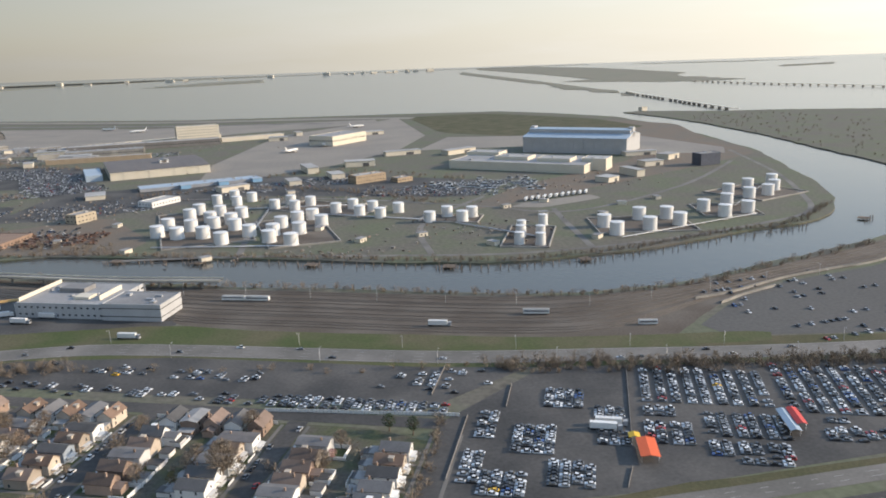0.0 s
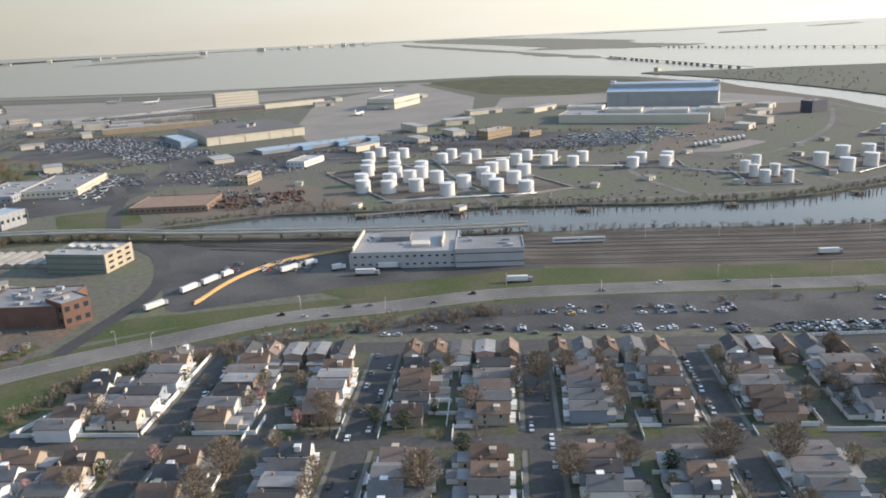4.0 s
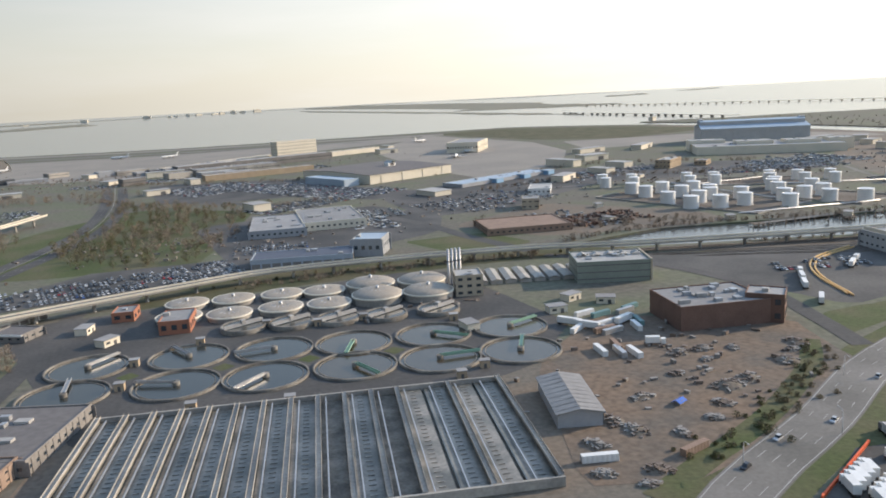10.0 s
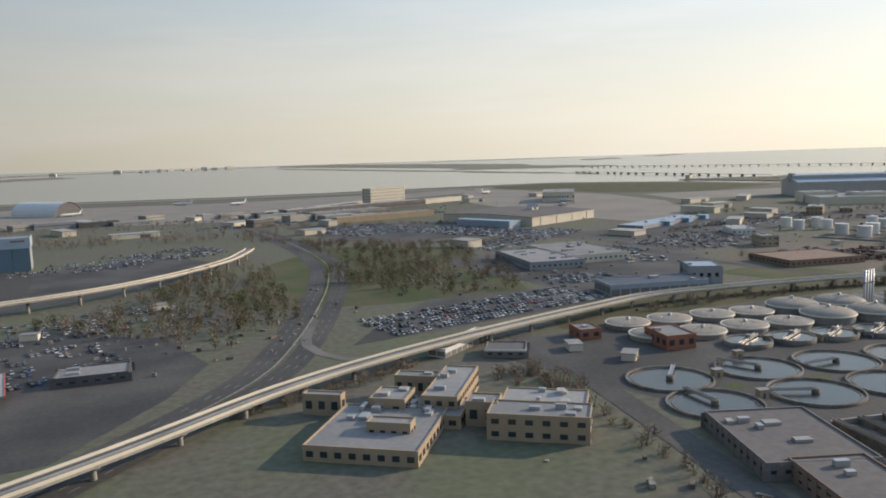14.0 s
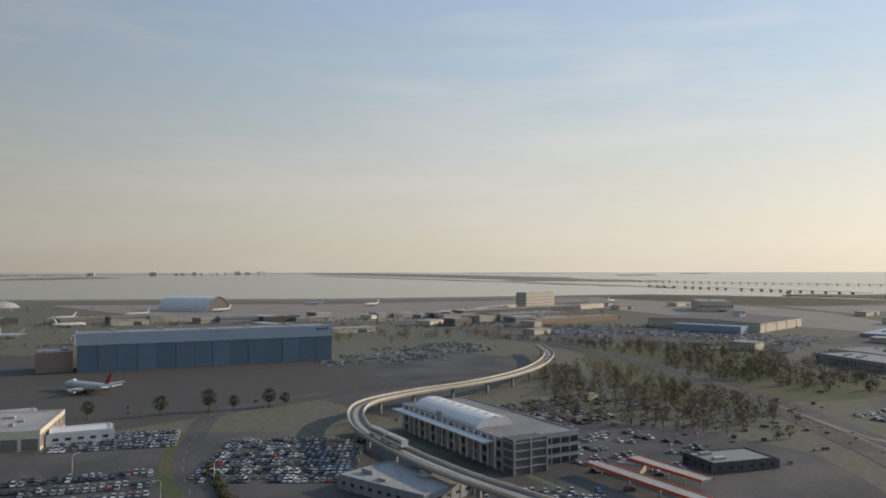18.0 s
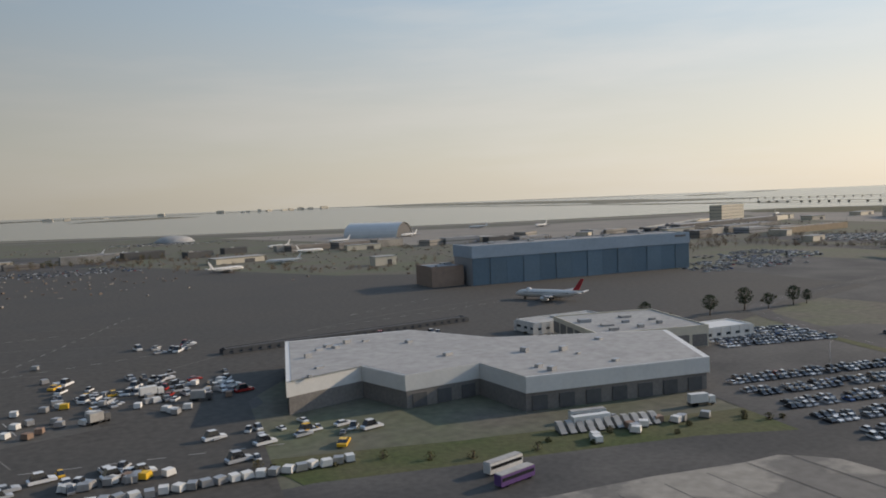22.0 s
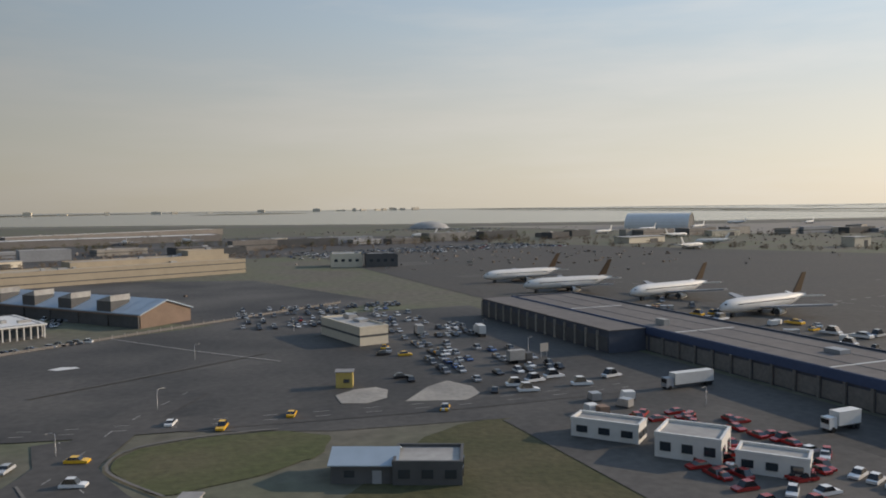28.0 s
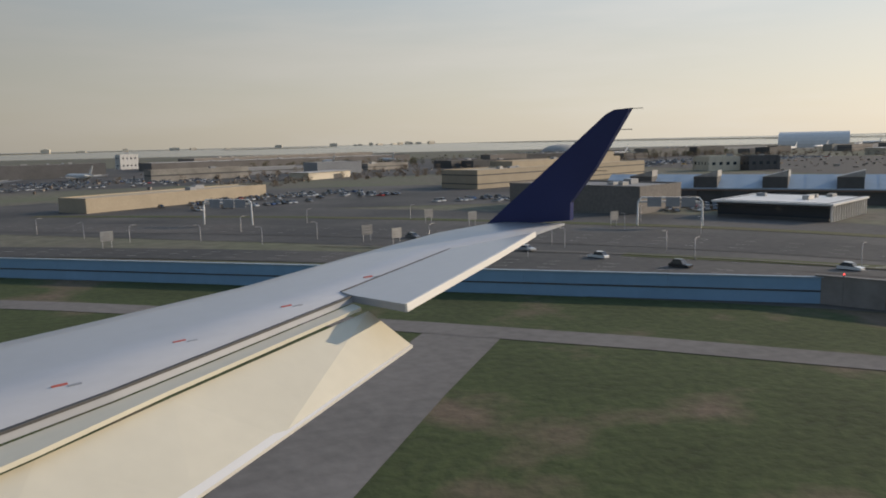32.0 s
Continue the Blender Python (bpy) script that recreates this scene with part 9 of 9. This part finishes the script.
TOP = [(2.03, -0.3, -0.07), (0.58, 0.01, -0.07), (-0.02, 0.16, -0.07), (-0.7, 0.3, -0.07)]
END = [(2.18, -0.13, -0.3), (0.88, 0.295, -0.3), (0.35, 0.463, -0.3), (-0.5, 0.73, -0.3)]
flap = Geo()
for k in range(3):
    flap.face([TOP[k], TOP[k + 1], END[k + 1], END[k]])
    flap.face([(x, y, z - (0.05 if z > -0.2 else 0.012)) for x, y, z in (TOP[k], END[k], END[k + 1], TOP[k + 1])])
for a, b2 in ((TOP[0], END[0]), (END[3], TOP[3])):
    flap.face([a, b2, (b2[0], b2[1], b2[2] - (0.05 if b2[2] > -0.2 else 0.012)), (a[0], a[1], a[2] - (0.05 if a[2] > -0.2 else 0.012))])
fl = part("flap", flap, M_FLAP, wing, "lowered cream flap")
lip = Geo()
for k in range(3):
    a, b2 = Vector(END[k]), Vector(END[k + 1])
    lip.face([tuple(a + Vector((-0.012, -0.03, 0.02))), tuple(b2 + Vector((-0.012, -0.03, 0.02))), tuple(b2 + Vector((0, 0.006, 0.003))), tuple(a + Vector((0, 0.006, 0.003)))])
    lip.face([tuple(a + Vector((0, 0.006, 0.003))), tuple(b2 + Vector((0, 0.006, 0.003))), tuple(b2 + Vector((0, 0, -0.014))), tuple(a + Vector((0, 0, -0.014)))])
# White colour gives the flap's rear edge its sunlit brightness.
part("edge_strip", lip, M_WHITE, fl, "edge strip, white for the sun falling on it")
M_REDMARK = mat("red_marking", (0.5, 0.12, 0.1), 0.5, var=0.1)
for x, y in ((0.98, -0.54), (1.72, -0.63), (2.54, -0.79), (0.33, -0.39)):
    part("service_mark", Geo().box(x, y, 0.004, 0.06, 0.016, 0.012, 0.3), M_REDMARK, wing, "small red marking")
    part("access_panel", Geo().box(x + 0.04, y + 0.05, 0.002, 0.05, 0.025, 0.009, 0.3), M_GREYW, wing)
fin = [(-1.7, -0.02), (-0.74, 0.02), (-0.72, 0.18), (-0.45, 0.47), (-0.081, 0.951), (-0.226, 0.952), (-0.307, 0.923), (-1.0, 0.45)]
g = Geo().face([(5.09, y, z) for y, z in fin]).face([(5.15, y, z) for y, z in fin[::-1]])
for i in range(8):
    (ya, za), (yb, zb) = fin[i], fin[(i + 1) % 8]
    g.face([(5.09, ya, za), (5.15, ya, za), (5.15, yb, zb), (5.09, yb, zb)])
part("winglet", g, M_NAVY, wing, "dark blue swept winglet")
for y, z in ((-0.1, 0.948), (-0.21, 0.784), (-0.34, 0.613), (-0.47, 0.45)):
    part("static_wick", Geo().tube((5.12, y, z), (5.12, y + 0.12, z - 0.01), 0.004, 4), M_DKSTEEL, wing)
